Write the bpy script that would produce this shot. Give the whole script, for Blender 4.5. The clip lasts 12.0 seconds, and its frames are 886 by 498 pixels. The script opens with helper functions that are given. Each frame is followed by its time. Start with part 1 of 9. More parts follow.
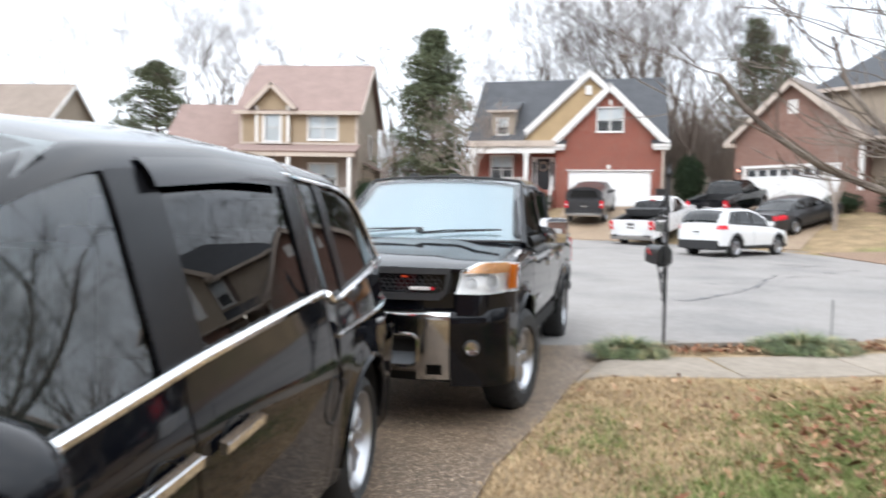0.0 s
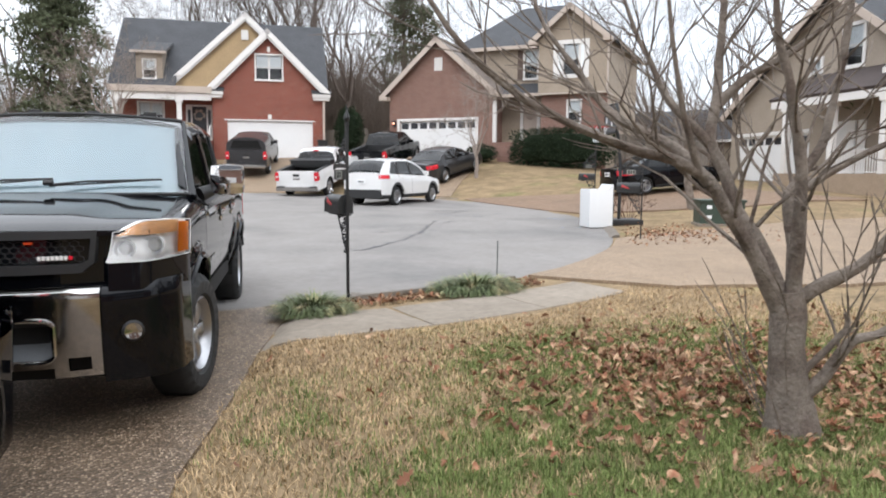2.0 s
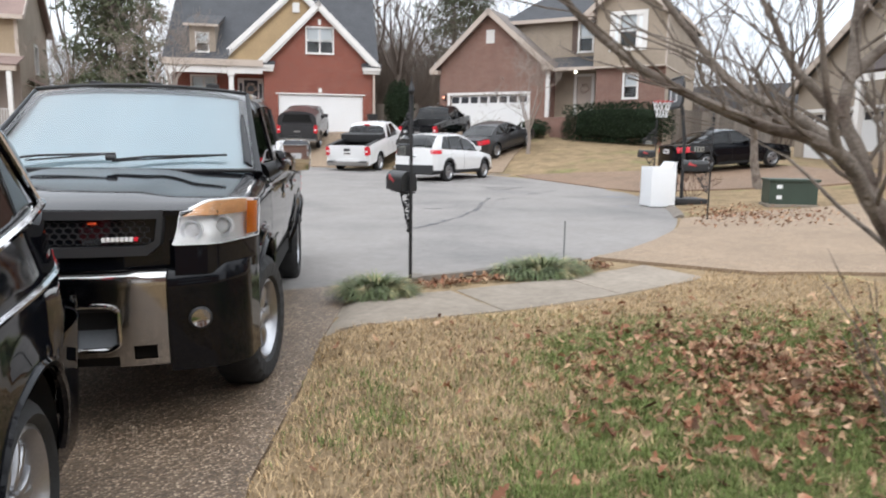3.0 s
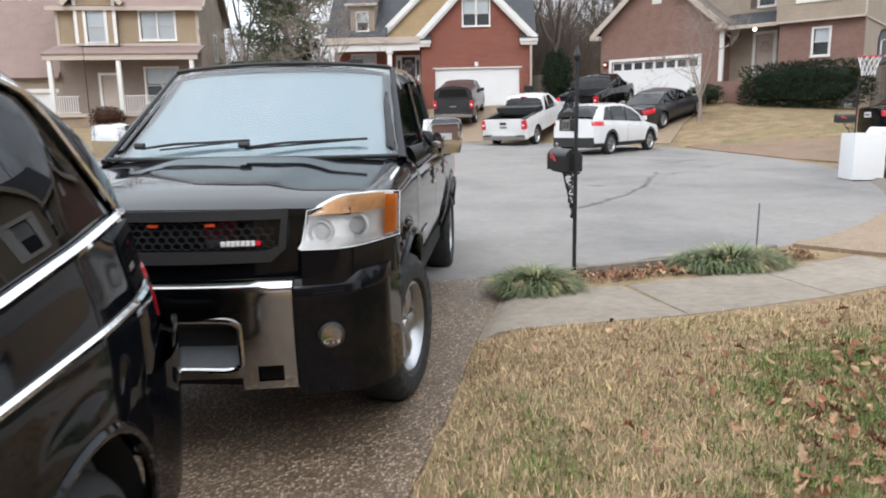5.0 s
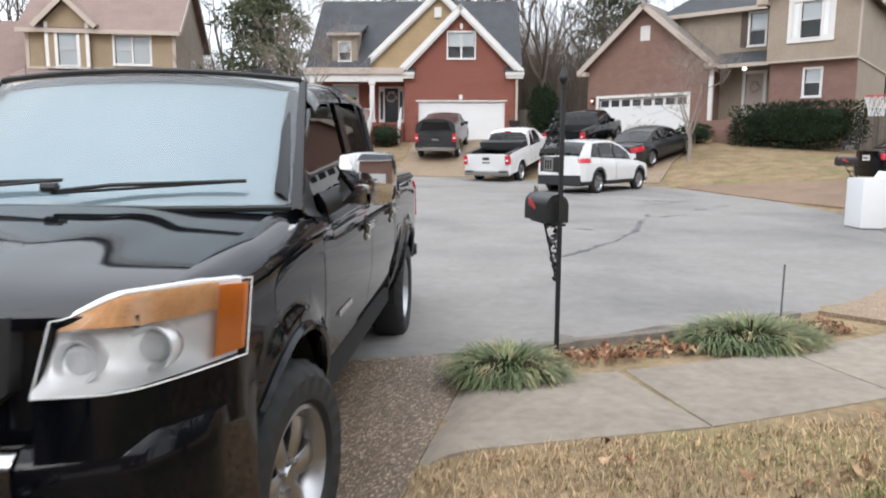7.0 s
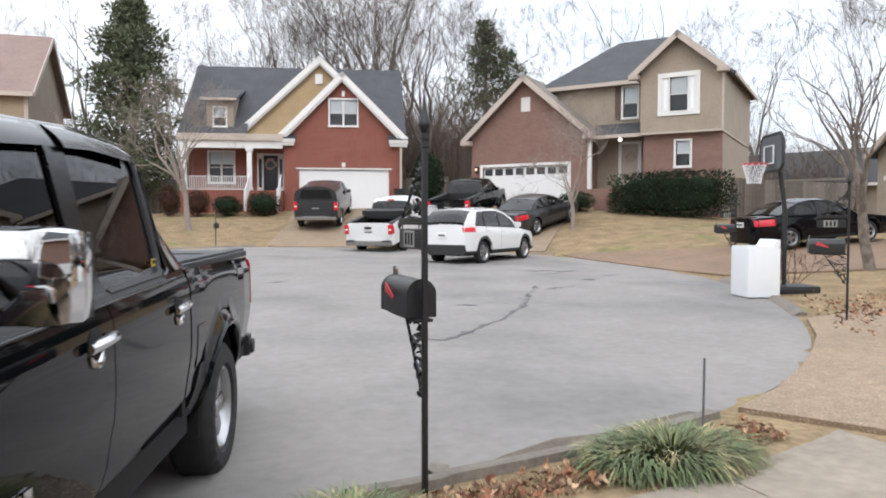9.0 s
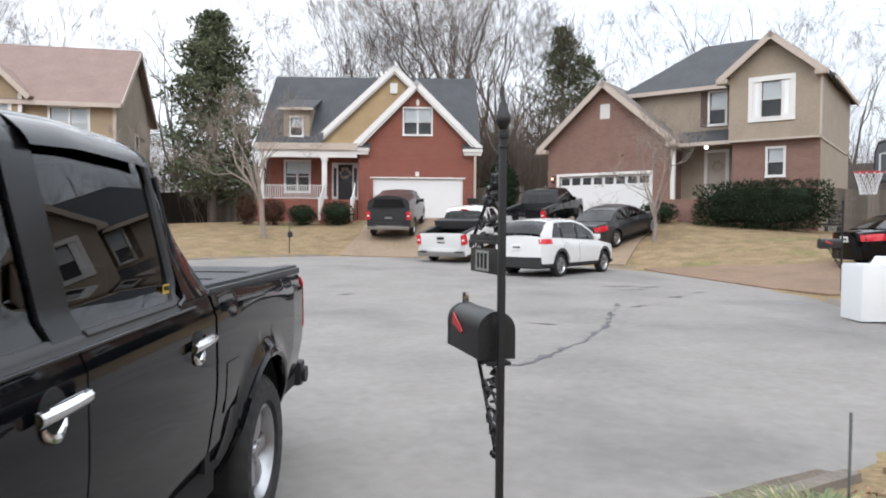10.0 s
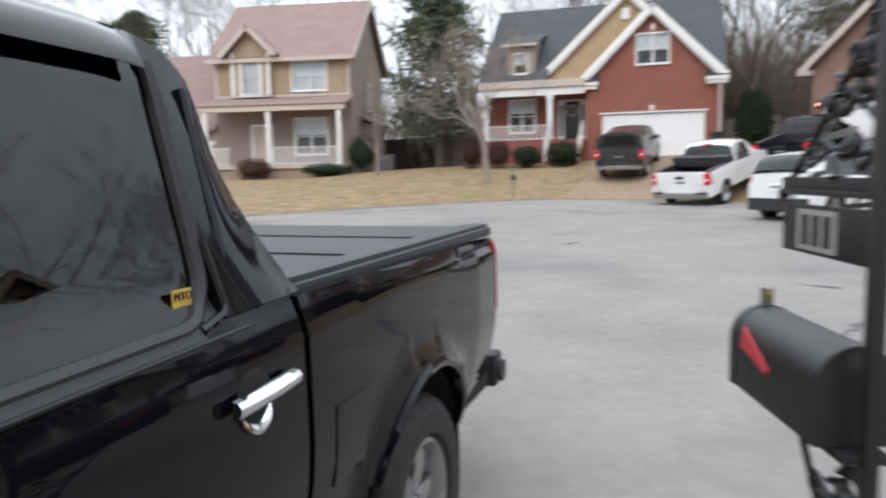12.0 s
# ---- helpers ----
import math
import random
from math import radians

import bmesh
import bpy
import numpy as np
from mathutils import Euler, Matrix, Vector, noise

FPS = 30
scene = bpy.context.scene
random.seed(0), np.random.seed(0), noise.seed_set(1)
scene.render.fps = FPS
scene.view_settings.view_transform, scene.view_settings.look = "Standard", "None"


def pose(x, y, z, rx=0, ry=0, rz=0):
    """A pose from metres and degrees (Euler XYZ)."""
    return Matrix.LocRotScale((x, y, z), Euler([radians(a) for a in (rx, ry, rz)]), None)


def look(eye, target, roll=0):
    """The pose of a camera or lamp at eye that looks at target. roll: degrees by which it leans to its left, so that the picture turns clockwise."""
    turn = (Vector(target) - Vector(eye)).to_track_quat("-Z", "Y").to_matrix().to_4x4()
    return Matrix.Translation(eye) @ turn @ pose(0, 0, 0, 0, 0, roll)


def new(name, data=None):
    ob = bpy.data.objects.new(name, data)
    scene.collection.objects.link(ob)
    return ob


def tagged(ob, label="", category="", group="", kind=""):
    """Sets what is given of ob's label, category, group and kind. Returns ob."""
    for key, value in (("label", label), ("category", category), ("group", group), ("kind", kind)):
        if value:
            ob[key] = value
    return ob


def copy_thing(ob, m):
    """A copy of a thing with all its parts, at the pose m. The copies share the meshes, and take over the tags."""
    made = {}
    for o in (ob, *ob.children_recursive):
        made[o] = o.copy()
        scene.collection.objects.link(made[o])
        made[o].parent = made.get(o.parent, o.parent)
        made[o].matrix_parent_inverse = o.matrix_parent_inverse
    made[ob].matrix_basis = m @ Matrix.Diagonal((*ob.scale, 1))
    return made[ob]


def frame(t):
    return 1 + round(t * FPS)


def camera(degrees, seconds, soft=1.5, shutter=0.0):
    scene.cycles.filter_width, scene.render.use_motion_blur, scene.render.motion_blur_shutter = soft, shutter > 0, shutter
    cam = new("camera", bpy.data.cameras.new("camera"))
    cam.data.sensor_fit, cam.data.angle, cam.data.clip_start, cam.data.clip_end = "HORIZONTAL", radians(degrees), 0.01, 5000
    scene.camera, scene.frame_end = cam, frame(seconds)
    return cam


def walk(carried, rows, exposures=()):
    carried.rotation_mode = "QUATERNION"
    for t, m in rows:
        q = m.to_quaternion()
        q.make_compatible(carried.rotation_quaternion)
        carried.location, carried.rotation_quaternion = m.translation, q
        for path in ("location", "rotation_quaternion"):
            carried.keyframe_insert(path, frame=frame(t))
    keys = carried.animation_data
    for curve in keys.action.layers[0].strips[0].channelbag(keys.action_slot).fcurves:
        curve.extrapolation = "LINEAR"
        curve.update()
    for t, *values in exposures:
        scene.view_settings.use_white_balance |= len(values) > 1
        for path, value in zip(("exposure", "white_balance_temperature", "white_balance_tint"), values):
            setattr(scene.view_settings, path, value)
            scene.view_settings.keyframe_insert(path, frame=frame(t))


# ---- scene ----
cam = camera(64.4, 12.0, 1.9, 0.5)
PATH = [
    (0, (-0.321, -0.137, 1.488), (-0.279, 1.86, 1.393), 1.1),
    (0.5, (-0.27, 0.029, 1.459), (0.032, 2.001, 1.327), 0.4),
    (1, (-0.273, 0.187, 1.438), (0.176, 2.131, 1.298), 1.1),
    (1.5, (-0.331, 0.386, 1.443), (0.442, 2.225, 1.3), 1.2),
    (2, (-0.3, 0.622, 1.436), (0.64, 2.374, 1.22), 0.4),
    (2.5, (-0.274, 0.809, 1.423), (0.569, 2.605, 1.173), 0.5),
    (3, (-0.343, 1.055, 1.447), (0.48, 2.855, 1.16), 0.8),
    (3.5, (-0.338, 1.292, 1.449), (0.112, 3.205, 1.077), -1.2),
    (3.7, (-0.303, 1.384, 1.442), (-0.008, 3.326, 1.069), -1.5),
    (5.3, (-0.033, 1.98, 1.477), (0.38, 3.905, 1.125), -1.0),
    (5.5, (0.041, 2.12, 1.475), (0.414, 4.056, 1.138), -0.7),
    (6, (0.168, 2.489, 1.47), (0.478, 4.427, 1.083), -0.2),
    (6.5, (0.329, 2.844, 1.467), (0.733, 4.771, 1.114), -0.5),
    (6.7, (0.38, 2.984, 1.475), (0.806, 4.913, 1.158), 0.0),
    (8.3, (0.907, 3.983, 1.502), (1.397, 5.917, 1.358), -0.3),
    (8.5, (0.986, 4.089, 1.516), (1.497, 6.018, 1.393), -0.3),
    (9, (1.149, 4.493, 1.5), (1.894, 6.348, 1.423), -0.0),
    (9.5, (1.321, 4.839, 1.508), (1.918, 6.748, 1.464), 0.4),
    (10, (1.399, 5.214, 1.54), (1.947, 7.137, 1.489), 0.5),
    (10.5, (1.514, 5.598, 1.508), (2.016, 7.531, 1.407), -0.4),
    (11, (1.607, 5.969, 1.506), (1.823, 7.951, 1.346), -0.1),
    (11.5, (1.656, 6.337, 1.542), (1.862, 8.318, 1.364), -0.1),
    (12, (1.71, 6.725, 1.548), (1.619, 8.711, 1.335), -1.0),
]
walk(cam, [(t, look(eye, target, roll)) for t, eye, target, roll in PATH], [(0, 0.4, 6300, 10), (0.6, 0.3, 6300, 10), (1.9, 0.06, 6400, 11), (5.5, 0.02, 6350, 10), (9, -0.03, 6400, 11), (12, -0.05, 6300, 10)])

# ---- light: a bright overcast afternoon ----
SUN_ELEV, SUN_ROT = radians(38), radians(200)
world = bpy.data.worlds.new("overcast_sky")
scene.world = world
world.use_nodes = True
wn, wl = world.node_tree.nodes, world.node_tree.links
wn.clear()
sky = wn.new("ShaderNodeTexSky")
sky.sky_type = "NISHITA"
sky.sun_disc = False
sky.sun_elevation, sky.sun_rotation = SUN_ELEV, SUN_ROT
sky.air_density, sky.dust_density, sky.ozone_density = 1.0, 4.0, 1.0
cloud_co = wn.new("ShaderNodeTexCoord")
cloud_map = wn.new("ShaderNodeMapping")
cloud_map.inputs["Scale"].default_value = (1.0, 1.0, 2.5)
cloud_noise = wn.new("ShaderNodeTexNoise")
cloud_noise.inputs["Scale"].default_value = 2.2
cloud_noise.inputs["Detail"].default_value = 5
cloud_ramp = wn.new("ShaderNodeValToRGB")
cloud_ramp.color_ramp.elements[0].position, cloud_ramp.color_ramp.elements[1].position = 0.3, 0.75
cloud_ramp.color_ramp.elements[0].color = (15.5, 16.8, 18.3, 1)
cloud_ramp.color_ramp.elements[1].color = (22.5, 23.0, 23.6, 1)
sky_mix = wn.new("ShaderNodeMix")
sky_mix.data_type = "RGBA"
sky_mix.inputs["Factor"].default_value = 0.9
sky_back = wn.new("ShaderNodeBackground")
sky_back.inputs["Strength"].default_value = 0.1
sky_out = wn.new("ShaderNodeOutputWorld")
wl.new(cloud_co.outputs["Generated"], cloud_map.inputs["Vector"])
wl.new(cloud_map.outputs["Vector"], cloud_noise.inputs["Vector"])
wl.new(cloud_noise.outputs["Fac"], cloud_ramp.inputs["Fac"])
wl.new(sky.outputs["Color"], sky_mix.inputs["A"])
# an overcast sky is about three times as bright overhead as at the horizon
up = wn.new("ShaderNodeSeparateXYZ")
wl.new(cloud_co.outputs["Generated"], up.inputs[0])
lum = wn.new("ShaderNodeMapRange")
lum.inputs["From Min"].default_value, lum.inputs["From Max"].default_value = 0.0, 1.0
lum.inputs["To Min"].default_value, lum.inputs["To Max"].default_value = 0.62, 1.45
wl.new(up.outputs["Z"], lum.inputs["Value"])
cloud_lum = wn.new("ShaderNodeVectorMath")
cloud_lum.operation = "SCALE"
wl.new(cloud_ramp.outputs["Color"], cloud_lum.inputs[0])
wl.new(lum.outputs["Result"], cloud_lum.inputs["Scale"])
wl.new(cloud_lum.outputs[0], sky_mix.inputs["B"])
wl.new(sky_mix.outputs["Result"], sky_back.inputs["Color"])
wl.new(sky_back.outputs["Background"], sky_out.inputs["Surface"])

sun_data = bpy.data.lights.new("sun", "SUN")
sun_data.energy, sun_data.angle, sun_data.color = 0.7, radians(25), (1.0, 0.97, 0.93)
sun_lamp = new("sun", sun_data)
sun_dir = Vector((math.sin(SUN_ROT) * math.cos(SUN_ELEV), math.cos(SUN_ROT) * math.cos(SUN_ELEV), math.sin(SUN_ELEV)))
sun_lamp.matrix_world = look(sun_dir * 100, (0, 0, 0))
scene.view_settings.exposure = 0.0

# ---- mesh helpers ----
def finish(ob, mat, smooth=40):
    me = ob.data
    for m in (mat if isinstance(mat, (list, tuple)) else [mat]):
        me.materials.append(m)
    if smooth:
        me.polygons.foreach_set("use_smooth", [True] * len(me.polygons))
        me.set_sharp_from_angle(angle=radians(smooth))
    return ob


def part(name, bm, mat, parent=None, label="", smooth=40):
    """Link a bmesh as one mesh object, under a thing or a part."""
    me = bpy.data.meshes.new(name)
    bm.to_mesh(me)
    bm.free()
    ob = finish(new(name, me), mat, smooth)
    ob.parent = parent
    return tagged(ob, label)


def thing(name, m, label, category, group="", kind=""):
    ob = new(name)
    ob.empty_display_size = 0.2
    ob.matrix_world = m
    return tagged(ob, label, category, group, kind)


def mesh_thing(name, bm, mat, label, category, m=None, group="", kind="", smooth=40):
    ob = part(name, bm, mat, None, label, smooth)
    if m is not None:
        ob.matrix_world = m
    return tagged(ob, label, category, group, kind)


def bx(bm, x0, x1, y0, y1, z0, z1, bevel=0.0, m=None):
    """A box, with rounded edges where bevel is given."""
    mat = Matrix.Translation(((x0 + x1) / 2, (y0 + y1) / 2, (z0 + z1) / 2)) @ Matrix.Diagonal((x1 - x0, y1 - y0, z1 - z0, 1))
    got = bmesh.ops.create_cube(bm, size=1, matrix=mat)["verts"]
    if bevel:
        es = list({e for v in got for e in v.link_edges})
        got = [v for v in bmesh.ops.bevel(bm, geom=es, offset=bevel, segments=2, profile=0.7, affect="EDGES")["verts"]]
    if m is not None:
        bmesh.ops.transform(bm, matrix=m, verts=list({v for v in got if v.is_valid}))
    return bm


def box_mesh(*args, bevel=0.0):
    return bx(bmesh.new(), *args, bevel=bevel)


def rings(bm, loops, close=True, caps=True):
    """Skin a row of loops that have equal counts of points."""
    vs = [[bm.verts.new(p) for p in loop] for loop in loops]
    n = len(vs[0])
    for a, b in zip(vs, vs[1:]):
        for i in range(n if close else n - 1):
            j = (i + 1) % n
            try:
                bm.faces.new((a[i], a[j], b[j], b[i]))
            except ValueError:
                pass
    if caps and close:
        bm.faces.new(list(reversed(vs[0])))
        bm.faces.new(vs[-1])
    return bm


def tube(bm, pts, radii, sides=8, caps=True, flat=1.0):
    """A tube of changing radius along points."""
    pts = [Vector(p) for p in pts]
    if not isinstance(radii, (list, tuple)):
        radii = [radii] * len(pts)
    loops, side = [], None
    for i, p in enumerate(pts):
        d = (pts[min(i + 1, len(pts) - 1)] - pts[max(i - 1, 0)]).normalized()
        if side is None:
            side = d.orthogonal().normalized()
        side = (side - d * side.dot(d))
        side = side.normalized() if side.length > 1e-6 else d.orthogonal().normalized()
        up = d.cross(side)
        loops.append([p + (side * math.cos(a) + up * math.sin(a) * flat) * radii[i] for a in (2 * math.pi * k / sides for k in range(sides))])
    return rings(bm, loops, True, caps)


def turned(bm, profile, sides=20, m=None, caps=True):
    """A body of revolution about z from (radius, z) pairs."""
    loops = [[Vector((r * math.cos(a), r * math.sin(a), z)) for a in (2 * math.pi * k / sides for k in range(sides))] for r, z in profile]
    if m is not None:
        loops = [[m @ p for p in lp] for lp in loops]
    return rings(bm, loops, True, caps)


def prism(bm, poly, depth, m=None):
    """Poly of (a, b) in the xz plane, pushed along +y by depth."""
    m = m or Matrix.Identity(4)
    f = bm.faces.new([bm.verts.new(m @ Vector((a, 0, b))) for a, b in poly])
    got = bmesh.ops.extrude_face_region(bm, geom=[f])["geom"]
    bmesh.ops.translate(bm, vec=m.to_3x3() @ Vector((0, depth, 0)), verts=[g for g in got if isinstance(g, bmesh.types.BMVert)])
    bmesh.ops.recalc_face_normals(bm, faces=bm.faces)
    return bm


def sheet(bm, fn, us, vs, thick=None):
    """A grid of fn(u, v); thick: a vector by which a back layer is pushed, closing the rim."""
    grid = [[bm.verts.new(fn(u, v)) for v in vs] for u in us]
    for a, b in zip(grid, grid[1:]):
        for i in range(len(vs) - 1):
            bm.faces.new((a[i], b[i], b[i + 1], a[i + 1]))
    if thick is not None:
        t = Vector(thick)
        back = [[bm.verts.new(v.co + t) for v in row] for row in grid]
        for a, b in zip(back, back[1:]):
            for i in range(len(vs) - 1):
                bm.faces.new((a[i], a[i + 1], b[i + 1], b[i]))
        rim = [grid[i][0] for i in range(len(us))] + grid[-1][1:] + [grid[i][-1] for i in range(len(us) - 2, -1, -1)] + grid[0][-2:0:-1]
        rib = [back[i][0] for i in range(len(us))] + back[-1][1:] + [back[i][-1] for i in range(len(us) - 2, -1, -1)] + back[0][-2:0:-1]
        for i in range(len(rim)):
            j = (i + 1) % len(rim)
            bm.faces.new((rim[j], rim[i], rib[i], rib[j]))
    return bm


def facing(bm, to):
    """Turn the faces of an open sheet towards a direction."""
    bm.normal_update()
    if sum((f.normal.dot(Vector(to)) for f in bm.faces)) < 0:
        bmesh.ops.reverse_faces(bm, faces=bm.faces)
    return bm


def lin(a, b, n):
    return [a + (b - a) * i / (n - 1) for i in range(n)]


def interp(pts):
    """Smooth-ish piecewise function through (x, value) pairs."""
    xs, ys = [p[0] for p in pts], [p[1] for p in pts]
    return lambda x: float(np.interp(x, xs, ys))


def soft(pts, r=0.15):
    """Like interp, with its corners rounded over r metres."""
    xs = np.linspace(pts[0][0], pts[-1][0], 400)
    ys = np.interp(xs, [p[0] for p in pts], [p[1] for p in pts])
    n = max(1, int(r / (xs[1] - xs[0]) / 2))
    for _ in range(2):
        pad = np.concatenate([2 * ys[0] - ys[n:0:-1], ys, 2 * ys[-1] - ys[-2:-n - 2:-1]])
        ys = np.convolve(pad, np.ones(2 * n + 1) / (2 * n + 1), "valid")
    return lambda x: float(np.interp(x, xs, ys))


def wall_mesh(outline, holes, thickness):
    """An upright wall in the xz plane (front at y = 0) with rectangular openings (x0, x1, z0, z1)."""
    bm = bmesh.new()
    edges = []
    for loop in [outline] + [[(a, c), (b, c), (b, d), (a, d)] for a, b, c, d in holes]:
        vs = [bm.verts.new((x, 0, z)) for x, z in loop]
        edges += [bm.edges.new((vs[i], vs[(i + 1) % len(vs)])) for i in range(len(vs))]
    bmesh.ops.triangle_fill(bm, use_beauty=True, use_dissolve=False, edges=edges)
    got = bmesh.ops.extrude_face_region(bm, geom=list(bm.faces))["geom"]
    bmesh.ops.translate(bm, vec=(0, thickness, 0), verts=[g for g in got if isinstance(g, bmesh.types.BMVert)])
    bmesh.ops.recalc_face_normals(bm, faces=bm.faces)
    return bm


def slab(corners, thickness):
    """A flat solid from corners, thick downwards."""
    bm = bmesh.new()
    f = bm.faces.new([bm.verts.new(c) for c in corners])
    f.normal_update()
    n = f.normal.copy()
    if n.z < 0:
        n.negate()
    got = bmesh.ops.extrude_face_region(bm, geom=[f])["geom"]
    bmesh.ops.translate(bm, vec=-n * thickness, verts=[g for g in got if isinstance(g, bmesh.types.BMVert)])
    bmesh.ops.recalc_face_normals(bm, faces=bm.faces)
    return bm

# ---- materials ----
def material(name, colour, rough=0.6, metal=0.0, vary=0.15, scale=6.0, bump=0.0, bump_scale=60.0, spec=0.5, coat=0.0, second=None, second_scale=1.0, second_at=(0.45, 0.65), island=0.0, objrand=0.0):
    """Principled surface: a base colour that varies at two scales, and fine relief."""
    m = bpy.data.materials.new(name)
    m.use_nodes = True
    nt = m.node_tree
    n, l = nt.nodes, nt.links
    b = n["Principled BSDF"]
    b.inputs["Roughness"].default_value = rough
    b.inputs["Metallic"].default_value = metal
    b.inputs["Specular IOR Level"].default_value = spec
    b.inputs["Coat Weight"].default_value = coat
    b.inputs["Coat Roughness"].default_value = 0.03
    co = n.new("ShaderNodeTexCoord")
    big, fine = n.new("ShaderNodeTexNoise"), n.new("ShaderNodeTexNoise")
    big.inputs["Scale"].default_value, big.inputs["Detail"].default_value = scale, 4
    fine.inputs["Scale"].default_value, fine.inputs["Detail"].default_value = scale * 9, 3
    l.new(co.outputs["Object"], big.inputs["Vector"])
    l.new(co.outputs["Object"], fine.inputs["Vector"])
    add = n.new("ShaderNodeMath")
    add.operation = "ADD"
    l.new(big.outputs["Fac"], add.inputs[0])
    l.new(fine.outputs["Fac"], add.inputs[1])
    ramp = n.new("ShaderNodeMapRange")
    ramp.inputs["From Min"].default_value, ramp.inputs["From Max"].default_value = 0.65, 1.35
    ramp.inputs["To Min"].default_value, ramp.inputs["To Max"].default_value = 1 - vary, 1 + vary
    l.new(add.outputs[0], ramp.inputs["Value"])
    shade = n.new("ShaderNodeMix")
    shade.data_type, shade.blend_type = "RGBA", "MULTIPLY"
    shade.inputs["Factor"].default_value = 1
    shade.inputs["A"].default_value = (*colour, 1)
    if second is not None:
        pat = n.new("ShaderNodeTexNoise")
        pat.inputs["Scale"].default_value, pat.inputs["Detail"].default_value = second_scale, 5
        l.new(co.outputs["Object"], pat.inputs["Vector"])
        pr = n.new("ShaderNodeMapRange")
        pr.inputs["From Min"].default_value, pr.inputs["From Max"].default_value = second_at
        l.new(pat.outputs["Fac"], pr.inputs["Value"])
        two = n.new("ShaderNodeMix")
        two.data_type = "RGBA"
        two.inputs["A"].default_value, two.inputs["B"].default_value = (*colour, 1), (*second, 1)
        l.new(pr.outputs["Result"], two.inputs["Factor"])
        l.new(two.outputs["Result"], shade.inputs["A"])
    value = ramp.outputs["Result"]
    if island or objrand:
        src = n.new("ShaderNodeNewGeometry").outputs["Random Per Island"] if island else n.new("ShaderNodeObjectInfo").outputs["Random"]
        ir = n.new("ShaderNodeMapRange")
        k = island or objrand
        ir.inputs["To Min"].default_value, ir.inputs["To Max"].default_value = 1 - k, 1 + k
        l.new(src, ir.inputs["Value"])
        mul = n.new("ShaderNodeMath")
        mul.operation = "MULTIPLY"
        l.new(value, mul.inputs[0])
        l.new(ir.outputs["Result"], mul.inputs[1])
        value = mul.outputs[0]
    l.new(value, shade.inputs["B"])
    l.new(shade.outputs["Result"], b.inputs["Base Color"])
    if bump:
        bn = n.new("ShaderNodeTexNoise")
        bn.inputs["Scale"].default_value, bn.inputs["Detail"].default_value = bump_scale, 4
        l.new(co.outputs["Object"], bn.inputs["Vector"])
        bp = n.new("ShaderNodeBump")
        bp.inputs["Strength"].default_value, bp.inputs["Distance"].default_value = bump, 0.02
        l.new(bn.outputs["Fac"], bp.inputs["Height"])
        l.new(bp.outputs["Normal"], b.inputs["Normal"])
    return m


def glass(name, tint, rough=0.0, gloss=1.0):
    """A single pane: see-through tint, with the reflection that its angle gives."""
    m = bpy.data.materials.new(name)
    m.use_nodes = True
    n, l = m.node_tree.nodes, m.node_tree.links
    n.clear()
    fr = n.new("ShaderNodeFresnel")
    fr.inputs["IOR"].default_value = 1.45 + 0.25 * gloss
    tr, gl = n.new("ShaderNodeBsdfTransparent"), n.new("ShaderNodeBsdfGlossy")
    tr.inputs["Color"].default_value = (*tint, 1)
    gl.inputs["Roughness"].default_value = rough
    mx, out = n.new("ShaderNodeMixShader"), n.new("ShaderNodeOutputMaterial")
    l.new(fr.outputs["Fac"], mx.inputs["Fac"])
    l.new(tr.outputs["BSDF"], mx.inputs[1])
    l.new(gl.outputs["BSDF"], mx.inputs[2])
    l.new(mx.outputs["Shader"], out.inputs["Surface"])
    return m


def brick_material(name, c1, c2, mortar, width=0.2, height=0.067):
    m = material(name, c1, 0.85, vary=0.12, scale=1.5)
    n, l = m.node_tree.nodes, m.node_tree.links
    b = n["Principled BSDF"]
    co = next(x for x in n if x.bl_idname == "ShaderNodeTexCoord")
    geo = n.new("ShaderNodeSeparateXYZ")
    l.new(co.outputs["Object"], geo.inputs[0])
    along = n.new("ShaderNodeMath")
    along.operation = "ADD"
    l.new(geo.outputs["X"], along.inputs[0])
    l.new(geo.outputs["Y"], along.inputs[1])
    comb = n.new("ShaderNodeCombineXYZ")
    l.new(along.outputs[0], comb.inputs["X"])
    l.new(geo.outputs["Z"], comb.inputs["Y"])
    br = n.new("ShaderNodeTexBrick")
    br.inputs["Color1"].default_value, br.inputs["Color2"].default_value, br.inputs["Mortar"].default_value = (*c1, 1), (*c2, 1), (*mortar, 1)
    br.inputs["Scale"].default_value, br.inputs["Mortar Size"].default_value = 1.0, 0.006
    br.inputs["Brick Width"].default_value, br.inputs["Row Height"].default_value = width, height
    l.new(comb.outputs[0], br.inputs["Vector"])
    shade = next(x for x in n if x.bl_idname == "ShaderNodeMix")
    l.new(br.outputs["Color"], shade.inputs["A"])
    bp = n.new("ShaderNodeBump")
    bp.inputs["Strength"].default_value, bp.inputs["Distance"].default_value, bp.invert = 0.6, 0.01, True
    l.new(br.outputs["Fac"], bp.inputs["Height"])
    l.new(bp.outputs["Normal"], b.inputs["Normal"])
    return m


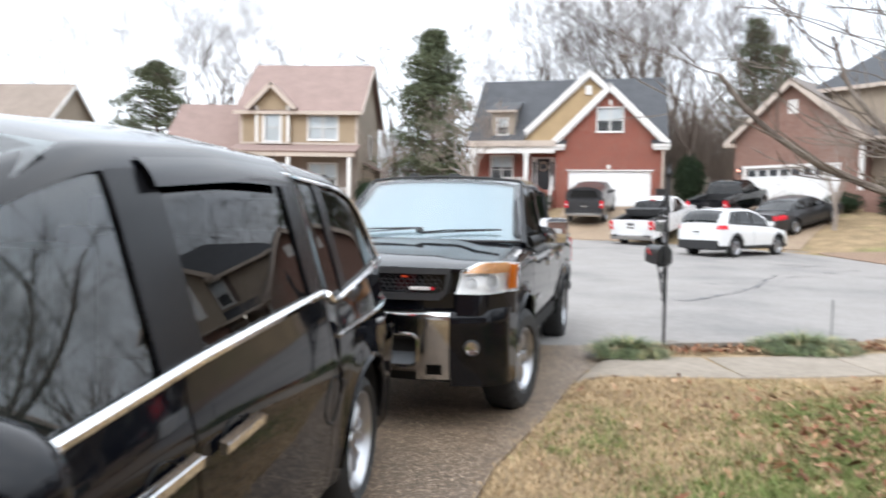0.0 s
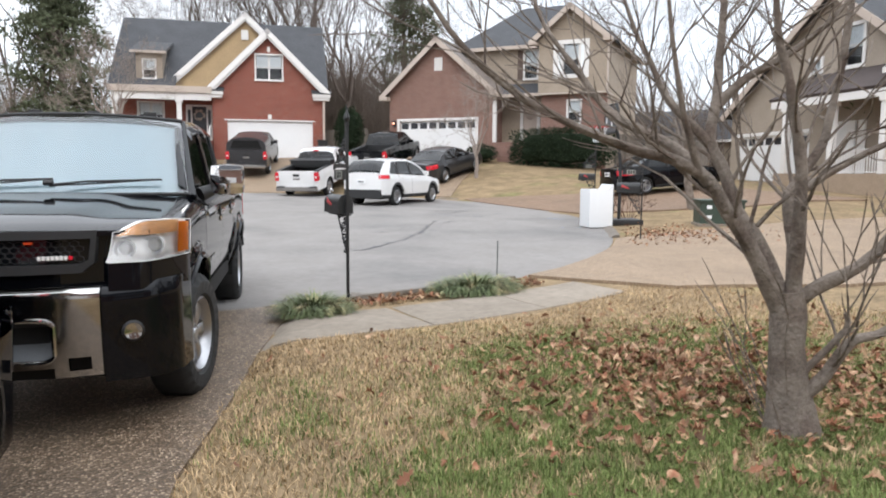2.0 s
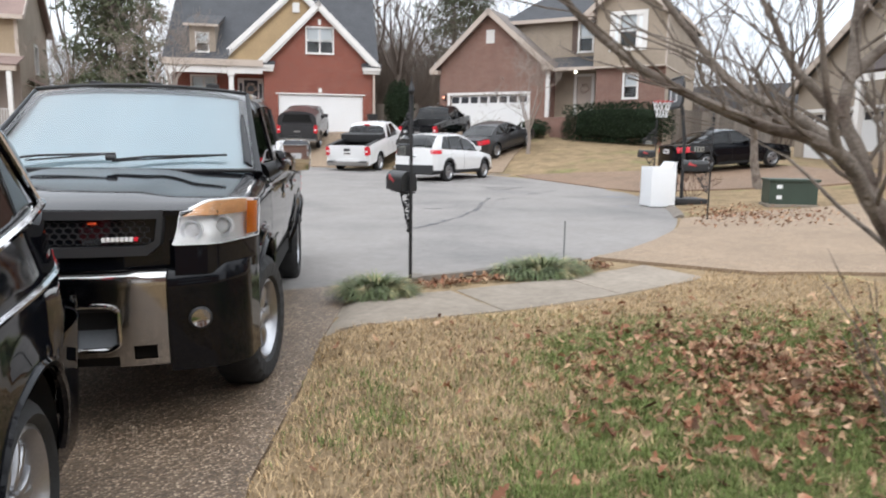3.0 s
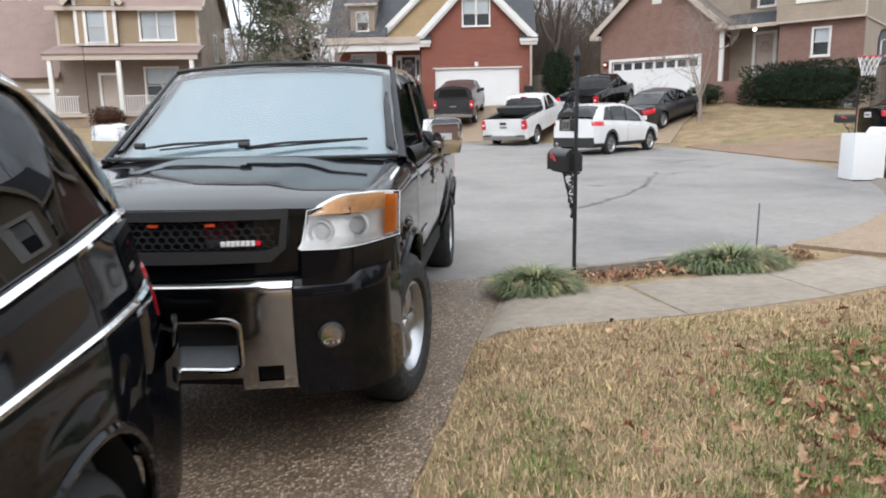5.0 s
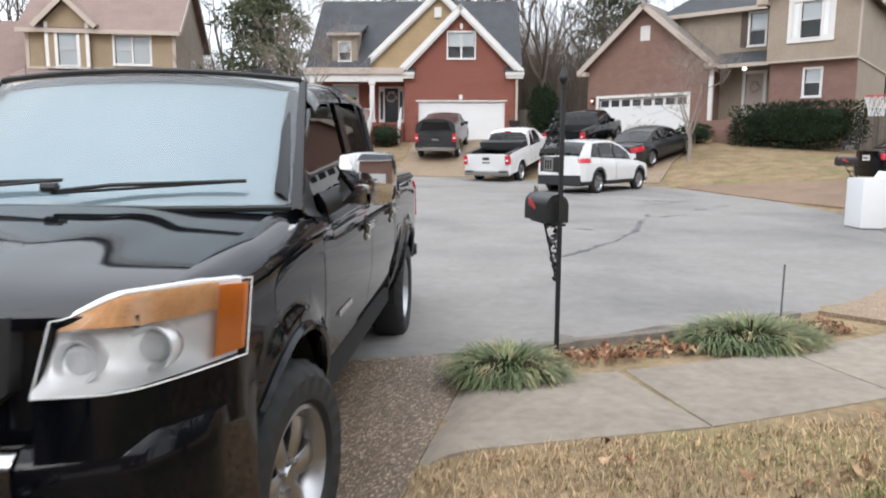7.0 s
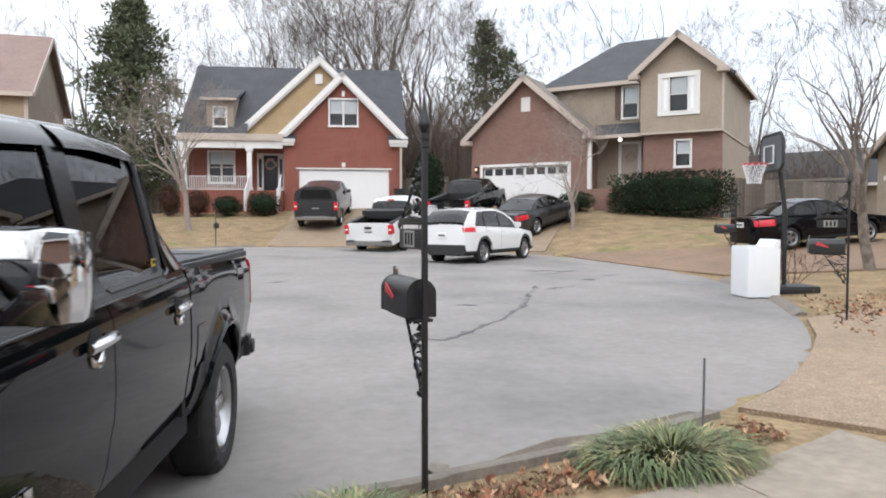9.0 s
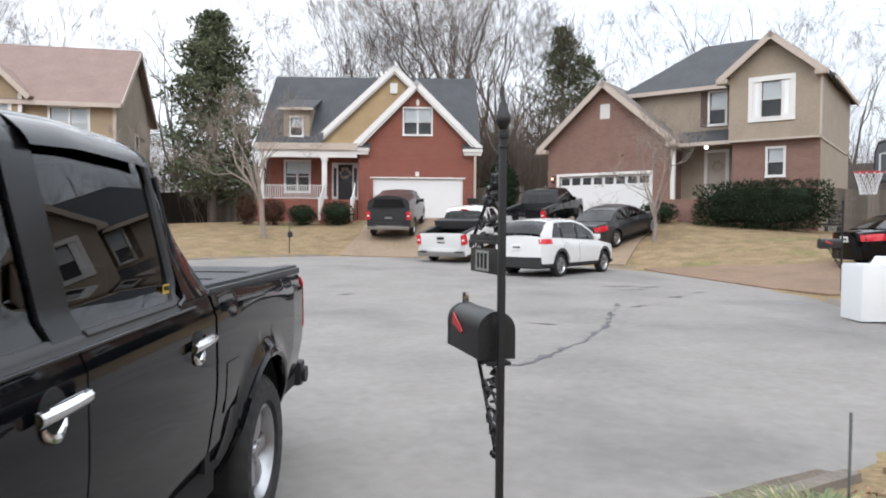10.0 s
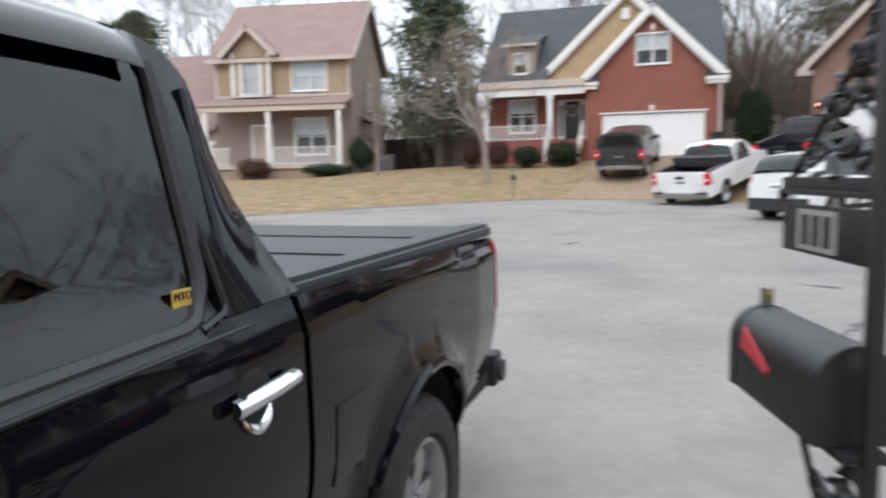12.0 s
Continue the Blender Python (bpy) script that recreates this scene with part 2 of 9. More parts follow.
def course_material(name, colour, step, axis="Z", rough=0.8, vary=0.12, depth=0.015):
    """Lapped rows (siding, shingle courses) that step along one axis."""
    m = material(name, colour, rough, vary=vary, scale=1.2)
    n, l = m.node_tree.nodes, m.node_tree.links
    co = next(x for x in n if x.bl_idname == "ShaderNodeTexCoord")
    sp = n.new("ShaderNodeSeparateXYZ")
    l.new(co.outputs["Object"], sp.inputs[0])
    mul, fr = n.new("ShaderNodeMath"), n.new("ShaderNodeMath")
    mul.operation, fr.operation = "DIVIDE", "FRACT"
    mul.inputs[1].default_value = step
    l.new(sp.outputs[axis], mul.inputs[0])
    l.new(mul.outputs[0], fr.inputs[0])
    bp = n.new("ShaderNodeBump")
    bp.inputs["Strength"].default_value, bp.inputs["Distance"].default_value, bp.invert = 1.0, depth, True
    l.new(fr.outputs[0], bp.inputs["Height"])
    l.new(bp.outputs["Normal"], n["Principled BSDF"].inputs["Normal"])
    return m


M = {}
M["lawn"] = material("dormant_lawn", (0.25, 0.183, 0.11), 0.95, vary=0.4, scale=1.6, bump=0.7, bump_scale=45, spec=0.1, second=(0.17, 0.165, 0.07), second_scale=0.5, second_at=(0.58, 0.74))
M["asphalt"] = material("worn_asphalt", (0.245, 0.228, 0.214), 0.85, vary=0.13, scale=0.9, bump=0.35, bump_scale=160, spec=0.3, second=(0.175, 0.166, 0.160), second_scale=0.32, second_at=(0.48, 0.7))
M["concrete"] = material("sidewalk_concrete", (0.265, 0.225, 0.182), 0.9, vary=0.22, scale=1.3, bump=0.3, bump_scale=140, spec=0.25, objrand=0.06)
M["tar"] = material("tar_crack", (0.075, 0.075, 0.078), 0.6, vary=0.2)
M["shingle_brown"] = course_material("brown_shingles", (0.25, 0.175, 0.152), 0.11, "Z", 0.9, 0.16)
M["shingle_grey"] = course_material("grey_shingles", (0.062, 0.064, 0.070), 0.11, "Z", 0.9, 0.2)
M["siding_tan"] = course_material("tan_siding", (0.33, 0.27, 0.21), 0.15)
M["siding_yellow"] = course_material("yellow_siding", (0.43, 0.305, 0.17), 0.15)
M["siding_ochre"] = course_material("ochre_siding", (0.35, 0.265, 0.175), 0.18)
M["brick_red"] = brick_material("red_brick", (0.275, 0.075, 0.048), (0.22, 0.055, 0.038), (0.30, 0.21, 0.17))
M["brick_brown"] = brick_material("brown_brick", (0.255, 0.145, 0.115), (0.215, 0.115, 0.09), (0.28, 0.21, 0.175))
M["trim"] = material("white_trim", (0.76, 0.74, 0.72), 0.5, vary=0.04, scale=2)
M["trim_tan"] = material("taupe_trim", (0.50, 0.42, 0.36), 0.6, vary=0.06, scale=2)
M["door_white"] = material("white_garage_door", (0.78, 0.78, 0.78), 0.45, vary=0.03, scale=1)
M["door_dark"] = material("dark_front_door", (0.02, 0.022, 0.028), 0.3, vary=0.1)
M["blind"] = course_material("white_blinds", (0.80, 0.83, 0.85), 0.05, "Z", 0.7, 0.05, 0.01)
# near-black puts an unlit interior into the colour, in rooms and pickup cabin
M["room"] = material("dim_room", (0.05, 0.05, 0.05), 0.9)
M["pane"] = glass("window_pane", (0.93, 0.95, 0.96))
M["concrete_pale"] = material("foundation_block", (0.33, 0.25, 0.18), 0.9, vary=0.15, scale=2, bump=0.3, bump_scale=30)
M["paint_black"] = material("black_car_paint", (0.003, 0.0034, 0.005), 0.045, vary=0.05, scale=1.0, spec=0.3)
M["paint_white"] = material("white_car_paint", (0.74, 0.74, 0.74), 0.25, vary=0.02, scale=1.0, coat=0.8)
M["paint_grey"] = material("dark_grey_car_paint", (0.024, 0.024, 0.027), 0.3, vary=0.08, scale=1.0, coat=0.35)
M["plastic"] = material("black_plastic", (0.018, 0.018, 0.019), 0.55, vary=0.12, scale=8, bump=0.1, bump_scale=300)
M["pillar"] = material("black_pillar_film", (0.007, 0.007, 0.008), 0.2, vary=0.12, scale=8, spec=0.25)
M["under"] = material("dark_underbody", (0.008, 0.008, 0.008), 0.9, vary=0.2)
M["rubber"] = material("tyre_rubber", (0.017, 0.017, 0.017), 0.75, vary=0.2, scale=10, bump=0.15, bump_scale=120)
M["chrome"] = material("chrome", (0.75, 0.75, 0.76), 0.04, 1.0, vary=0.02)
M["alloy"] = material("alloy_wheel", (0.42, 0.42, 0.43), 0.32, 1.0, vary=0.08, scale=12)
M["tint"] = glass("tinted_glass", (0.06, 0.06, 0.065), 0.0, 0.62)
M["tint_light"] = glass("windscreen_glass", (0.52, 0.6, 0.6), 0.0, 2.2)
M["lens"] = glass("lamp_lens", (0.98, 0.98, 0.98), 0.0, 0.0)
M["lamp_shell"] = material("lamp_reflector", (0.88, 0.88, 0.87), 0.25, 0.1, vary=0.06, scale=20)
M["amber_pale"] = material("hazed_amber_lens", (0.80, 0.44, 0.20), 0.25, vary=0.25, scale=18, coat=0.6)
M["lamp_bowl"] = material("lamp_bowl_metal", (0.86, 0.87, 0.88), 0.38, 0.55, vary=0.08, scale=20)
M["amber"] = material("amber_lens", (0.75, 0.21, 0.02), 0.15, vary=0.12, scale=30, coat=0.6)
M["red_lens"] = material("red_lens", (0.60, 0.016, 0.03), 0.15, vary=0.12, scale=30, coat=0.8)
M["iron"] = material("black_painted_iron", (0.012, 0.012, 0.013), 0.45, vary=0.2, scale=14, bump=0.12, bump_scale=90)
M["bark"] = material("grey_bark", (0.20, 0.168, 0.142), 0.95, vary=0.35, scale=7, bump=0.9, bump_scale=28, spec=0.15, second=(0.10, 0.075, 0.062), second_scale=5, second_at=(0.45, 0.7))
M["bark_far"] = material("bare_branches", (0.13, 0.105, 0.09), 0.95, vary=0.2, spec=0.1)
M["bark_pale"] = material("pale_bare_twigs", (0.27, 0.225, 0.195), 0.95, vary=0.2, spec=0.1)
M["conifer"] = material("cedar_foliage", (0.112, 0.128, 0.078), 0.9, vary=0.35, scale=1.0, spec=0.1, island=0.45)
M["hedge"] = material("evergreen_shrub", (0.022, 0.035, 0.018), 0.9, vary=0.35, scale=2.0, spec=0.15, island=0.5)
M["white"] = material("white_enamel", (0.78, 0.79, 0.80), 0.3, vary=0.02, coat=0.3)


def pebble_material(name, c1, c2, paste, size=0.012, rough=0.75, bump=0.8):
    """Exposed aggregate: small stones of several colours in a paste."""
    m = material(name, c1, rough, vary=0.2, scale=0.8)
    n, l = m.node_tree.nodes, m.node_tree.links
    co = next(x for x in n if x.bl_idname == "ShaderNodeTexCoord")
    vor = n.new("ShaderNodeTexVoronoi")
    vor.inputs["Scale"].default_value = 1 / size
    l.new(co.outputs["Object"], vor.inputs["Vector"])
    sp = n.new("ShaderNodeSeparateColor")
    l.new(vor.outputs["Color"], sp.inputs[0])
    mix1, mix2 = n.new("ShaderNodeMix"), n.new("ShaderNodeMix")
    mix1.data_type = mix2.data_type = "RGBA"
    mix1.inputs["A"].default_value, mix1.inputs["B"].default_value = (*c1, 1), (*c2, 1)
    pw = n.new("ShaderNodeMath")
    pw.operation = "POWER"
    pw.inputs[1].default_value = 2.2
    l.new(sp.outputs[0], pw.inputs[0])
    l.new(pw.outputs[0], mix1.inputs["Factor"])
    edge = n.new("ShaderNodeMapRange")
    edge.inputs["From Min"].default_value, edge.inputs["From Max"].default_value = 0.35, 0.65
    l.new(vor.outputs["Distance"], edge.inputs["Value"])
    l.new(edge.outputs["Result"], mix2.inputs["Factor"])
    l.new(mix1.outputs["Result"], mix2.inputs["A"])
    mix2.inputs["B"].default_value = (*paste, 1)
    shade = next(x for x in n if x.bl_idname == "ShaderNodeMix" and x.blend_type == "MULTIPLY")
    l.new(mix2.outputs["Result"], shade.inputs["A"])
    bp = n.new("ShaderNodeBump")
    bp.inputs["Strength"].default_value, bp.inputs["Distance"].default_value, bp.invert = bump, 0.006, True
    l.new(vor.outputs["Distance"], bp.inputs["Height"])
    l.new(bp.outputs["Normal"], n["Principled BSDF"].inputs["Normal"])
    return m


M["aggregate"] = pebble_material("exposed_aggregate", (0.105, 0.066, 0.038), (0.54, 0.42, 0.30), (0.082, 0.055, 0.035), 0.015, 0.5)
M["drive_tan"] = pebble_material("tan_aggregate", (0.24, 0.165, 0.105), (0.44, 0.34, 0.24), (0.23, 0.165, 0.11), 0.016, 0.8)
M["drive_brown"] = pebble_material("brown_aggregate", (0.19, 0.12, 0.075), (0.33, 0.23, 0.15), (0.18, 0.115, 0.075), 0.016, 0.8)
M["strap_leaf"] = material("strap_leaves", (0.125, 0.155, 0.07), 0.6, vary=0.25, scale=9, spec=0.3, island=0.5, second=(0.38, 0.31, 0.17), second_scale=6.0, second_at=(0.5, 0.7))
M["shrub_brown"] = material("winter_shrub", (0.075, 0.04, 0.028), 0.9, vary=0.3, scale=3, spec=0.1, island=0.4)
M["cabinet_grey"] = material("grey_painted_metal", (0.13, 0.14, 0.14), 0.5, vary=0.15, scale=3)
M["box_black"] = material("box_black_paint", (0.016, 0.017, 0.018), 0.4, vary=0.3, scale=9, bump=0.06, bump_scale=40, second=(0.07, 0.075, 0.08), second_scale=7, second_at=(0.62, 0.8))
M["flag_red"] = material("faded_red_flag", (0.50, 0.045, 0.05), 0.5, vary=0.15, scale=15)
M["number_plate"] = material("number_plate_grey", (0.30, 0.30, 0.27), 0.6, vary=0.12, scale=20)
M["chalk"] = material("blue_chalk", (0.20, 0.36, 0.66), 0.9, vary=0.3)
M["dirt"] = material("gutter_dirt", (0.125, 0.10, 0.078), 0.95, vary=0.35, scale=4, bump=0.5, bump_scale=60)
M["board"] = material("backboard_grey", (0.10, 0.11, 0.12), 0.35, vary=0.1, scale=3)
M["cabinet_green"] = material("cabinet_green_paint", (0.035, 0.055, 0.04), 0.5, vary=0.15, scale=3)
M["fence_wood"] = material("fence_boards", (0.175, 0.152, 0.132), 0.9, vary=0.25, scale=3, objrand=0.25)
M["fence_dark"] = material("dark_fence_boards", (0.028, 0.021, 0.018), 0.9, vary=0.25, scale=3, objrand=0.25)
M["thicket"] = material("bare_undergrowth", (0.15, 0.12, 0.10), 0.95, vary=0.2, spec=0.1)
M["grass_dry"] = material("dormant_grass", (0.42, 0.305, 0.18), 0.9, vary=0.3, scale=2.0, spec=0.1, island=0.6)
M["grass_green"] = material("green_grass", (0.175, 0.215, 0.075), 0.8, vary=0.25, scale=2.0, spec=0.15, island=0.5)
M["leaf_brown"] = material("fallen_leaves", (0.20, 0.088, 0.050), 0.8, vary=0.2, scale=14, spec=0.2, island=0.6, second=(0.40, 0.275, 0.175), second_scale=7.0, second_at=(0.46, 0.66))
M["shingle_tan"] = course_material("tan_shingles", (0.25, 0.20, 0.165), 0.11, "Z", 0.9, 0.16)
M["siding_grey"] = course_material("greige_siding", (0.33, 0.275, 0.22), 0.15)
M["kerb"] = material("dirty_kerb", (0.17, 0.145, 0.12), 0.9, vary=0.3, scale=2.5, bump=0.3, bump_scale=90)
# taupe lower siding, darkened further by the porch's shade in its colour
M["siding_taupe_shaded"] = course_material("shaded_taupe_siding", (0.27, 0.215, 0.18), 0.15)
M["leaf_tan"] = material("pale_leaves", (0.36, 0.235, 0.135), 0.8, vary=0.2, scale=14, spec=0.2, island=0.5, second=(0.22, 0.105, 0.06), second_scale=6.0, second_at=(0.5, 0.68))

# ---- ground ----
def smooth_loop(pts, n=6):
    out = []
    for i in range(len(pts) - 1):
        p0, p1, p2, p3 = (Vector(pts[min(max(i + k, 0), len(pts) - 1)]) for k in (-1, 0, 1, 2))
        for j in range(n):
            t = j / n
            out.append(0.5 * ((2 * p1) + (p2 - p0) * t + (2 * p0 - 5 * p1 + 4 * p2 - p3) * t * t + (3 * p1 - p0 - 3 * p2 + p3) * t ** 3))
    return out + [Vector(pts[-1])]


KERB = smooth_loop([(-60, 6), (-20, 7.6), (-6, 8.0), (1.8, 8.4), (2.75, 8.5), (4, 8.68), (5.79, 9.15), (7.5, 10.0), (9.2, 11.35), (11.1, 13.4),
                    (12.9, 16.2), (14.1, 19.5), (14.5, 23), (13.9, 26.4), (12.2, 29.6), (9.3, 32.2), (6, 33.6), (3, 33.5), (-0.9, 31.3), (-4.4, 28.6),
                    (-10, 25.5), (-20, 22.5), (-60, 17)], 5)
KX, KY = np.array([p.x for p in KERB]), np.array([p.y for p in KERB])


def kerb_distance(x, y):
    """Metres outside the road's edge (negative on the road)."""
    ax, ay = KX[:-1], KY[:-1]
    dx, dy = KX[1:] - ax, KY[1:] - ay
    t = np.clip(((x - ax) * dx + (y - ay) * dy) / (dx * dx + dy * dy), 0, 1)
    d = float(np.min(np.hypot(x - ax - t * dx, y - ay - t * dy)))
    px, py = np.append(KX, -60), np.append(KY, 6)
    cross = ((py[:-1] > y) != (py[1:] > y))
    with np.errstate(divide="ignore", invalid="ignore"):
        xi = px[:-1] + (y - py[:-1]) * (px[1:] - px[:-1]) / (py[1:] - py[:-1])
    return -d if int(np.sum(cross & (xi > x))) % 2 else d


RISE = ((-180, -110, -70, -25, 5, 20, 50, 80, 105, 125, 180), (0.045, 0.045, 0.05, 0.062, 0.14, 0.165, 0.165, 0.105, 0.075, 0.05, 0.045))
REACH = ((-180, -110, -70, -25, 5, 20, 50, 80, 105, 125, 180), (2.2, 3, 10, 15, 11.0, 10.5, 12, 8.5, 8, 4, 2.2))


DRIVE_EDGE = [(-2.6, -6), (-1.15, -0.4), (0.12, 4.1), (0.62, 5.3), (1.08, 6.5), (1.72, 7.9), (1.95, 8.42)]
DRIVE_LEVEL = ((-6, 0, 3.5, 5.0, 5.7, 7.0, 8.6), (0.08, 0.0, -0.035, -0.105, -0.14, -0.145, -0.135))


def road_z(x, y):
    y = min(max(y, 6), 34)
    return -0.1 + 0.0165 * (y - 8.5) + 0.007 * max(0, y - 12)


def ground_z(x, y):
    d = kerb_distance(x, y)
    if d <= 0:
        return road_z(x, y) - min(0.06, max(0, -d - 0.4) * 0.2)
    th = math.degrees(math.atan2(x - 2, y - 20.5))
    reach = float(np.interp(th, *REACH))
    e = min(d, reach)
    # the far lawns and drives climb more steeply near the kerb
    steep = 1 + 0.45 * min(max((y - 20) / 6, 0), 1)
    soft = reach * (1 - (1 - e / reach) ** steep) if d < reach else reach + (d - reach) * 0.004
    lump = 0.02 * noise.noise((x * 0.5, y * 0.5, 0)) * min(1, d / 2)
    z = road_z(x, y) + 0.02 + float(np.interp(th, *RISE)) * soft + lump
    # the drive lies a little lower than the lawn beside it
    edge = float(np.interp(y, [q[1] for q in DRIVE_EDGE], [q[0] for q in DRIVE_EDGE]))
    k = min(max((edge + 0.22 - x) / 0.3, 0), 1) if -6 < y < 8.6 and x > -8 else 0
    k = k * k * (3 - 2 * k)
    return z * (1 - k) + float(np.interp(y, *DRIVE_LEVEL)) * k


def spread(*runs):
    out = []
    for a, b, step in runs:
        n = max(1, round((b - a) / step))
        out += [a + (b - a) * i / n for i in range(n)]
    return out + [runs[-1][1]]


gx = spread((-700, -100, 100), (-100, -30, 10), (-30, -3, 1.2), (-3, 8, 0.3), (8, 32, 0.8), (32, 90, 8), (90, 700, 100))
gy = spread((-300, -30, 60), (-30, -2, 3), (-2, 11, 0.3), (11, 50, 0.9), (50, 120, 10), (120, 1200, 180))
bm = sheet(bmesh.new(), lambda x, y: (x, y, ground_z(x, y)), gx, gy)
mesh_thing("ground", bm, M["lawn"], "dormant tan lawn with green patches round the cul-de-sac", "ground", kind="structure")


def flat_sheet(outline, lift, height=ground_z, step=0.5):
    """A sheet that follows the ground inside an outline, gridded."""
    xs, ys = [p[0] for p in outline], [p[1] for p in outline]
    bm = bmesh.new()
    vs = [bm.verts.new((x, y, 0)) for x, y in outline]
    bm.faces.new(vs)
    for axis, lo, hi in ((0, min(xs), max(xs)), (1, min(ys), max(ys))):
        k = lo + step
        while k < hi:
            co = (k, 0, 0) if axis == 0 else (0, k, 0)
            no = (1, 0, 0) if axis == 0 else (0, 1, 0)
            bmesh.ops.bisect_plane(bm, geom=bm.verts[:] + bm.edges[:] + bm.faces[:], plane_co=co, plane_no=no)
            k += step
    for v in bm.verts:
        v.co.z = height(v.co.x, v.co.y) + lift
    bmesh.ops.recalc_face_normals(bm, faces=bm.faces)
    if sum(f.normal.z for f in bm.faces) < 0:
        bmesh.ops.reverse_faces(bm, faces=bm.faces)
    rim = bmesh.ops.extrude_edge_only(bm, edges=[e for e in bm.edges if e.is_boundary])["geom"]
    for v in rim:
        if isinstance(v, bmesh.types.BMVert):
            v.co.z -= 0.08
    return bm


road_outline = [(p.x, p.y) for p in KERB]
mesh_thing("road", flat_sheet(road_outline, 0.012, road_z, 3.0), M["asphalt"], "worn grey asphalt road of a cul-de-sac", "road", kind="structure")

DRIVES = {
    "driveway": ([*DRIVE_EDGE, (-3.9, 8.12), (-4.3, 6.5), (-6.2, 0), (-7.5, -6)], "exposed-aggregate concrete driveway, dark and damp", "aggregate"),
    "driveway_across": ([(5.2, 33.8), (10.3, 31.9), (11.0, 34.5), (13.2, 41.6), (8.0, 43.0), (6.6, 37.5)], "tan concrete driveway up to the red brick house", "drive_tan"),
    "driveway_brick": ([(11.3, 31.3), (14.1, 26.8), (16.2, 29.5), (21.3, 35.2), (17.4, 40.2), (13.5, 35)], "tan driveway up to the brown brick house", "drive_tan"),
    "driveway_side": ([(14.1, 18.0), (14.2, 25.8), (16.5, 23.6), (20.5, 20.6), (22.4, 20.0), (22.9, 14.4), (17.5, 15.6)], "brown aggregate driveway beside the white washer", "drive_brown"),
    "driveway_near": ([(5.55, 8.92), (6.4, 9.3), (7.5, 9.98), (8.4, 10.62), (9.2, 11.25), (9.8, 11.85), (10.3, 12.35), (12.5, 12.5), (20, 11.5), (30, 9.5), (30, 1), (18, 3.6), (8.3, 6.0), (6.4, 6.9)], "tan aggregate driveway of the next house", "drive_tan"),
}
for drive_name, (outline, label, mat) in DRIVES.items():
    mesh_thing(drive_name, flat_sheet(outline, 0.03 if mat == "aggregate" else 0.045, ground_z, 0.6), M[mat], label, "driveway", kind="structure")


# ---- houses ----
def window(house, m, x0, x1, z0, z1, cols=1, trim=0.1, blind=0.75, hung=True, mat="trim", name="window"):
    """A framed sash window on a wall whose front is y = 0 in the frame m of its house."""
    w = (x1 - x0) / cols
    bm = wall_mesh([(x0 - trim, z0 - trim), (x1 + trim, z0 - trim), (x1 + trim, z1 + trim), (x0 - trim, z1 + trim)], [(x0, x1, z0, z1)], 0.11)
    bm.transform(m @ Matrix.Translation((0, -0.05, 0)))
    fr = part(name, bm, M[mat], house, smooth=0)
    block(house, m, (x0 - trim - 0.03, x1 + trim + 0.03, -0.08, -0.052, z0 - trim - 0.02, z0 - trim + 0.03), mat, "sill", parent=fr)
    for i in range(1, cols):
        block(house, m, (x0 + i * w - 0.05, x0 + i * w + 0.05, -0.03, 0.065, z0, z1), mat, "mullion", parent=fr)
    if hung:
        zm = (z0 + z1) / 2
        for i in range(cols):
            block(house, m, (x0 + i * w + 0.052 * (i > 0), x0 + (i + 1) * w - 0.052 * (i < cols - 1), 0.01, 0.06, zm - 0.025, zm + 0.025), mat, "meeting_rail", parent=fr)
    for i in range(cols):
        bm = facing(sheet(bmesh.new(), lambda x, z: (x, 0.07, z), (x0 + i * w, x0 + (i + 1) * w), (z0, z1)), (0, -1, 0))
        bm.transform(m)
        pane = part("pane", bm, M["pane"], fr, smooth=0)
        pane.visible_shadow = False
        if blind:
            bm = box_mesh(x0 + i * w + 0.03, x0 + (i + 1) * w - 0.03, 0.085, 0.1, z1 - (z1 - z0) * blind, z1)
            bm.transform(m)
            part("blind", bm, M["blind"], fr, "white window blind, partly lowered", smooth=0)
    # added dark sheet stands in for the unlit room behind the panes
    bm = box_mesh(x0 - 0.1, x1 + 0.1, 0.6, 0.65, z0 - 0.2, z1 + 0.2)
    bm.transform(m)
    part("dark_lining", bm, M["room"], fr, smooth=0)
    return fr


def wall(house, m, outline, holes, mat, thickness=0.2, name="wall"):
    bm = wall_mesh(outline, holes, thickness)
    bm.transform(m)
    return part(name, bm, M[mat], house, smooth=0)


def roof(house, m, corners, mat, thickness=0.12, name="roof"):
    bm = slab(corners, thickness)
    bm.transform(m)
    return part(name, bm, M[mat], house, smooth=0)


def block(house, m, dims, mat, name, label="", bevel=0.0, parent=None):
    bm = box_mesh(*dims, bevel=bevel)
    bm.transform(m)
    return part(name, bm, M[mat], parent or house, label, smooth=0 if not bevel else 40)


def beam(house, m, a, b, w, h, mat, name):
    """A straight board from a to b, h high and w deep (raking boards of gables, rails)."""
    a, b = Vector(a), Vector(b)
    d = (b - a).normalized()
    out = Vector((0, -1, 0))
    up = d.cross(out)
    if up.z < 0:
        up.negate()
    bm = bmesh.new()
    rings(bm, [[p, p + out * w, p + out * w - up * h, p - up * h] for p in (a, b)])
    bmesh.ops.recalc_face_normals(bm, faces=bm.faces)
    bm.transform(m)
    return part(name, bm, M[mat], house, smooth=0)


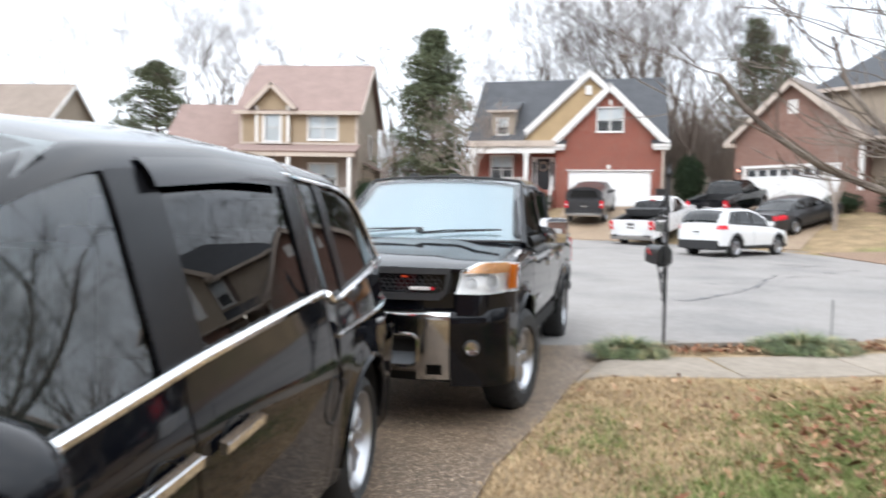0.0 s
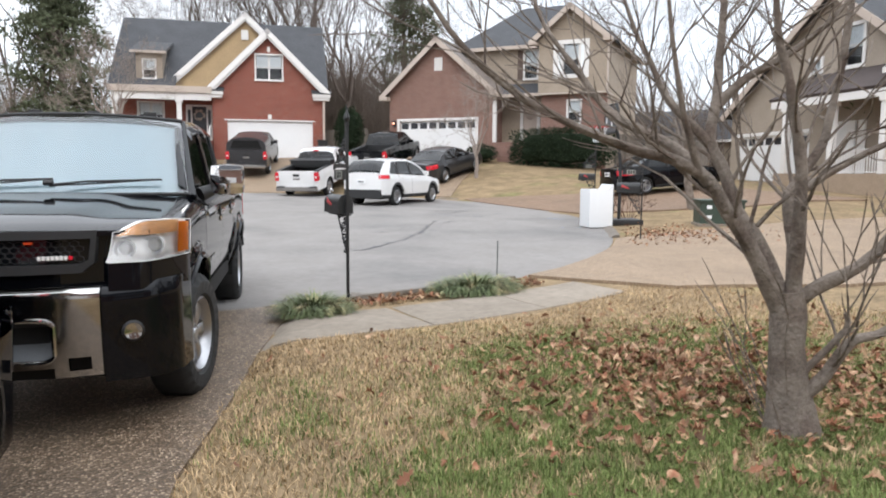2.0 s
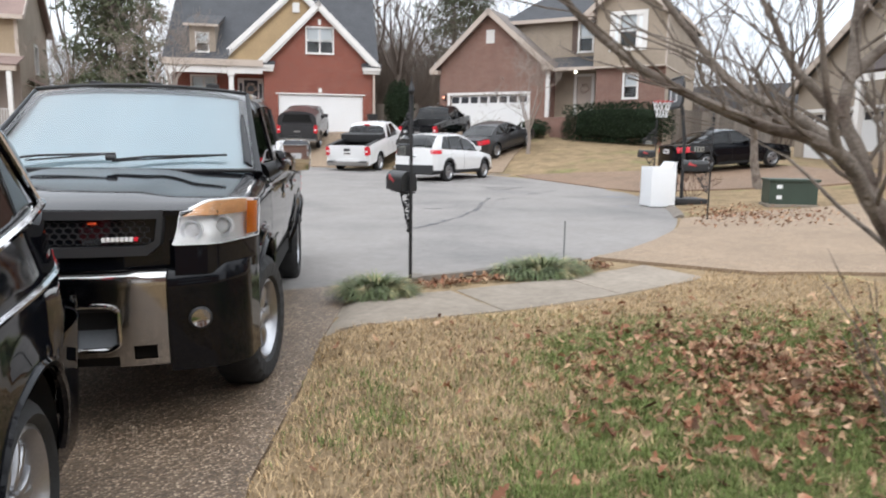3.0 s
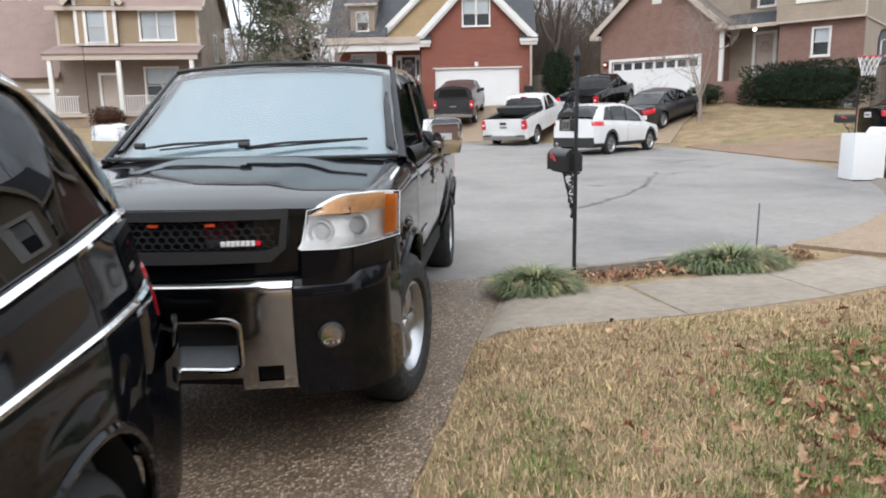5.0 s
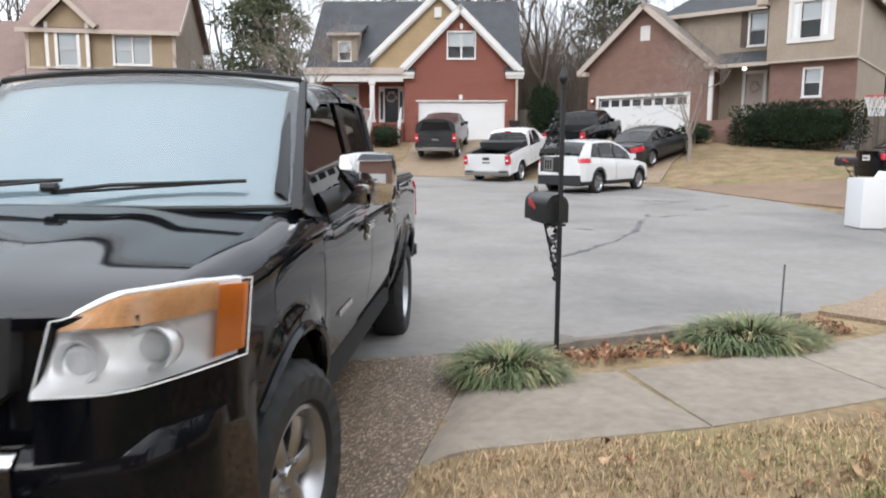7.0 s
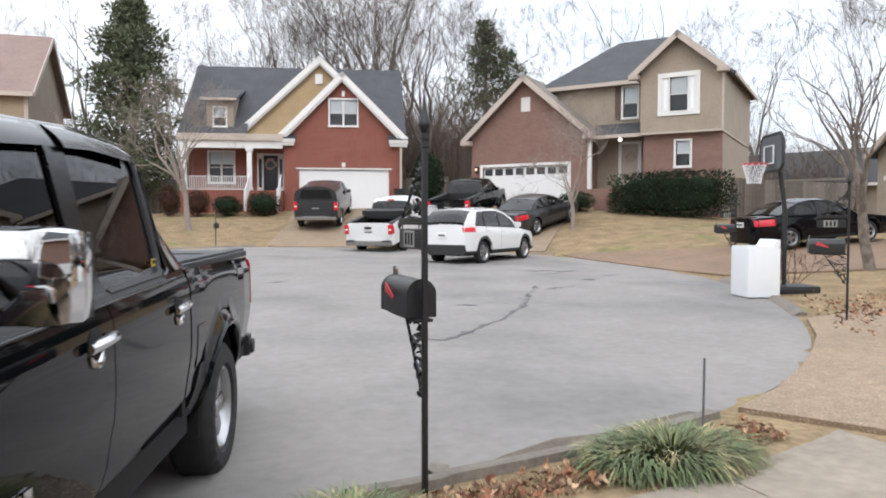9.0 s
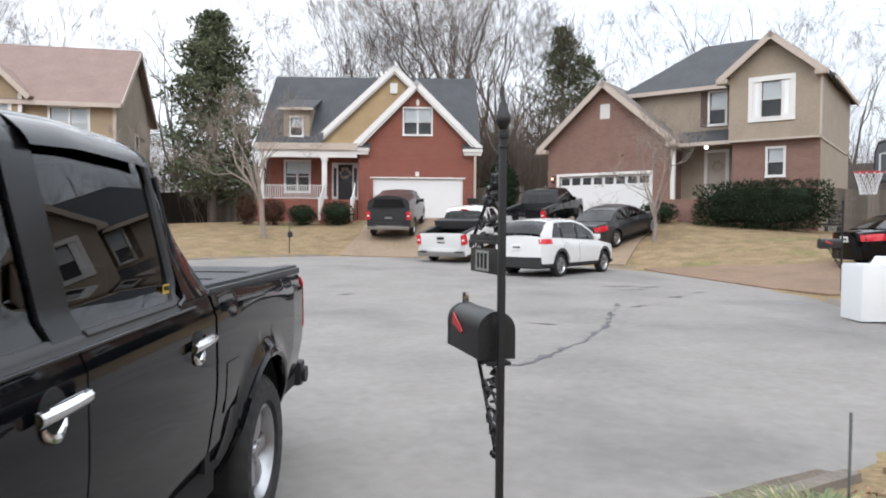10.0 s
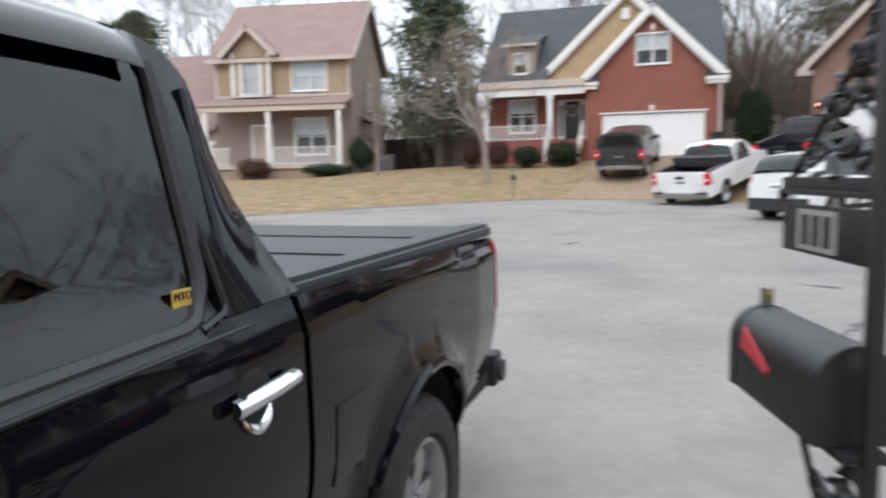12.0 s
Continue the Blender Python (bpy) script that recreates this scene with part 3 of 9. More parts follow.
def garage_door(house, m, x0, x1, z1, y=0.12, rows=4, lights=0):
    d = block(house, m, (x0, x1, y, y + 0.05, 0, z1), "door_white", "garage_door", "closed white panelled garage door")
    cols = round((x1 - x0) / 0.6)
    w, h = (x1 - x0) / cols, z1 / rows
    for r in range(rows):
        if lights and r == rows - 1:
            for c in range(cols):
                block(house, m, (x0 + c * w + 0.08, x0 + (c + 1) * w - 0.08, y - 0.012, y - 0.003, r * h + 0.1, (r + 1) * h - 0.1), "door_dark", "pane", parent=d)
            continue
        for c in range(cols):
            block(house, m, (x0 + c * w + 0.06, x0 + (c + 1) * w - 0.06, y - 0.01, y - 0.002, r * h + 0.06, (r + 1) * h - 0.06), "door_white", "panel", parent=d)
    return d


def railing(house, m, x0, x1, y, z0, z1, name="railing", step=0.12):
    rail = block(house, m, (x0, x1, y - 0.03, y + 0.03, z1 - 0.04, z1), "trim", name)
    block(house, m, (x0, x1, y - 0.03, y + 0.03, z0 + 0.04, z0 + 0.08), "trim", "bottom_rail", parent=rail)
    k, first = x0 + 0.05, None
    while k < x1:
        if first is None:
            first = block(house, m, (k - 0.017, k + 0.017, y - 0.017, y + 0.017, z0 + 0.082, z1 - 0.042), "trim", "baluster", parent=rail)
        else:
            o = new("baluster", first.data)
            o.parent = rail
            o.location = m.to_3x3() @ Vector((k - x0 - 0.05, 0, 0))
        k += step
    return rail


def wreath(house, m, x, z, y, r=0.26):
    bm = bmesh.new()
    rnd = random.Random(5)
    for i in range(60):
        a = rnd.uniform(0, 6.283)
        q = r + rnd.uniform(-0.06, 0.06)
        bmesh.ops.create_icosphere(bm, subdivisions=1, radius=rnd.uniform(0.03, 0.06), matrix=Matrix.Translation((x + q * math.cos(a), y + rnd.uniform(-0.03, 0.02), z + q * math.sin(a))))
    bm.transform(m)
    return part("wreath", bm, M["trim_tan"], house, "pale round wreath on the door")


I4 = Matrix.Identity(4)


def red_brick_house():
    h = thing("house", pose(10.557, 42.352, 2.24, 0, 0, -15), "red brick house with yellow gable siding and white garage door", "house")
    # garage wing with its gable
    gx0, gx1, ap = -3.25, 3.0, (-0.12, 7.25)
    wall(h, I4, [(gx0, -0.6), (gx1, -0.6), (gx1, 3.9), (ap[0], 7.0), (gx0, 3.9)], [(-2.46, 2.42, 0, 2.13), (-0.78, 0.67, 4.53, 5.9)], "brick_red", name="front_wall")
    garage_door(h, I4, -2.46, 2.42, 2.13)
    block(h, I4, (-2.6, 2.56, -0.02, 0.02, 2.13, 2.2), "trim", "lintel")
    window(h, I4, -0.78, 0.67, 4.53, 5.9, 2, 0.09, 0.55)
    block(h, I4, (-0.14, 0.02, -0.05, -0.005, 6.08, 6.38), "trim", "keystone")
    block(h, I4, (-0.16, 0.04, -0.05, -0.005, 2.25, 2.5), "trim", "keystone")
    for s, e in ((-1, gx0 - 0.4), (1, gx1 + 0.45)):
        roof(h, I4, [(ap[0], -0.35, 7.4), (e, -0.35, 3.85), (e, 5.2, 3.85), (ap[0], 5.2, 7.4)], "shingle_grey")
        beam(h, I4, (ap[0], -0.36, 7.38), (e, -0.36, 3.83), 0.05, 0.3, "trim", "rake_board")
        beam(h, I4, (ap[0], -0.30, 7.15), (e - s * 0.3, -0.30, 3.85), 0.03, 0.22, "trim", "rake_board")
        x = gx0 if s < 0 else gx1
        a, b = sorted((x - s * 0.6, x + s * 0.45))
        block(h, I4, (a, b, -0.4, 0.02, 3.55, 3.75), "trim", "eave_return")
        block(h, I4, (a + 0.05, b - 0.05, -0.32, 0.0, 3.38, 3.55), "trim", "eave_return")
        roof(h, I4, [(a - 0.05, -0.45, 3.76), (b + 0.05, -0.45, 3.76), (b + 0.05, 0.0, 4.0), (a - 0.05, 0.0, 4.0)], "shingle_grey", 0.03, "return_roof")
    block(h, I4, (gx0, gx0 + 0.2, 0.2, 1.75, -0.6, 4.0), "brick_red", "side_wall")
    block(h, I4, (gx1 - 0.2, gx1, 0.2, 9.0, -0.6, 4.0), "brick_red", "side_wall")
    # large gable behind it
    a2 = (-1.35, 8.35)
    wall(h, Matrix.Translation((0, 0.75, 0)), [(-5.95, 3.85), (3.0, 3.85), (3.0, 4.2), (a2[0], 8.15)], [], "siding_yellow", 0.15, "gable_wall")
    for s, e in ((-1, -6.15), (1, 3.4)):
        roof(h, I4, [(a2[0], 0.45, 8.4), (e, 0.45, 3.9), (e, 5.2, 3.9), (a2[0], 5.2, 8.4)], "shingle_grey")
        beam(h, I4, (a2[0], 0.44, 8.38), (e, 0.44, 3.88), 0.05, 0.28, "trim", "rake_board")
        beam(h, I4, (a2[0], 0.5, 8.15), (e - s * 0.25, 0.5, 3.88), 0.03, 0.2, "trim", "rake_board")
    block(h, I4, (-1.6, -1.2, 0.66, 0.76, 6.85, 7.4), "trim", "gable_vent")
    # main roof
    roof(h, I4, [(-8.75, -0.35, 3.95), (-5.2, -0.35, 3.95), (-5.2, 4.9, 8.6), (-8.75, 4.9, 8.6)], "shingle_grey")
    roof(h, I4, [(-5.2, 0.9, 5.0), (3.35, 0.9, 5.0), (3.35, 4.9, 8.6), (-5.2, 4.9, 8.6)], "shingle_grey")
    roof(h, I4, [(2.6, -0.1, 4.1), (3.35, -0.1, 4.1), (3.35, 0.9, 5.0), (2.6, 0.9, 5.0)], "shingle_grey")
    roof(h, I4, [(-8.75, 4.9, 8.6), (3.35, 4.9, 8.6), (3.35, 10.0, 4.0), (-8.75, 10.0, 4.0)], "shingle_grey")
    for x in (-8.45, 2.95):
        wall(h, Matrix.Translation((x + 0.1, 0, 0)) @ pose(0, 0, 0, 0, 0, 90), [(1.6, -0.6), (9.6, -0.6), (9.6, 4.0), (4.9, 8.2), (1.6, 5.2)], [], "siding_tan", 0.2, "side_wall")
    # dormer
    dm = Matrix.Translation((-6.62, 0.15, 0))
    wall(h, dm, [(-0.7, 4.2), (0.7, 4.2), (0.7, 5.88), (-0.7, 5.88)], [(-0.3, 0.3, 4.42, 5.38)], "siding_tan", 0.12, "dormer_wall")
    window(h, dm, -0.3, 0.3, 4.42, 5.38, 1, 0.08, 0.55)
    for x in (-0.7, 0.62):
        wall(h, dm @ Matrix.Translation((x + 0.08, 0.12, 0)) @ pose(0, 0, 0, 0, 0, 90), [(0, 4.45), (2.45, 6.6), (0, 5.82)], [], "siding_tan", 0.08, "dormer_cheek")
    roof(h, dm, [(-0.95, -0.35, 5.88), (0.95, -0.35, 5.88), (0.95, 2.75, 6.85), (-0.95, 2.75, 6.85)], "shingle_grey", 0.1, "dormer_roof")
    block(h, dm, (-0.95, 0.95, -0.37, -0.33, 5.74, 5.87), "trim_tan", "dormer_fascia")
    # porch
    block(h, I4, (-8.75, -3.25, -0.45, -0.4, 3.6, 3.95), "trim_tan", "gutter")
    block(h, I4, (-8.6, -3.3, -0.3, -0.05, 3.2, 3.6), "trim", "porch_beam")
    block(h, I4, (-8.7, -3.3, -0.3, 1.7, 3.6, 3.68), "trim", "porch_ceiling")
    block(h, I4, (-8.7, -3.3, -0.3, 1.7, -0.6, 0.95), "brick_red", "porch_base")
    wall(h, Matrix.Translation((0, 1.6, 0)), [(-8.6, 0.9), (-3.1, 0.9), (-3.1, 3.7), (-8.6, 3.7)], [(-7.48, -6.2, 1.5, 3.12), (-4.75, -3.55, 0.96, 3.05)], "brick_red", 0.2, "porch_wall")
    window(h, Matrix.Translation((0, 1.6, 0)), -7.48, -6.2, 1.5, 3.12, 2, 0.12, 0.4)
    d = block(h, I4, (-4.55, -3.75, 1.66, 1.72, 0.96, 3.0), "door_dark", "front_door", "dark front door with a pale wreath", bevel=0.01)
    for dims in ((-4.9, -4.55, 1.57, 1.66, 0.96, 3.1), (-3.75, -3.42, 1.57, 1.66, 0.96, 3.1), (-4.55, -3.75, 1.57, 1.66, 3.0, 3.1)):
        block(h, I4, dims, "trim", "door_trim")
    for x in (-4.72, -3.58):
        block(h, I4, (x - 0.08, x + 0.08, 1.55, 1.568, 1.2, 2.8), "door_dark", "sidelight")
    wreath(d, I4, -4.15, 2.5, 1.6)
    for x in (-8.45, -5.05):
        c = block(h, I4, (x - 0.13, x + 0.13, -0.28, -0.02, 0.95, 3.2), "trim", "column", bevel=0.015)
        block(h, I4, (x - 0.19, x + 0.19, -0.33, 0.03, 3.05, 3.2), "trim", "capital", parent=c)
        block(h, I4, (x - 0.18, x + 0.18, -0.32, 0.02, 0.95, 1.12), "trim", "plinth", parent=c)
    railing(h, I4, -8.35, -5.15, -0.15, 0.95, 1.72)
    for i in range(5):
        block(h, I4, (-5.0, -3.45, -0.3 - 0.3 * (i + 1), -0.3 - 0.3 * i, -0.6, 0.95 - 0.19 * (i + 1)), "brick_red", "step")
    for x in (-5.05, -3.4):
        rail = part("stair_rail", tube(bmesh.new(), [(x, -0.3, 1.75), (x, -1.8, 0.85)], 0.04, 6), M["trim"], h, smooth=0)
        for i in range(12):
            t = i / 11
            y, z = -0.3 - 1.5 * t, 0.95 - 0.95 * t
            part("baluster", bx(bmesh.new(), x - 0.02, x + 0.02, y - 0.02, y + 0.02, z, z + 0.88), M["trim"], rail, smooth=0)
        part("newel_post", bx(bmesh.new(), x - 0.06, x + 0.06, -1.86, -1.74, -0.2, 1.0), M["trim"], rail, smooth=0)
    block(h, I4, (3.0, 3.12, -0.28, -0.12, 0, 3.6), "trim_tan", "downpipe")
    return h


red_brick_house()


def two_storey_house():
    h = thing("house", pose(-5.0, 45.6, 1.25, 0, 0, -5), "two-storey house with ochre siding, brown roof and white porch", "house")
    W, E, RZ = -7.75, 6.95, 10.6
    # front, upper floor
    wall(h, I4, [(W, 4.45), (0, 4.45), (0, E), (W, E)], [(-3.18, -1.37, 5.04, 6.5)], "siding_ochre", name="front_wall")
    # lower wall: taupe siding with porch shade put into the colour
    wall(h, I4, [(W, -0.6), (0, -0.6), (0, 4.45), (W, 4.45)], [(-3.13, -1.41, 1.55, 3.4), (-5.6, -4.65, 0.95, 3.05)], "siding_taupe_shaded", name="front_wall")
    window(h, I4, -3.18, -1.37, 5.04, 6.5, 2, 0.12, 1.0)
    window(h, I4, -3.13, -1.41, 1.55, 3.4, 2, 0.12, 0.45)
    block(h, I4, (-5.6, -4.65, 0.05, 0.1, 0.95, 3.05), "trim_tan", "front_door", "pale front door", bevel=0.01)
    for dims in ((-5.75, -5.6, -0.04, 0.05, 0.95, 3.2), (-4.65, -4.5, -0.04, 0.05, 0.95, 3.2), (-5.6, -4.65, -0.04, 0.05, 3.05, 3.2)):
        block(h, I4, dims, "trim", "door_trim")
    for x in (W, -0.16):
        block(h, I4, (x, x + 0.18, -0.04, 0.0, 4.5, E), "trim_tan", "corner_board")
    block(h, I4, (W, 0.05, -0.06, -0.01, 4.66, 4.80), "trim_tan", "band_board")
    # projecting gabled bay
    bm0, ap = Matrix.Translation((-5.5, -0.35, 0)), 8.58
    wall(h, bm0, [(-1.12, 4.65), (1.12, 4.65), (1.12, 7.15), (0, 8.28), (-1.12, 7.15)], [(-0.48, 0.48, 4.85, 6.57)], "siding_ochre", 0.35, "bay_wall")
    window(h, bm0, -0.48, 0.48, 4.85, 6.57, 1, 0.16, 1.0)
    for s in (-1, 1):
        roof(h, bm0, [(0, -0.4, ap), (s * 1.64, -0.4, 6.96), (s * 1.64, 3.2, 6.96), (0, 3.2, ap)], "shingle_brown", 0.1, "bay_roof")
        beam(h, bm0, (0, -0.41, ap - 0.02), (s * 1.67, -0.41, 6.92), 0.05, 0.26, "trim_tan", "rake_board")
        a, b = sorted((s * 1.12, s * 0.94))
        block(h, bm0, (a, b, -0.04, 0.0, 4.78, 7.1), "trim", "corner_board")
    block(h, bm0, (-1.12, 1.12, -0.05, 0.0, 4.66, 4.78), "trim_tan", "band_board")
    # sides and back
    D = 8.2
    wall(h, Matrix.Translation((0, 0, 0)) @ pose(0, 0, 0, 0, 0, 90), [(0.2, -0.6), (D, -0.6), (D, E), (D / 2, RZ - 0.15), (0.2, E)], [(4.2, 4.9, 4.2, 5.7)], "siding_tan", 0.2, "side_wall")
    window(h, pose(0, 0, 0, 0, 0, 90), 4.2, 4.9, 4.2, 5.7, 1, 0.1, 1.0)
    wall(h, Matrix.Translation((W + 0.2, 0, 0)) @ pose(0, 0, 0, 0, 0, 90), [(0.2, -0.6), (D, -0.6), (D, E), (D / 2, RZ - 0.15), (0.2, E)], [], "siding_tan", 0.2, "side_wall")
    roof(h, I4, [(W - 0.3, -0.45, E - 0.2), (0.35, -0.45, E - 0.2), (0.35, D / 2, RZ), (W - 0.3, D / 2, RZ)], "shingle_brown")
    roof(h, I4, [(W - 0.3, D / 2, RZ), (0.35, D / 2, RZ), (0.35, D + 0.45, E - 0.2), (W - 0.3, D + 0.45, E - 0.2)], "shingle_brown")
    block(h, I4, (W - 0.3, 0.35, -0.5, -0.44, E - 0.42, E - 0.2), "trim_tan", "gutter")
    side = pose(0.36, 0, 0, 0, 0, 90)
    for a, b in (((-0.45, 0, E - 0.2), (D / 2, 0, RZ)), ((D / 2, 0, RZ), (D + 0.45, 0, E - 0.2))):
        beam(h, side, a, b, 0.05, 0.25, "trim_tan", "rake_board")
    # porch
    roof(h, I4, [(W - 0.15, -2.1, 4.08), (0.25, -2.1, 4.08), (0.25, 0, 4.68), (W - 0.15, 0, 4.68)], "shingle_brown", 0.1, "porch_roof")
    block(h, I4, (W - 0.1, 0.2, -2.05, -1.85, 3.74, 4.0), "trim_tan", "porch_beam")
    block(h, I4, (W, 0.1, -2.0, -0.02, 0.72, 0.9), "trim_tan", "porch_floor")
    block(h, I4, (W + 0.1, 0.0, -1.85, -0.05, -0.6, 0.72), "concrete_pale", "porch_base")
    for x in (W + 0.2, -4.0, -0.15):
        block(h, I4, (x - 0.11, x + 0.11, -2.0, -1.78, 0.9, 3.74), "trim", "column", bevel=0.015)
    railing(h, I4, -3.9, -0.25, -1.9, 0.9, 1.85)
    railing(h, I4, W + 0.3, -6.2, -1.9, 0.9, 1.85)
    for i in range(4):
        block(h, I4, (-5.9, -4.3, -2.0 - 0.3 * (i + 1), -2.0 - 0.3 * i, -0.6, 0.9 - 0.2 * (i + 1)), "concrete_pale", "step")
    # lean-to on the side
    roof(h, I4, [(0.0, 2.2, 3.75), (0.0, 5.2, 3.75), (1.1, 5.4, 3.2), (1.1, 2.0, 3.2)], "shingle_brown", 0.1, "side_roof")
    block(h, I4, (0.0, 0.75, 2.5, 5.0, -0.6, 3.3), "siding_tan", "side_bay")
    # garage wing
    wall(h, I4, [(-13.4, -0.6), (W, -0.6), (W, 3.1), (-13.4, 3.1)], [(-12.8, -8.1, 0, 2.13)], "siding_tan", name="garage_wall")
    garage_door(h, I4, -12.8, -8.1, 2.13)
    block(h, I4, (-12.95, -7.95, -0.04, 0.0, 2.13, 2.35), "trim", "lintel")
    roof(h, I4, [(-13.7, -0.4, 2.95), (W, -0.4, 2.95), (W, 4.6, 7.9), (-13.7, 4.6, 7.9)], "shingle_brown")
    roof(h, I4, [(-13.7, 4.6, 7.9), (W, 4.6, 7.9), (W, 9.2, 2.95), (-13.7, 9.2, 2.95)], "shingle_brown")
    wall(h, Matrix.Translation((-13.2, 0, 0)) @ pose(0, 0, 0, 0, 0, 90), [(0.2, -0.6), (8.8, -0.6), (8.8, 3.1), (4.6, 7.6), (0.2, 3.1)], [], "siding_tan", 0.2, "side_wall")
    return h


two_storey_house()


def brown_brick_house():
    h = thing("house", pose(19.1, 37.4, 2.25, 0, 0, -52.3), "brown brick house with tan upper storey and grey roof", "house")
    # garage wing
    wall(h, I4, [(-3.25, -0.9), (3.3, -0.9), (3.3, 3.95), (-0.05, 6.7), (-3.25, 3.95)], [(-2.56, 2.3, 0, 2.2), (-0.33, 0.2, 5.05, 5.8)], "brick_brown", name="front_wall")
    garage_door(h, I4, -2.56, 2.3, 2.2, lights=1)
    block(h, I4, (-2.72, 2.46, -0.04, 0.0, 2.2, 2.34), "trim", "lintel")
    for dims in ((-2.72, -2.56, -0.04, 0.0, 0, 2.2), (2.3, 2.46, -0.04, 0.0, 0, 2.2)):
        block(h, I4, dims, "trim", "door_trim")
    vent = block(h, I4, (-0.33, 0.2, 0.02, 0.08, 5.05, 5.8), "trim", "gable_vent")
    for k in range(6):
        block(h, I4, (-0.29, 0.16, -0.005, 0.018, 5.1 + 0.115 * k, 5.15 + 0.115 * k), "trim", "louvre", parent=vent)
    for s in (-1, 1):
        roof(h, I4, [(-0.05, -0.4, 6.95), (s * 3.72, -0.4, 3.68), (s * 3.72, 7.0, 3.68), (-0.05, 7.0, 6.95)], "shingle_taupe")
        beam(h, I4, (-0.05, -0.41, 6.93), (s * 3.75, -0.41, 3.65), 0.05, 0.28, "trim_tan", "rake_board")
        a, b = sorted((s * 3.75, s * 3.2))
        block(h, I4, (a, b, -0.42, 0.0, 3.42, 3.64), "trim_tan", "eave_return")
    block(h, I4, (-3.25, -3.05, 0.2, 7, -0.9, 3.95), "brick_brown", "side_wall")
    block(h, I4, (3.1, 3.3, 0.2, 1.9, -0.9, 3.95), "brick_brown", "side_wall")
    lantern = block(h, I4, (-2.98, -2.82, -0.14, -0.01, 1.9, 2.25), "door_dark", "wall_lantern", "lit wall lantern")
    bm = bmesh.new()
    bmesh.ops.create_uvsphere(bm, u_segments=10, v_segments=8, radius=0.07, matrix=Matrix.Translation((-2.9, -0.18, 2.09)))
    part("bulb", bm, M["lamp_amber"], lantern)
    # entry recess with the storey over it
    back = Matrix.Translation((0, 1.7, 0))
    wall(h, back, [(3.1, -0.9), (6.2, -0.9), (6.2, 6.45), (0.3, 6.45), (0.3, 4.1), (3.1, 4.1)], [(4.58, 5.42, 0.95, 3.2), (4.64, 5.35, 4.6, 6.1)], "siding_tan", 0.2, "entry_wall")
    door = block(h, back, (4.58, 5.42, 0.06, 0.1, 0.95, 3.2), "trim_tan", "front_door", "pale front door with a wreath", bevel=0.01)
    wreath(door, I4, 5.0, 2.55, 1.72, 0.22)
    for dims in ((4.42, 4.58, -0.05, 0.06, 0.95, 3.35), (5.42, 5.58, -0.05, 0.06, 0.95, 3.35), (4.58, 5.42, -0.05, 0.06, 3.2, 3.35)):
        block(h, back, dims, "trim", "door_trim")
    window(h, back, 4.64, 5.35, 4.6, 6.1, 1, 0.1, 0.55)
    for x0, x1 in ((4.2, 4.5), (5.5, 5.8)):
        block(h, back, (x0, x1, -0.03, 0.0, 4.5, 6.2), "shutter", "shutter")
    roof(h, I4, [(3.2, 0.0, 3.55), (6.1, 0.0, 3.55), (6.1, 1.7, 4.3), (3.2, 1.7, 4.3)], "shingle_grey", 0.1, "entry_roof")
    block(h, I4, (3.2, 6.1, -0.06, 0.0, 3.38, 3.55), "trim_tan", "entry_fascia")
    block(h, I4, (3.3, 3.5, 0.05, 0.25, 0.9, 3.4), "trim", "column")
    bm = bmesh.new()
    bmesh.ops.create_uvsphere(bm, u_segments=10, v_segments=8, radius=0.1, matrix=Matrix.Translation((4.75, 0.8, 3.38)))
    part("porch_light", bm, M["lamp_glow"], h, "lit porch ceiling light")
    block(h, I4, (3.3, 6.15, -0.1, 1.7, -0.9, 0.9), "brick_brown", "entry_step")
    for k in range(4):
        block(h, I4, (4.1, 5.7, -0.1 - 0.3 * (k + 1), -0.1 - 0.3 * k, -0.9, 0.9 - 0.2 * (k + 1)), "brick_brown", "step")
    # main block with the overhanging upper storey
    wall(h, I4, [(6.15, -0.9), (9.7, -0.9), (9.7, 3.48), (6.15, 3.48)], [(7.65, 8.28, 1.9, 3.05)], "brick_brown", 0.2, "front_wall")
    window(h, I4, 7.65, 8.28, 1.9, 3.05, 1, 0.1, 0.5)
    up = Matrix.Translation((0, -0.35, 0))
    wall(h, up, [(6.05, 3.48), (9.75, 3.48), (9.75, 6.4), (7.85, 7.9), (6.05, 6.4)], [(7.05, 8.6, 4.42, 5.98)], "siding_tan", 0.2, "upper_wall")
    window(h, up, 7.42, 8.22, 4.42, 5.98, 1, 0.03, 0.5)
    for x0, x1 in ((7.05, 7.39), (8.25, 8.6)):
        block(h, up, (x0, x1, 0.0, 0.08, 4.42, 5.98), "trim", "side_panel")
        block(h, up, (x0 + 0.1, x1 - 0.1, -0.012, 0.0, 4.5, 5.9), "blind", "side_light")
    for dims in ((6.87, 7.05, -0.06, 0.06, 4.22, 6.2), (8.6, 8.78, -0.06, 0.06, 4.22, 6.2), (7.05, 8.6, -0.06, 0.06, 5.98, 6.2), (7.05, 8.6, -0.06, 0.06, 4.22, 4.42)):
        block(h, up, dims, "trim", "window_trim")
    block(h, I4, (6.05, 9.75, -0.35, 8.0, 3.40, 3.48), "trim_tan", "soffit")
    for x in (6.05, 9.55):
        block(h, I4, (x, x + 0.2, -0.15, 9.0 if x > 7 else 1.7, 3.48, 6.4), "siding_tan", "side_wall")
    block(h, I4, (9.5, 9.7, 0.2, 9.0, -0.9, 3.48), "siding_tan", "side_wall")
    block(h, I4, (6.15, 6.35, 0.2, 1.7, -0.9, 3.48), "brick_brown", "side_wall")
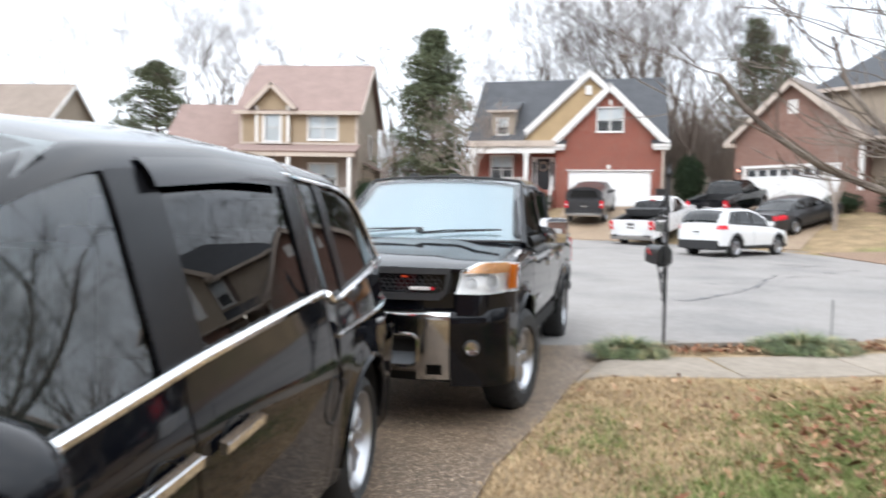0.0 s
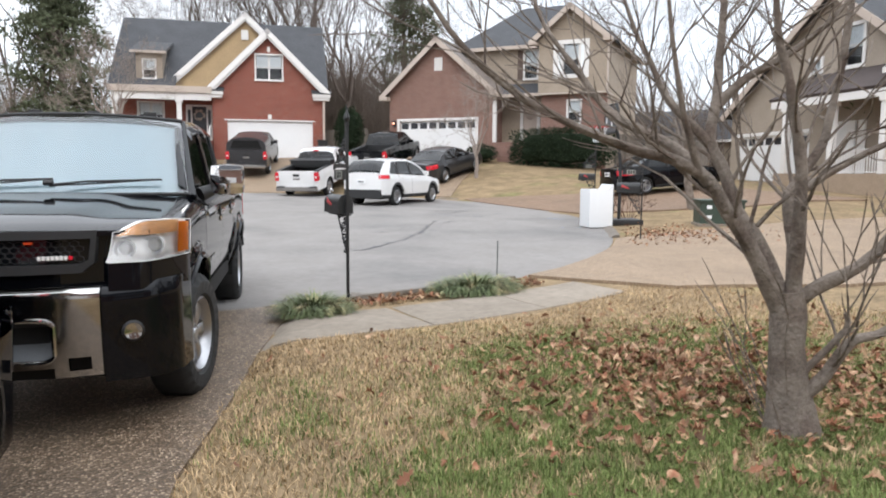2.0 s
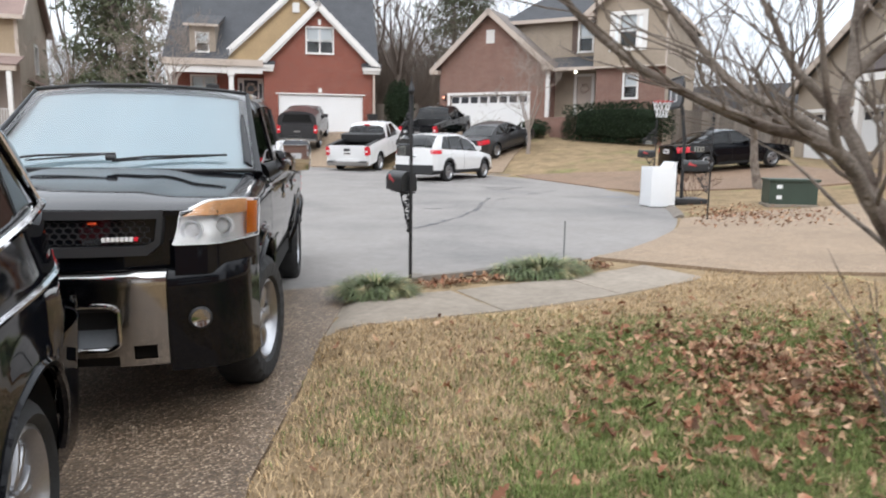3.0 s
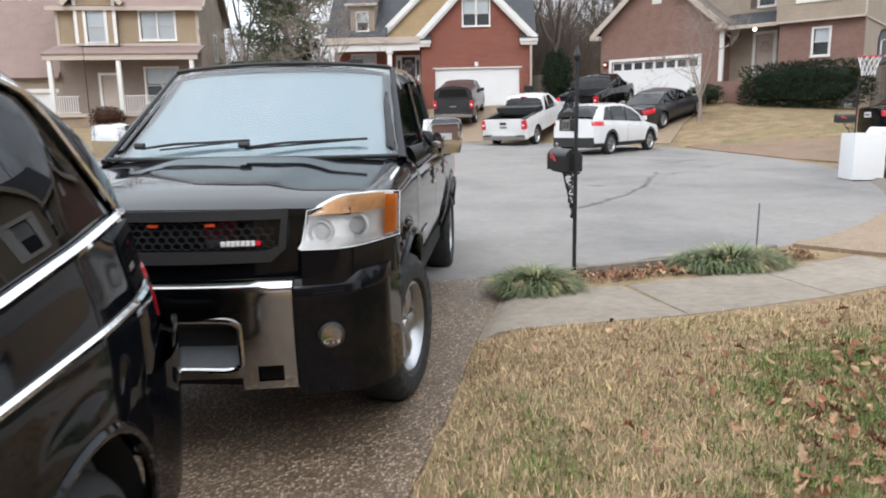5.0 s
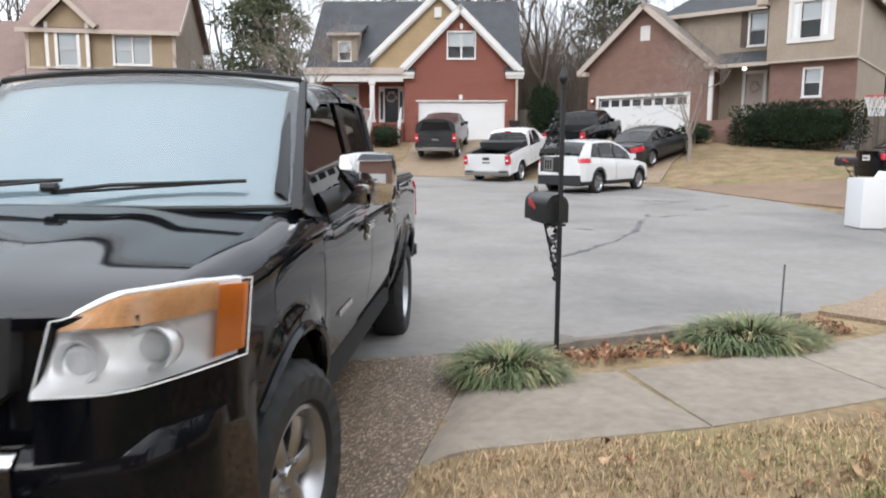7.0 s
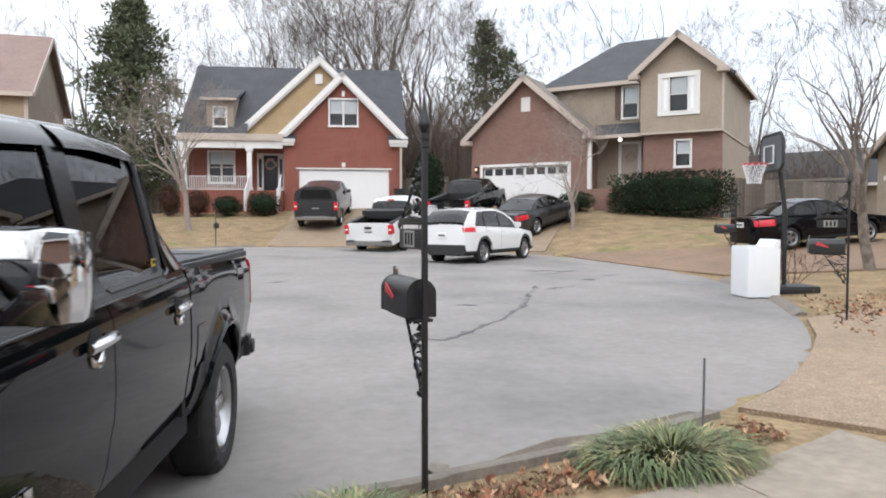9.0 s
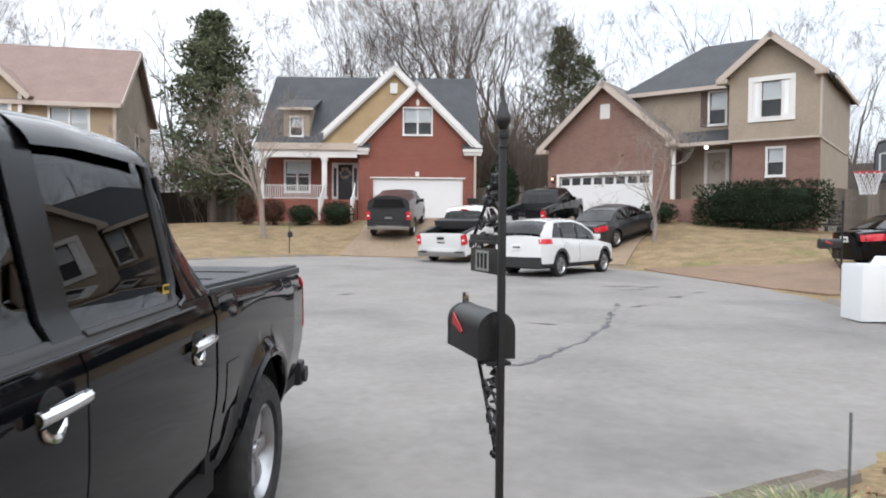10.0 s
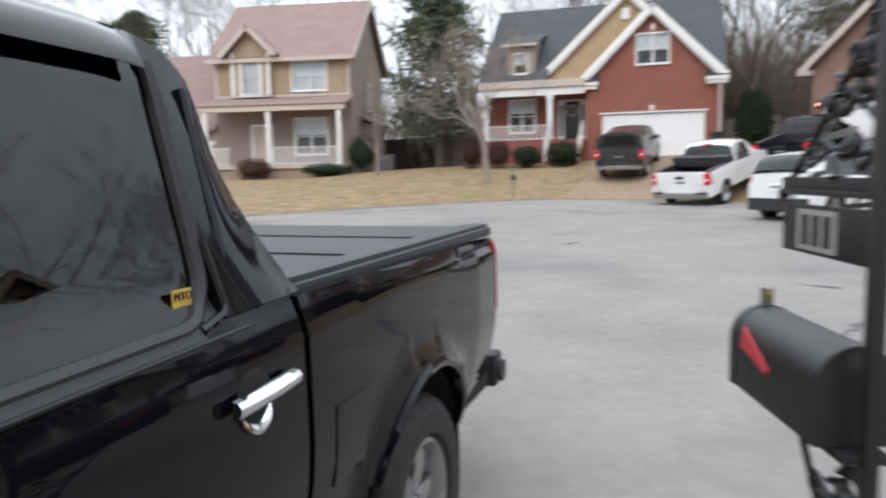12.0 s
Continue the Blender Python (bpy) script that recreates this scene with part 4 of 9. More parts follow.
    for x, z in ((9.72, 3.48),):
        block(h, I4, (x, x + 0.06, -0.37, -0.15, z, 6.4), "trim_tan", "corner_board")
    for s in (-1, 1):
        roof(h, I4, [(7.8, -0.75, 8.08), (7.8 + s * 2.2, -0.75, 6.2), (7.8 + s * 2.2, 5.0, 6.2), (7.8, 5.0, 8.08)], "shingle_grey")
        beam(h, I4, (7.8, -0.76, 8.06), (7.8 + s * 2.23, -0.76, 6.17), 0.05, 0.26, "trim_tan", "rake_board")
        a, b = sorted((7.8 + s * 2.23, 7.8 + s * 1.75))
        block(h, I4, (a, b, -0.78, -0.35, 6.0, 6.2), "trim_tan", "eave_return")
    # hipped main roof
    roof(h, I4, [(0.1, 1.3, 6.4), (10.1, 1.3, 6.3), (6.5, 5.4, 9.35), (3.3, 5.4, 9.35)], "shingle_grey")
    roof(h, I4, [(0.1, 1.3, 6.4), (3.3, 5.4, 9.35), (0.1, 9.6, 6.4)], "shingle_grey")
    roof(h, I4, [(10.1, 1.3, 6.3), (6.5, 5.4, 9.35), (10.1, 9.6, 6.3)], "shingle_grey")
    roof(h, I4, [(0.1, 9.6, 6.4), (3.3, 5.4, 9.35), (6.5, 5.4, 9.35), (10.1, 9.6, 6.3)], "shingle_grey")
    block(h, I4, (0.1, 6.0, 1.25, 1.31, 6.2, 6.4), "trim_tan", "gutter")
    block(h, I4, (10.04, 10.12, 1.3, 9.6, 6.12, 6.3), "trim_tan", "gutter")
    wall(h, Matrix.Translation((0, 9.0, 0)), [(-3.2, -0.9), (9.7, -0.9), (9.7, 6.3), (0.3, 6.3), (-3.2, 3.9)], [], "siding_tan", 0.2, "back_wall")
    block(h, I4, (0.1, 0.3, 1.7, 9.0, 3.6, 6.4), "siding_tan", "side_wall")
    return h


M["shutter"] = material("brown_shutter", (0.10, 0.065, 0.05), 0.6, vary=0.1, scale=3)
M["shingle_taupe"] = course_material("taupe_shingles", (0.17, 0.145, 0.13), 0.11, "Z", 0.9, 0.18)
M["lamp_amber"] = bpy.data.materials.new("lit_amber_lamp")
M["lamp_amber"].use_nodes = True
M["lamp_amber"].node_tree.nodes["Principled BSDF"].inputs["Emission Color"].default_value = (1.0, 0.25, 0.08, 1)
M["lamp_amber"].node_tree.nodes["Principled BSDF"].inputs["Emission Strength"].default_value = 2.0
M["lamp_glow"] = bpy.data.materials.new("lit_lamp")
M["lamp_glow"].use_nodes = True
M["lamp_glow"].node_tree.nodes["Principled BSDF"].inputs["Emission Color"].default_value = (1.0, 0.93, 0.8, 1)
M["lamp_glow"].node_tree.nodes["Principled BSDF"].inputs["Emission Strength"].default_value = 3.0
brown_brick_house()


# ---- vehicles ----
def wheel(parent, m, r=0.41, width=0.26, rim_r=0.25, spokes=6, split=False, spoke_w=0.075, rim_mat="alloy", tread=False):
    """A wheel about the y axis, its outer face towards -y: tyre, and a spoked rim under it."""
    turn = m @ pose(0, 0, 0, 90, 0, 0)
    prof = [(rim_r + 0.005, -width / 2 + 0.03), (rim_r + 0.03, -width / 2), (r - 0.06, -width / 2 - 0.006), (r - 0.02, -width / 2 + 0.02), (r, -width / 2 + 0.05),
            (r, width / 2 - 0.05), (r - 0.02, width / 2 - 0.02), (r - 0.06, width / 2 + 0.006), (rim_r + 0.03, width / 2), (rim_r + 0.005, width / 2 - 0.03)]
    sides = 96 if tread else 40
    bm = turned(bmesh.new(), prof, sides, None, False)
    if tread:
        # cut the shoulder blocks into the tread
        for i, v in enumerate(bm.verts):
            row, k = divmod(i, sides)
            if row in (3, 4, 5, 6) and (k // 2 + (row > 4)) % 2:
                v.co.x, v.co.y = v.co.x * (1 - 0.011 / r), v.co.y * (1 - 0.011 / r)
    bm.transform(turn)
    tyre = part("tyre", bm, M["rubber"], parent)
    bm = bmesh.new()
    face = width / 2 - 0.05
    turned(bm, [(rim_r - 0.02, face - 0.12), (rim_r - 0.02, face), (rim_r + 0.01, face + 0.03), (rim_r - 0.005, face + 0.036), (rim_r - 0.035, face), (rim_r - 0.04, face - 0.12)], 40, None, False)
    turned(bm, [(0.055, face - 0.1), (0.055, face - 0.01), (0.075, face - 0.02), (0.07, face - 0.1)], 20, None, False)
    turned(bm, [(0.001, face), (0.04, face), (0.05, face - 0.015), (0.05, face - 0.06)], 20)
    for i in range(spokes):
        for off in ((-0.13, 0.13) if split else (0,)):
            q = Matrix.Rotation(2 * math.pi * i / spokes, 4, "Z")
            w = spoke_w * (0.55 if split else 1)
            loops = []
            for k in range(5):
                t = k / 4
                rad = 0.05 + (rim_r - 0.07) * t
                ww = w * (0.75 + 0.4 * t) / 2
                o = off * rad * (0.6 + 0.8 * t)
                zt = face - 0.012 + 0.012 * math.sin(math.pi * t)
                loops.append([q @ Vector((rad, o - ww, zt - 0.012)), q @ Vector((rad, o - ww * 0.6, zt)), q @ Vector((rad, o + ww * 0.6, zt)), q @ Vector((rad, o + ww, zt - 0.012)), q @ Vector((rad, o + ww, zt - 0.045)), q @ Vector((rad, o - ww, zt - 0.045))])
            rings(bm, loops)
        bmesh.ops.create_cone(bm, segments=8, radius1=0.011, radius2=0.009, depth=0.02, cap_ends=True, matrix=Matrix.Rotation(2 * math.pi * (i + 0.5) / spokes, 4, "Z") @ Matrix.Translation((0.062, 0, face - 0.01)))
    bmesh.ops.recalc_face_normals(bm, faces=bm.faces)
    bm.transform(turn)
    part("rim", bm, M[rim_mat], tyre, "spoked alloy wheel")
    bm = turned(bmesh.new(), [(0.01, face - 0.13), (rim_r - 0.03, face - 0.13), (rim_r - 0.03, face - 0.115), (0.01, face - 0.115)], 24)
    bm.transform(turn)
    part("brake_disc", bm, M["under"], tyre)
    return tyre


class Shell:
    """Side surfaces of a car: half width at (x, z), and panels cut from them. Nose towards -x; near side is -y."""

    def __init__(self, root, half, paint):
        self.root, self.half, self.paint = root, half, paint

    def side(self, name, x0, x1, lo, hi, mat=None, sgn=-1, proud=0.0, step=0.03, nz=10, depth=0.025, parent=None, label="", smooth=50):
        lo = lo if callable(lo) else (lambda x, v=lo: v)
        hi = hi if callable(hi) else (lambda x, v=hi: v)
        us = lin(x0, x1, max(2, round((x1 - x0) / step) + 1))

        def at(x, t):
            a, b = lo(x), hi(x)
            z = a + max(b - a, 0.002) * t
            return (x, sgn * (self.half(x, z) + proud), z)
        if mat in ("tint", "tint_light"):
            bm = facing(sheet(bmesh.new(), at, us, lin(0, 1, nz)), (0, sgn, 0))
        else:
            bm = sheet(bmesh.new(), at, us, lin(0, 1, nz), (0, -sgn * depth, 0))
            bmesh.ops.recalc_face_normals(bm, faces=bm.faces)
        return part(name, bm, M[mat or self.paint], parent or self.root, label, smooth)

    def line(self, name, pts, r, mat, sgn=-1, proud=0.0, parent=None, sides=6, flat=1.0, label=""):
        """A trim strip along (x, z) points of the side."""
        bm = tube(bmesh.new(), [(x, sgn * (self.half(x, z) + proud), z) for x, z in pts], r, sides, True, flat)
        return part(name, bm, M[mat], parent or self.root, label)


def arch(x, cx, cz, r, base):
    d = abs(x - cx)
    return max(base, cz + math.sqrt(r * r - d * d)) if d < r else base


def ease(t):
    t = min(max(t, 0), 1)
    return t * t * (3 - 2 * t)


def top_sheet(root, name, xs, ys, fn, mat, depth=0.02, label=""):
    bm = sheet(bmesh.new(), fn, xs, ys, (0, 0, -depth))
    bmesh.ops.recalc_face_normals(bm, faces=bm.faces)
    return part(name, bm, M[mat], root, label, 50)


def black_pickup():
    t = thing("pickup_truck", pose(-0.455, 5.999, -0.13, 0, 0, 73.7), "glossy black crew-cab pickup parked nose-in on the driveway", "truck")
    CX, RW, AZ, AR = 3.651, 0.43, 0.45, 0.525
    belt = interp([(-1, 1.2), (0.3, 1.36), (0.45, 1.34), (0.7, 1.315), (2.78, 1.375), (2.9, 1.385), (4.9, 1.345)])
    roof_edge = soft([(0.26, 1.38), (0.33, 1.45), (0.7, 1.71), (1.0, 1.915), (1.15, 1.96), (1.5, 1.99), (2.0, 2.02), (2.45, 2.01), (2.6, 1.985), (2.70, 1.91), (2.83, 1.47), (2.87, 1.39)], 0.09)
    plan = interp([(-1.05, 0.72), (-0.9, 0.845), (-0.75, 0.91), (-0.5, 0.965), (-0.2, 0.985), (0.5, 1.0), (3.0, 1.0), (4.4, 0.99), (4.8, 0.965), (4.95, 0.93)])

    def half(x, z):
        w = plan(x)
        if z < 0.75:
            w -= 0.05 * ((0.75 - z) / 0.3) ** 2
        if z < 1.05:
            w -= 0.04 * ((1.05 - z) / 0.35) ** 2
        b = belt(x)
        if z > 0.98:
            w -= 0.006 * ease((z - 0.98) / max(b - 0.98, 0.05)) + 0.03 * max(0.0, (z - b + 0.07) / 0.07) ** 2 if z < b else 0.036
        if z > b:
            w -= 0.03 * ease((z - b) / 0.05) + (z - b) * 0.24
        if z > b and x > 2.52:
            w -= 0.12 * ((x - 2.52) / 0.33) ** 2 * ease((z - b) / 0.4)
        re = roof_edge(min(x, 2.5))
        if z > re - 0.11 and z > b:
            w -= 0.055 * ((z - re + 0.11) / 0.11) ** 2
        if abs(z - 0.80) < 0.05:
            w -= 0.006 * (1 - abs(z - 0.80) / 0.05)
        for cx in (0, CX):
            d = math.hypot(x - cx, z - AZ)
            if d < AR + 0.14 and z < 1.05:
                w += 0.035 * (1 - ease((d - AR) / 0.14))
        return w
    s = Shell(t, half, "paint_black")
    rock = 0.52

    def low(x):
        return max(arch(x, 0, AZ, AR, rock), arch(x, CX, AZ, AR, rock))
    for sg in (-1, 1):
        s.side("front_fender", -0.46, 0.47, low, lambda x: 1.15 + 0.06 * ease((x + 0.5) / 0.9), sgn=sg, step=0.02)
        s.side("front_door", 0.48, 1.715, rock, lambda x: belt(x) + 0.01, sgn=sg)
        s.side("rear_door", 1.725, 2.80, lambda x: max(rock, arch(x, CX, AZ, AR + 0.05, rock)), lambda x: belt(x) + 0.01, sgn=sg)
        s.side("bed_side", 2.83, 4.86, low, lambda x: belt(x), sgn=sg, step=0.02)
        s.side("sill", 0.45, 3.15, 0.42, rock - 0.004, "plastic", sg, -0.01)
        # door tops and pillars
        win_top = lambda x: roof_edge(x) - 0.06
        rear_top = lambda x: roof_edge(x) - 0.06 if x < 2.5 else max(belt(x) + 0.012, roof_edge(2.5) - 0.06 - 40 * max(0, x - 2.525))
        # the rear window's lower corner is rounded
        corner = lambda x: belt(x) + 0.012 + (0.11 - math.sqrt(max(0.0, 0.11 ** 2 - (x - 2.425) ** 2)) if x > 2.425 else 0.0)
        s.side("roof_rail", 0.34, 2.85, lambda x: max(belt(x) + 0.012, win_top(x) if x < 1.7 else rear_top(x)), lambda x: max(roof_edge(x), belt(x) + 0.016), sgn=sg, step=0.02, nz=4)
        s.side("door_pillar", 1.62, 1.775, lambda x: belt(x) + 0.012, lambda x: roof_edge(x) - 0.05, "pillar", sg, 0.002)
        s.side("side_window", 0.66, 1.62, lambda x: belt(x) + 0.012, win_top, "tint", sg, -0.012, depth=0.004, label="dark tinted side window")
        s.side("side_window", 1.775, 2.533, corner, rear_top, "tint", sg, -0.012, step=0.015, depth=0.004, label="dark tinted side window")
        s.side("window_corner", 2.42, 2.545, lambda x: belt(x) - 0.004, lambda x: corner(min(x, 2.53)), "plastic", sg, -0.004, step=0.012)
        seal = [(x, belt(x) + 0.014) for x in lin(1.78, 2.42, 8)] + [(2.425 + 0.11 * math.sin(a), belt(2.5) + 0.124 - 0.11 * math.cos(a)) for a in lin(0.2, 1.5, 7)] + [(2.536, z) for z in lin(1.56, roof_edge(2.5) - 0.08, 6)]
        s.line("window_surround", seal, 0.019, "plastic", sg, -0.004, flat=0.7)
        # raised edge of the door frame, from the belt up along the cab corner
        frame_edge = [(2.46, belt(2.46) + 0.004), (2.55, belt(2.5) + 0.02), (2.60, belt(2.5) + 0.07), (2.625, belt(2.5) + 0.15)] + [(2.625 + 0.02 * k, belt(2.5) + 0.15 + 0.36 * k) for k in lin(0.2, 1, 5)]
        s.line("door_frame", frame_edge, 0.012, "paint_black", sg, -0.002)
        s.side("window_seal", 0.72, 2.46, lambda x: belt(x) - 0.010, lambda x: belt(x) + 0.026, "plastic", sg, 0.004)
        # added painted rod stands in for the belt crease and catches its highlight
        s.line("belt_moulding", [(x, belt(x) - 0.016) for x in lin(0.72, 2.60, 30)], 0.006, "paint_black", sg, 0.001)
        # visors over the side windows
        for a, b, fn in ((1.0, 1.66, win_top), (1.74, 2.50, rear_top)):
            bm = sheet(bmesh.new(), lambda x, k: (x, sg * (half(x, fn(x) + 0.045 - 0.085 * k) + 0.006 + 0.019 * math.sin(k * 1.5)), fn(x) + 0.045 - 0.085 * k), lin(a, b, 20), lin(0, 1, 5), (0, -sg * 0.006, 0))
            bmesh.ops.recalc_face_normals(bm, faces=bm.faces)
            part("window_visor", bm, M["paint_black"], t, "dark rain visor")
        # seams and trims
        for x, z0, z1 in ((0.475, 0.55, 1.29), (1.72, 0.53, 1.36), (2.815, 0.8, 1.37)):
            s.side("seam", x - 0.007, x + 0.007, z0, z1, "under", sg, -0.02)
        for cx in (0, CX):
            bm = tube(bmesh.new(), [(cx + (AR + 0.012) * math.cos(a), sg * (half(cx + (AR + 0.012) * math.cos(a), AZ + (AR + 0.012) * math.sin(a)) - 0.004), AZ + (AR + 0.012) * math.sin(a)) for a in lin(0.08, math.pi - 0.08, 28)], 0.022, 6)
            part("arch_lip", bm, M["paint_black"], t)
            bm = bmesh.new()
            rings(bm, [[(cx + (AR + 0.005) * math.cos(a), sg * y, AZ + (AR + 0.005) * math.sin(a)) for a in lin(-0.1, math.pi + 0.1, 22)] for y in (0.62, 0.95)], False)
            part("wheel_liner", bm, M["under"], t)
            m = pose(cx, sg * (0.86 if cx else 0.885), RW, 0, 0, (0 if sg < 0 else 180) - (0 if cx else 9))
            wheel(t, m, RW, 0.27, 0.255, 6, False, 0.1, tread=True)
        # handles
        for x in (1.56, 2.6):
            y = half(x, 1.19)
            bm = turned(bmesh.new(), [(0.001, 0.006), (0.04, 0.006), (0.058, 0.002), (0.06, -0.004)], 22, pose(x - 0.02, sg * (y + 0.001), 1.195, 90 if sg < 0 else -90) @ Matrix.Diagonal((1.1, 1.15, 1, 1)))
            cup = part("handle_cup", bm, M["under"], t)
            lip = [(x - 0.02 + 0.058 * math.cos(a), sg * (y + 0.006), 1.195 + 0.062 * math.sin(a)) for a in lin(-2.7, -0.4, 12)]
            part("cup_lip", tube(bmesh.new(), lip, [0.004 + 0.012 * math.sin(math.pi * k / 11) for k in range(12)], 8), M["chrome"], cup, "chrome lip of the handle cup")
            bm = rings(bmesh.new(), [[(x + dx, sg * (y + 0.014 + o * (0.6 + 0.4 * math.cos(dx * 9))), 1.206 + 0.03 * dx + dz) for dz, o in ((-0.020, 0.002), (-0.019, 0.018), (-0.008, 0.028), (0.006, 0.030), (0.017, 0.020), (0.020, 0.002))] for dx in lin(-0.12, 0.12, 11)])
            part("door_handle", bm, M["chrome"], t, "chrome door handle")
        bm = bmesh.new()
        z = 0.90
        for k in range(5):
            x = 0.76 + k * 0.065
            bx(bm, x, x + 0.045, -0.006, 0.0, z - 0.05, z - 0.018, m=Matrix.Translation((0, sg * half(x, z) + (0.0 if sg < 0 else 0.006), 0)))
        part("door_badge", bm, M["chrome"], t, "chrome badge", smooth=0)
        # mirror
        bm = bx(bmesh.new(), -0.075, 0.07, -0.265, 0.0, -0.125, 0.12, 0.068)
        bm.transform(Matrix.Translation((0.79, sg * 1.0 if sg < 0 else 1.265, 1.50)))
        mir = part("door_mirror", bm, M["chrome"], t, "chrome door mirror", 60)
        bm = bx(bmesh.new(), 0.055, 0.085, -0.25, -0.02, -0.115, 0.105, 0.01)
        bm.transform(Matrix.Translation((0.79, sg * 1.0 if sg < 0 else 1.265, 1.50)))
        part("mirror_back", bm, M["plastic"], mir)
        bm = tube(bmesh.new(), [(0.72, sg * 0.93, 1.38), (0.78, sg * 1.02, 1.42)], [0.06, 0.045], 10)
        part("mirror_arm", bm, M["plastic"], mir)
        # triangular sail behind the mirror
        s.side("mirror_sail", 0.40, 0.66, lambda x: belt(x) + 0.012, lambda x: max(belt(x) + 0.02, win_top(x)), "plastic", sg, -0.004)
        # fuel door and rear lamp
        if sg < 0:
            s.side("fuel_door", 2.95, 3.14, 0.83, 1.06, None, sg, 0.003, depth=0.01)
        s.side("tail_lamp", 4.80, 4.90, 0.98, 1.33, "red_lens", sg, 0.004, depth=0.06, label="red tail lamp")
    # fender tops and hood
    hood_z = soft([(-0.99, 1.225), (-0.9, 1.255), (-0.75, 1.282), (-0.4, 1.318), (0.0, 1.362), (0.25, 1.396), (0.62, 1.40)], 0.12)
    for sg in (-1, 1):
        def ftop(x, k):
            y1, z0, z1 = 0.845, 1.14 + 0.06 * ease((x + 0.5) / 0.9), hood_z(x) - 0.012
            y0 = half(x, z0)
            a = k * math.pi / 2
            return (x, sg * (y1 + (y0 - y1) * (1 - (1 - math.cos(a)) ** 1.1)), z0 + (z1 - z0) * math.sin(a) ** 0.9)
        bm = sheet(bmesh.new(), ftop, lin(-0.66, 0.56, 36), lin(0, 1, 9), (0, 0, -0.01))
        bmesh.ops.recalc_face_normals(bm, faces=bm.faces)
        part("fender_top", bm, M["paint_black"], t, smooth=60)

    def hood(x, y):
        edge = 0.015 * (1 - (abs(y) / 0.84) ** 2)
        bulge = 0.016 * (1 - ease((abs(y) - 0.34) / 0.26)) * ease((x + 1.0) / 0.6)
        return (x + 0.16 * (abs(y) / 0.84) ** 2, y, hood_z(x) + edge + bulge)
    top_sheet(t, "hood", lin(-0.99, 0.155, 42), lin(-0.84, 0.84, 41), hood, "paint_black", 0.03)
    # cowl, windscreen, roof
    top_sheet(t, "cowl", lin(0.09, 0.34, 6), lin(-0.88, 0.88, 20), lambda x, y: (x + 0.16 * (y / 0.88) ** 2, y, 1.352 + 0.03 * (1 - (y / 0.88) ** 2)), "plastic", 0.02)

    def screen(v, y):
        k = y
        return (0.32 + 0.74 * v - 0.17 * (1 - k * k) * (1 - 0.45 * v), k * (0.915 - 0.155 * v), 1.405 + 0.56 * v + 0.035 * (1 - k * k) * v - 0.02 * (1 - v) * v)
    bm = sheet(bmesh.new(), screen, lin(0, 1, 14), lin(-1, 1, 21))
    facing(bm, (-0.6, 0, 0.8))
    ws = part("windscreen", bm, M["screen"], t, "sky-reflecting windscreen with an added pale sheet behind it", 60)
    for sg in (-1, 1):
        bm = tube(bmesh.new(), [Vector(screen(v, sg)) + Vector((0.012, sg * 0.006, -0.004)) for v in lin(-0.05, 0.99, 12)], [0.03 - 0.01 * k / 11 for k in range(12)], 8)
        part("screen_pillar", bm, M["paint_black"], t)
    for e, nm in ((-0.02, "lower_seal"), (1.0, "upper_seal")):
        bm = tube(bmesh.new(), [Vector(screen(e, k)) + Vector((0, 0, 0.004)) for k in lin(-1, 1, 21)], 0.014, 6)
        part(nm, bm, M["plastic"], ws)

    def rooftop(x, y):
        k = abs(y)
        e = roof_edge(max(x, 1.06))
        w = half(x, e)
        yy = y * w
        return (x - 0.10 * (1 - y * y) * max(0.0, 1 - (x - 1.04) / 0.5), yy, e + 0.05 * (1 - k ** 3))
    top_sheet(t, "cab_roof", lin(1.04, 2.70, 32), lin(-1, 1, 25), rooftop, "paint_black", 0.03)
    bm = sheet(bmesh.new(), lambda v, y: (2.70 + 0.15 * v - 0.03 * (1 - y * y), y * (half(2.70 + 0.15 * v, max(1.40, 1.91 - 0.55 * v)) - 0.004), 1.91 - 0.55 * v + 0.05 * (1 - y * y) * (1 - v)), lin(0, 1, 6), lin(-1, 1, 12), (-0.02, 0, 0))
    part("cab_back", bm, M["paint_black"], t)
    bm = bx(bmesh.new(), 2.79, 2.81, -0.6, 0.6, 1.45, 1.72, 0.004)
    part("rear_window", bm, M["tint"], t)
    for y in (-0.45, 0.0, 0.45):
        part("roof_marker", bx(bmesh.new(), 1.40, 1.46, y - 0.05, y + 0.05, 2.015, 2.065, 0.012), M["plastic"], t)
    # wipers
    for y0, y1 in ((0.62, -0.02), (-0.02, -0.68)):
        bm = bmesh.new()
        a = Vector(screen(0.05, y0 / 0.85)) + Vector((-0.03, 0, 0.03))
        b = Vector(screen(0.12, y1 / 0.85)) + Vector((-0.02, 0, 0.03))
        tube(bm, [a, a.lerp(b, 0.3) + Vector((0, 0, 0.012)), b], 0.008, 6)
        tube(bm, [a + Vector((0, -0.02, 0.015)), a + Vector((0, 0.04, 0.015))], 0.019, 8)
        tube(bm, [Vector(screen(0.04, y0 / 0.85 * 0.8)) + Vector((-0.025, 0, 0.028)), b], 0.006, 6)
        part("wiper", bm, M["plastic"], t)
    # inside
    part("cabin_floor", bx(bmesh.new(), 0.65, 2.7, -0.85, 0.85, 0.6, 1.2, 0.05), M["room"], t)
    for y in (-0.4, 0.4):
        for x in (1.5, 2.35):
            part("seat", bx(bmesh.new(), x, x + 0.2, y - 0.26, y + 0.26, 1.15, 1.53, 0.06), M["room"], t)
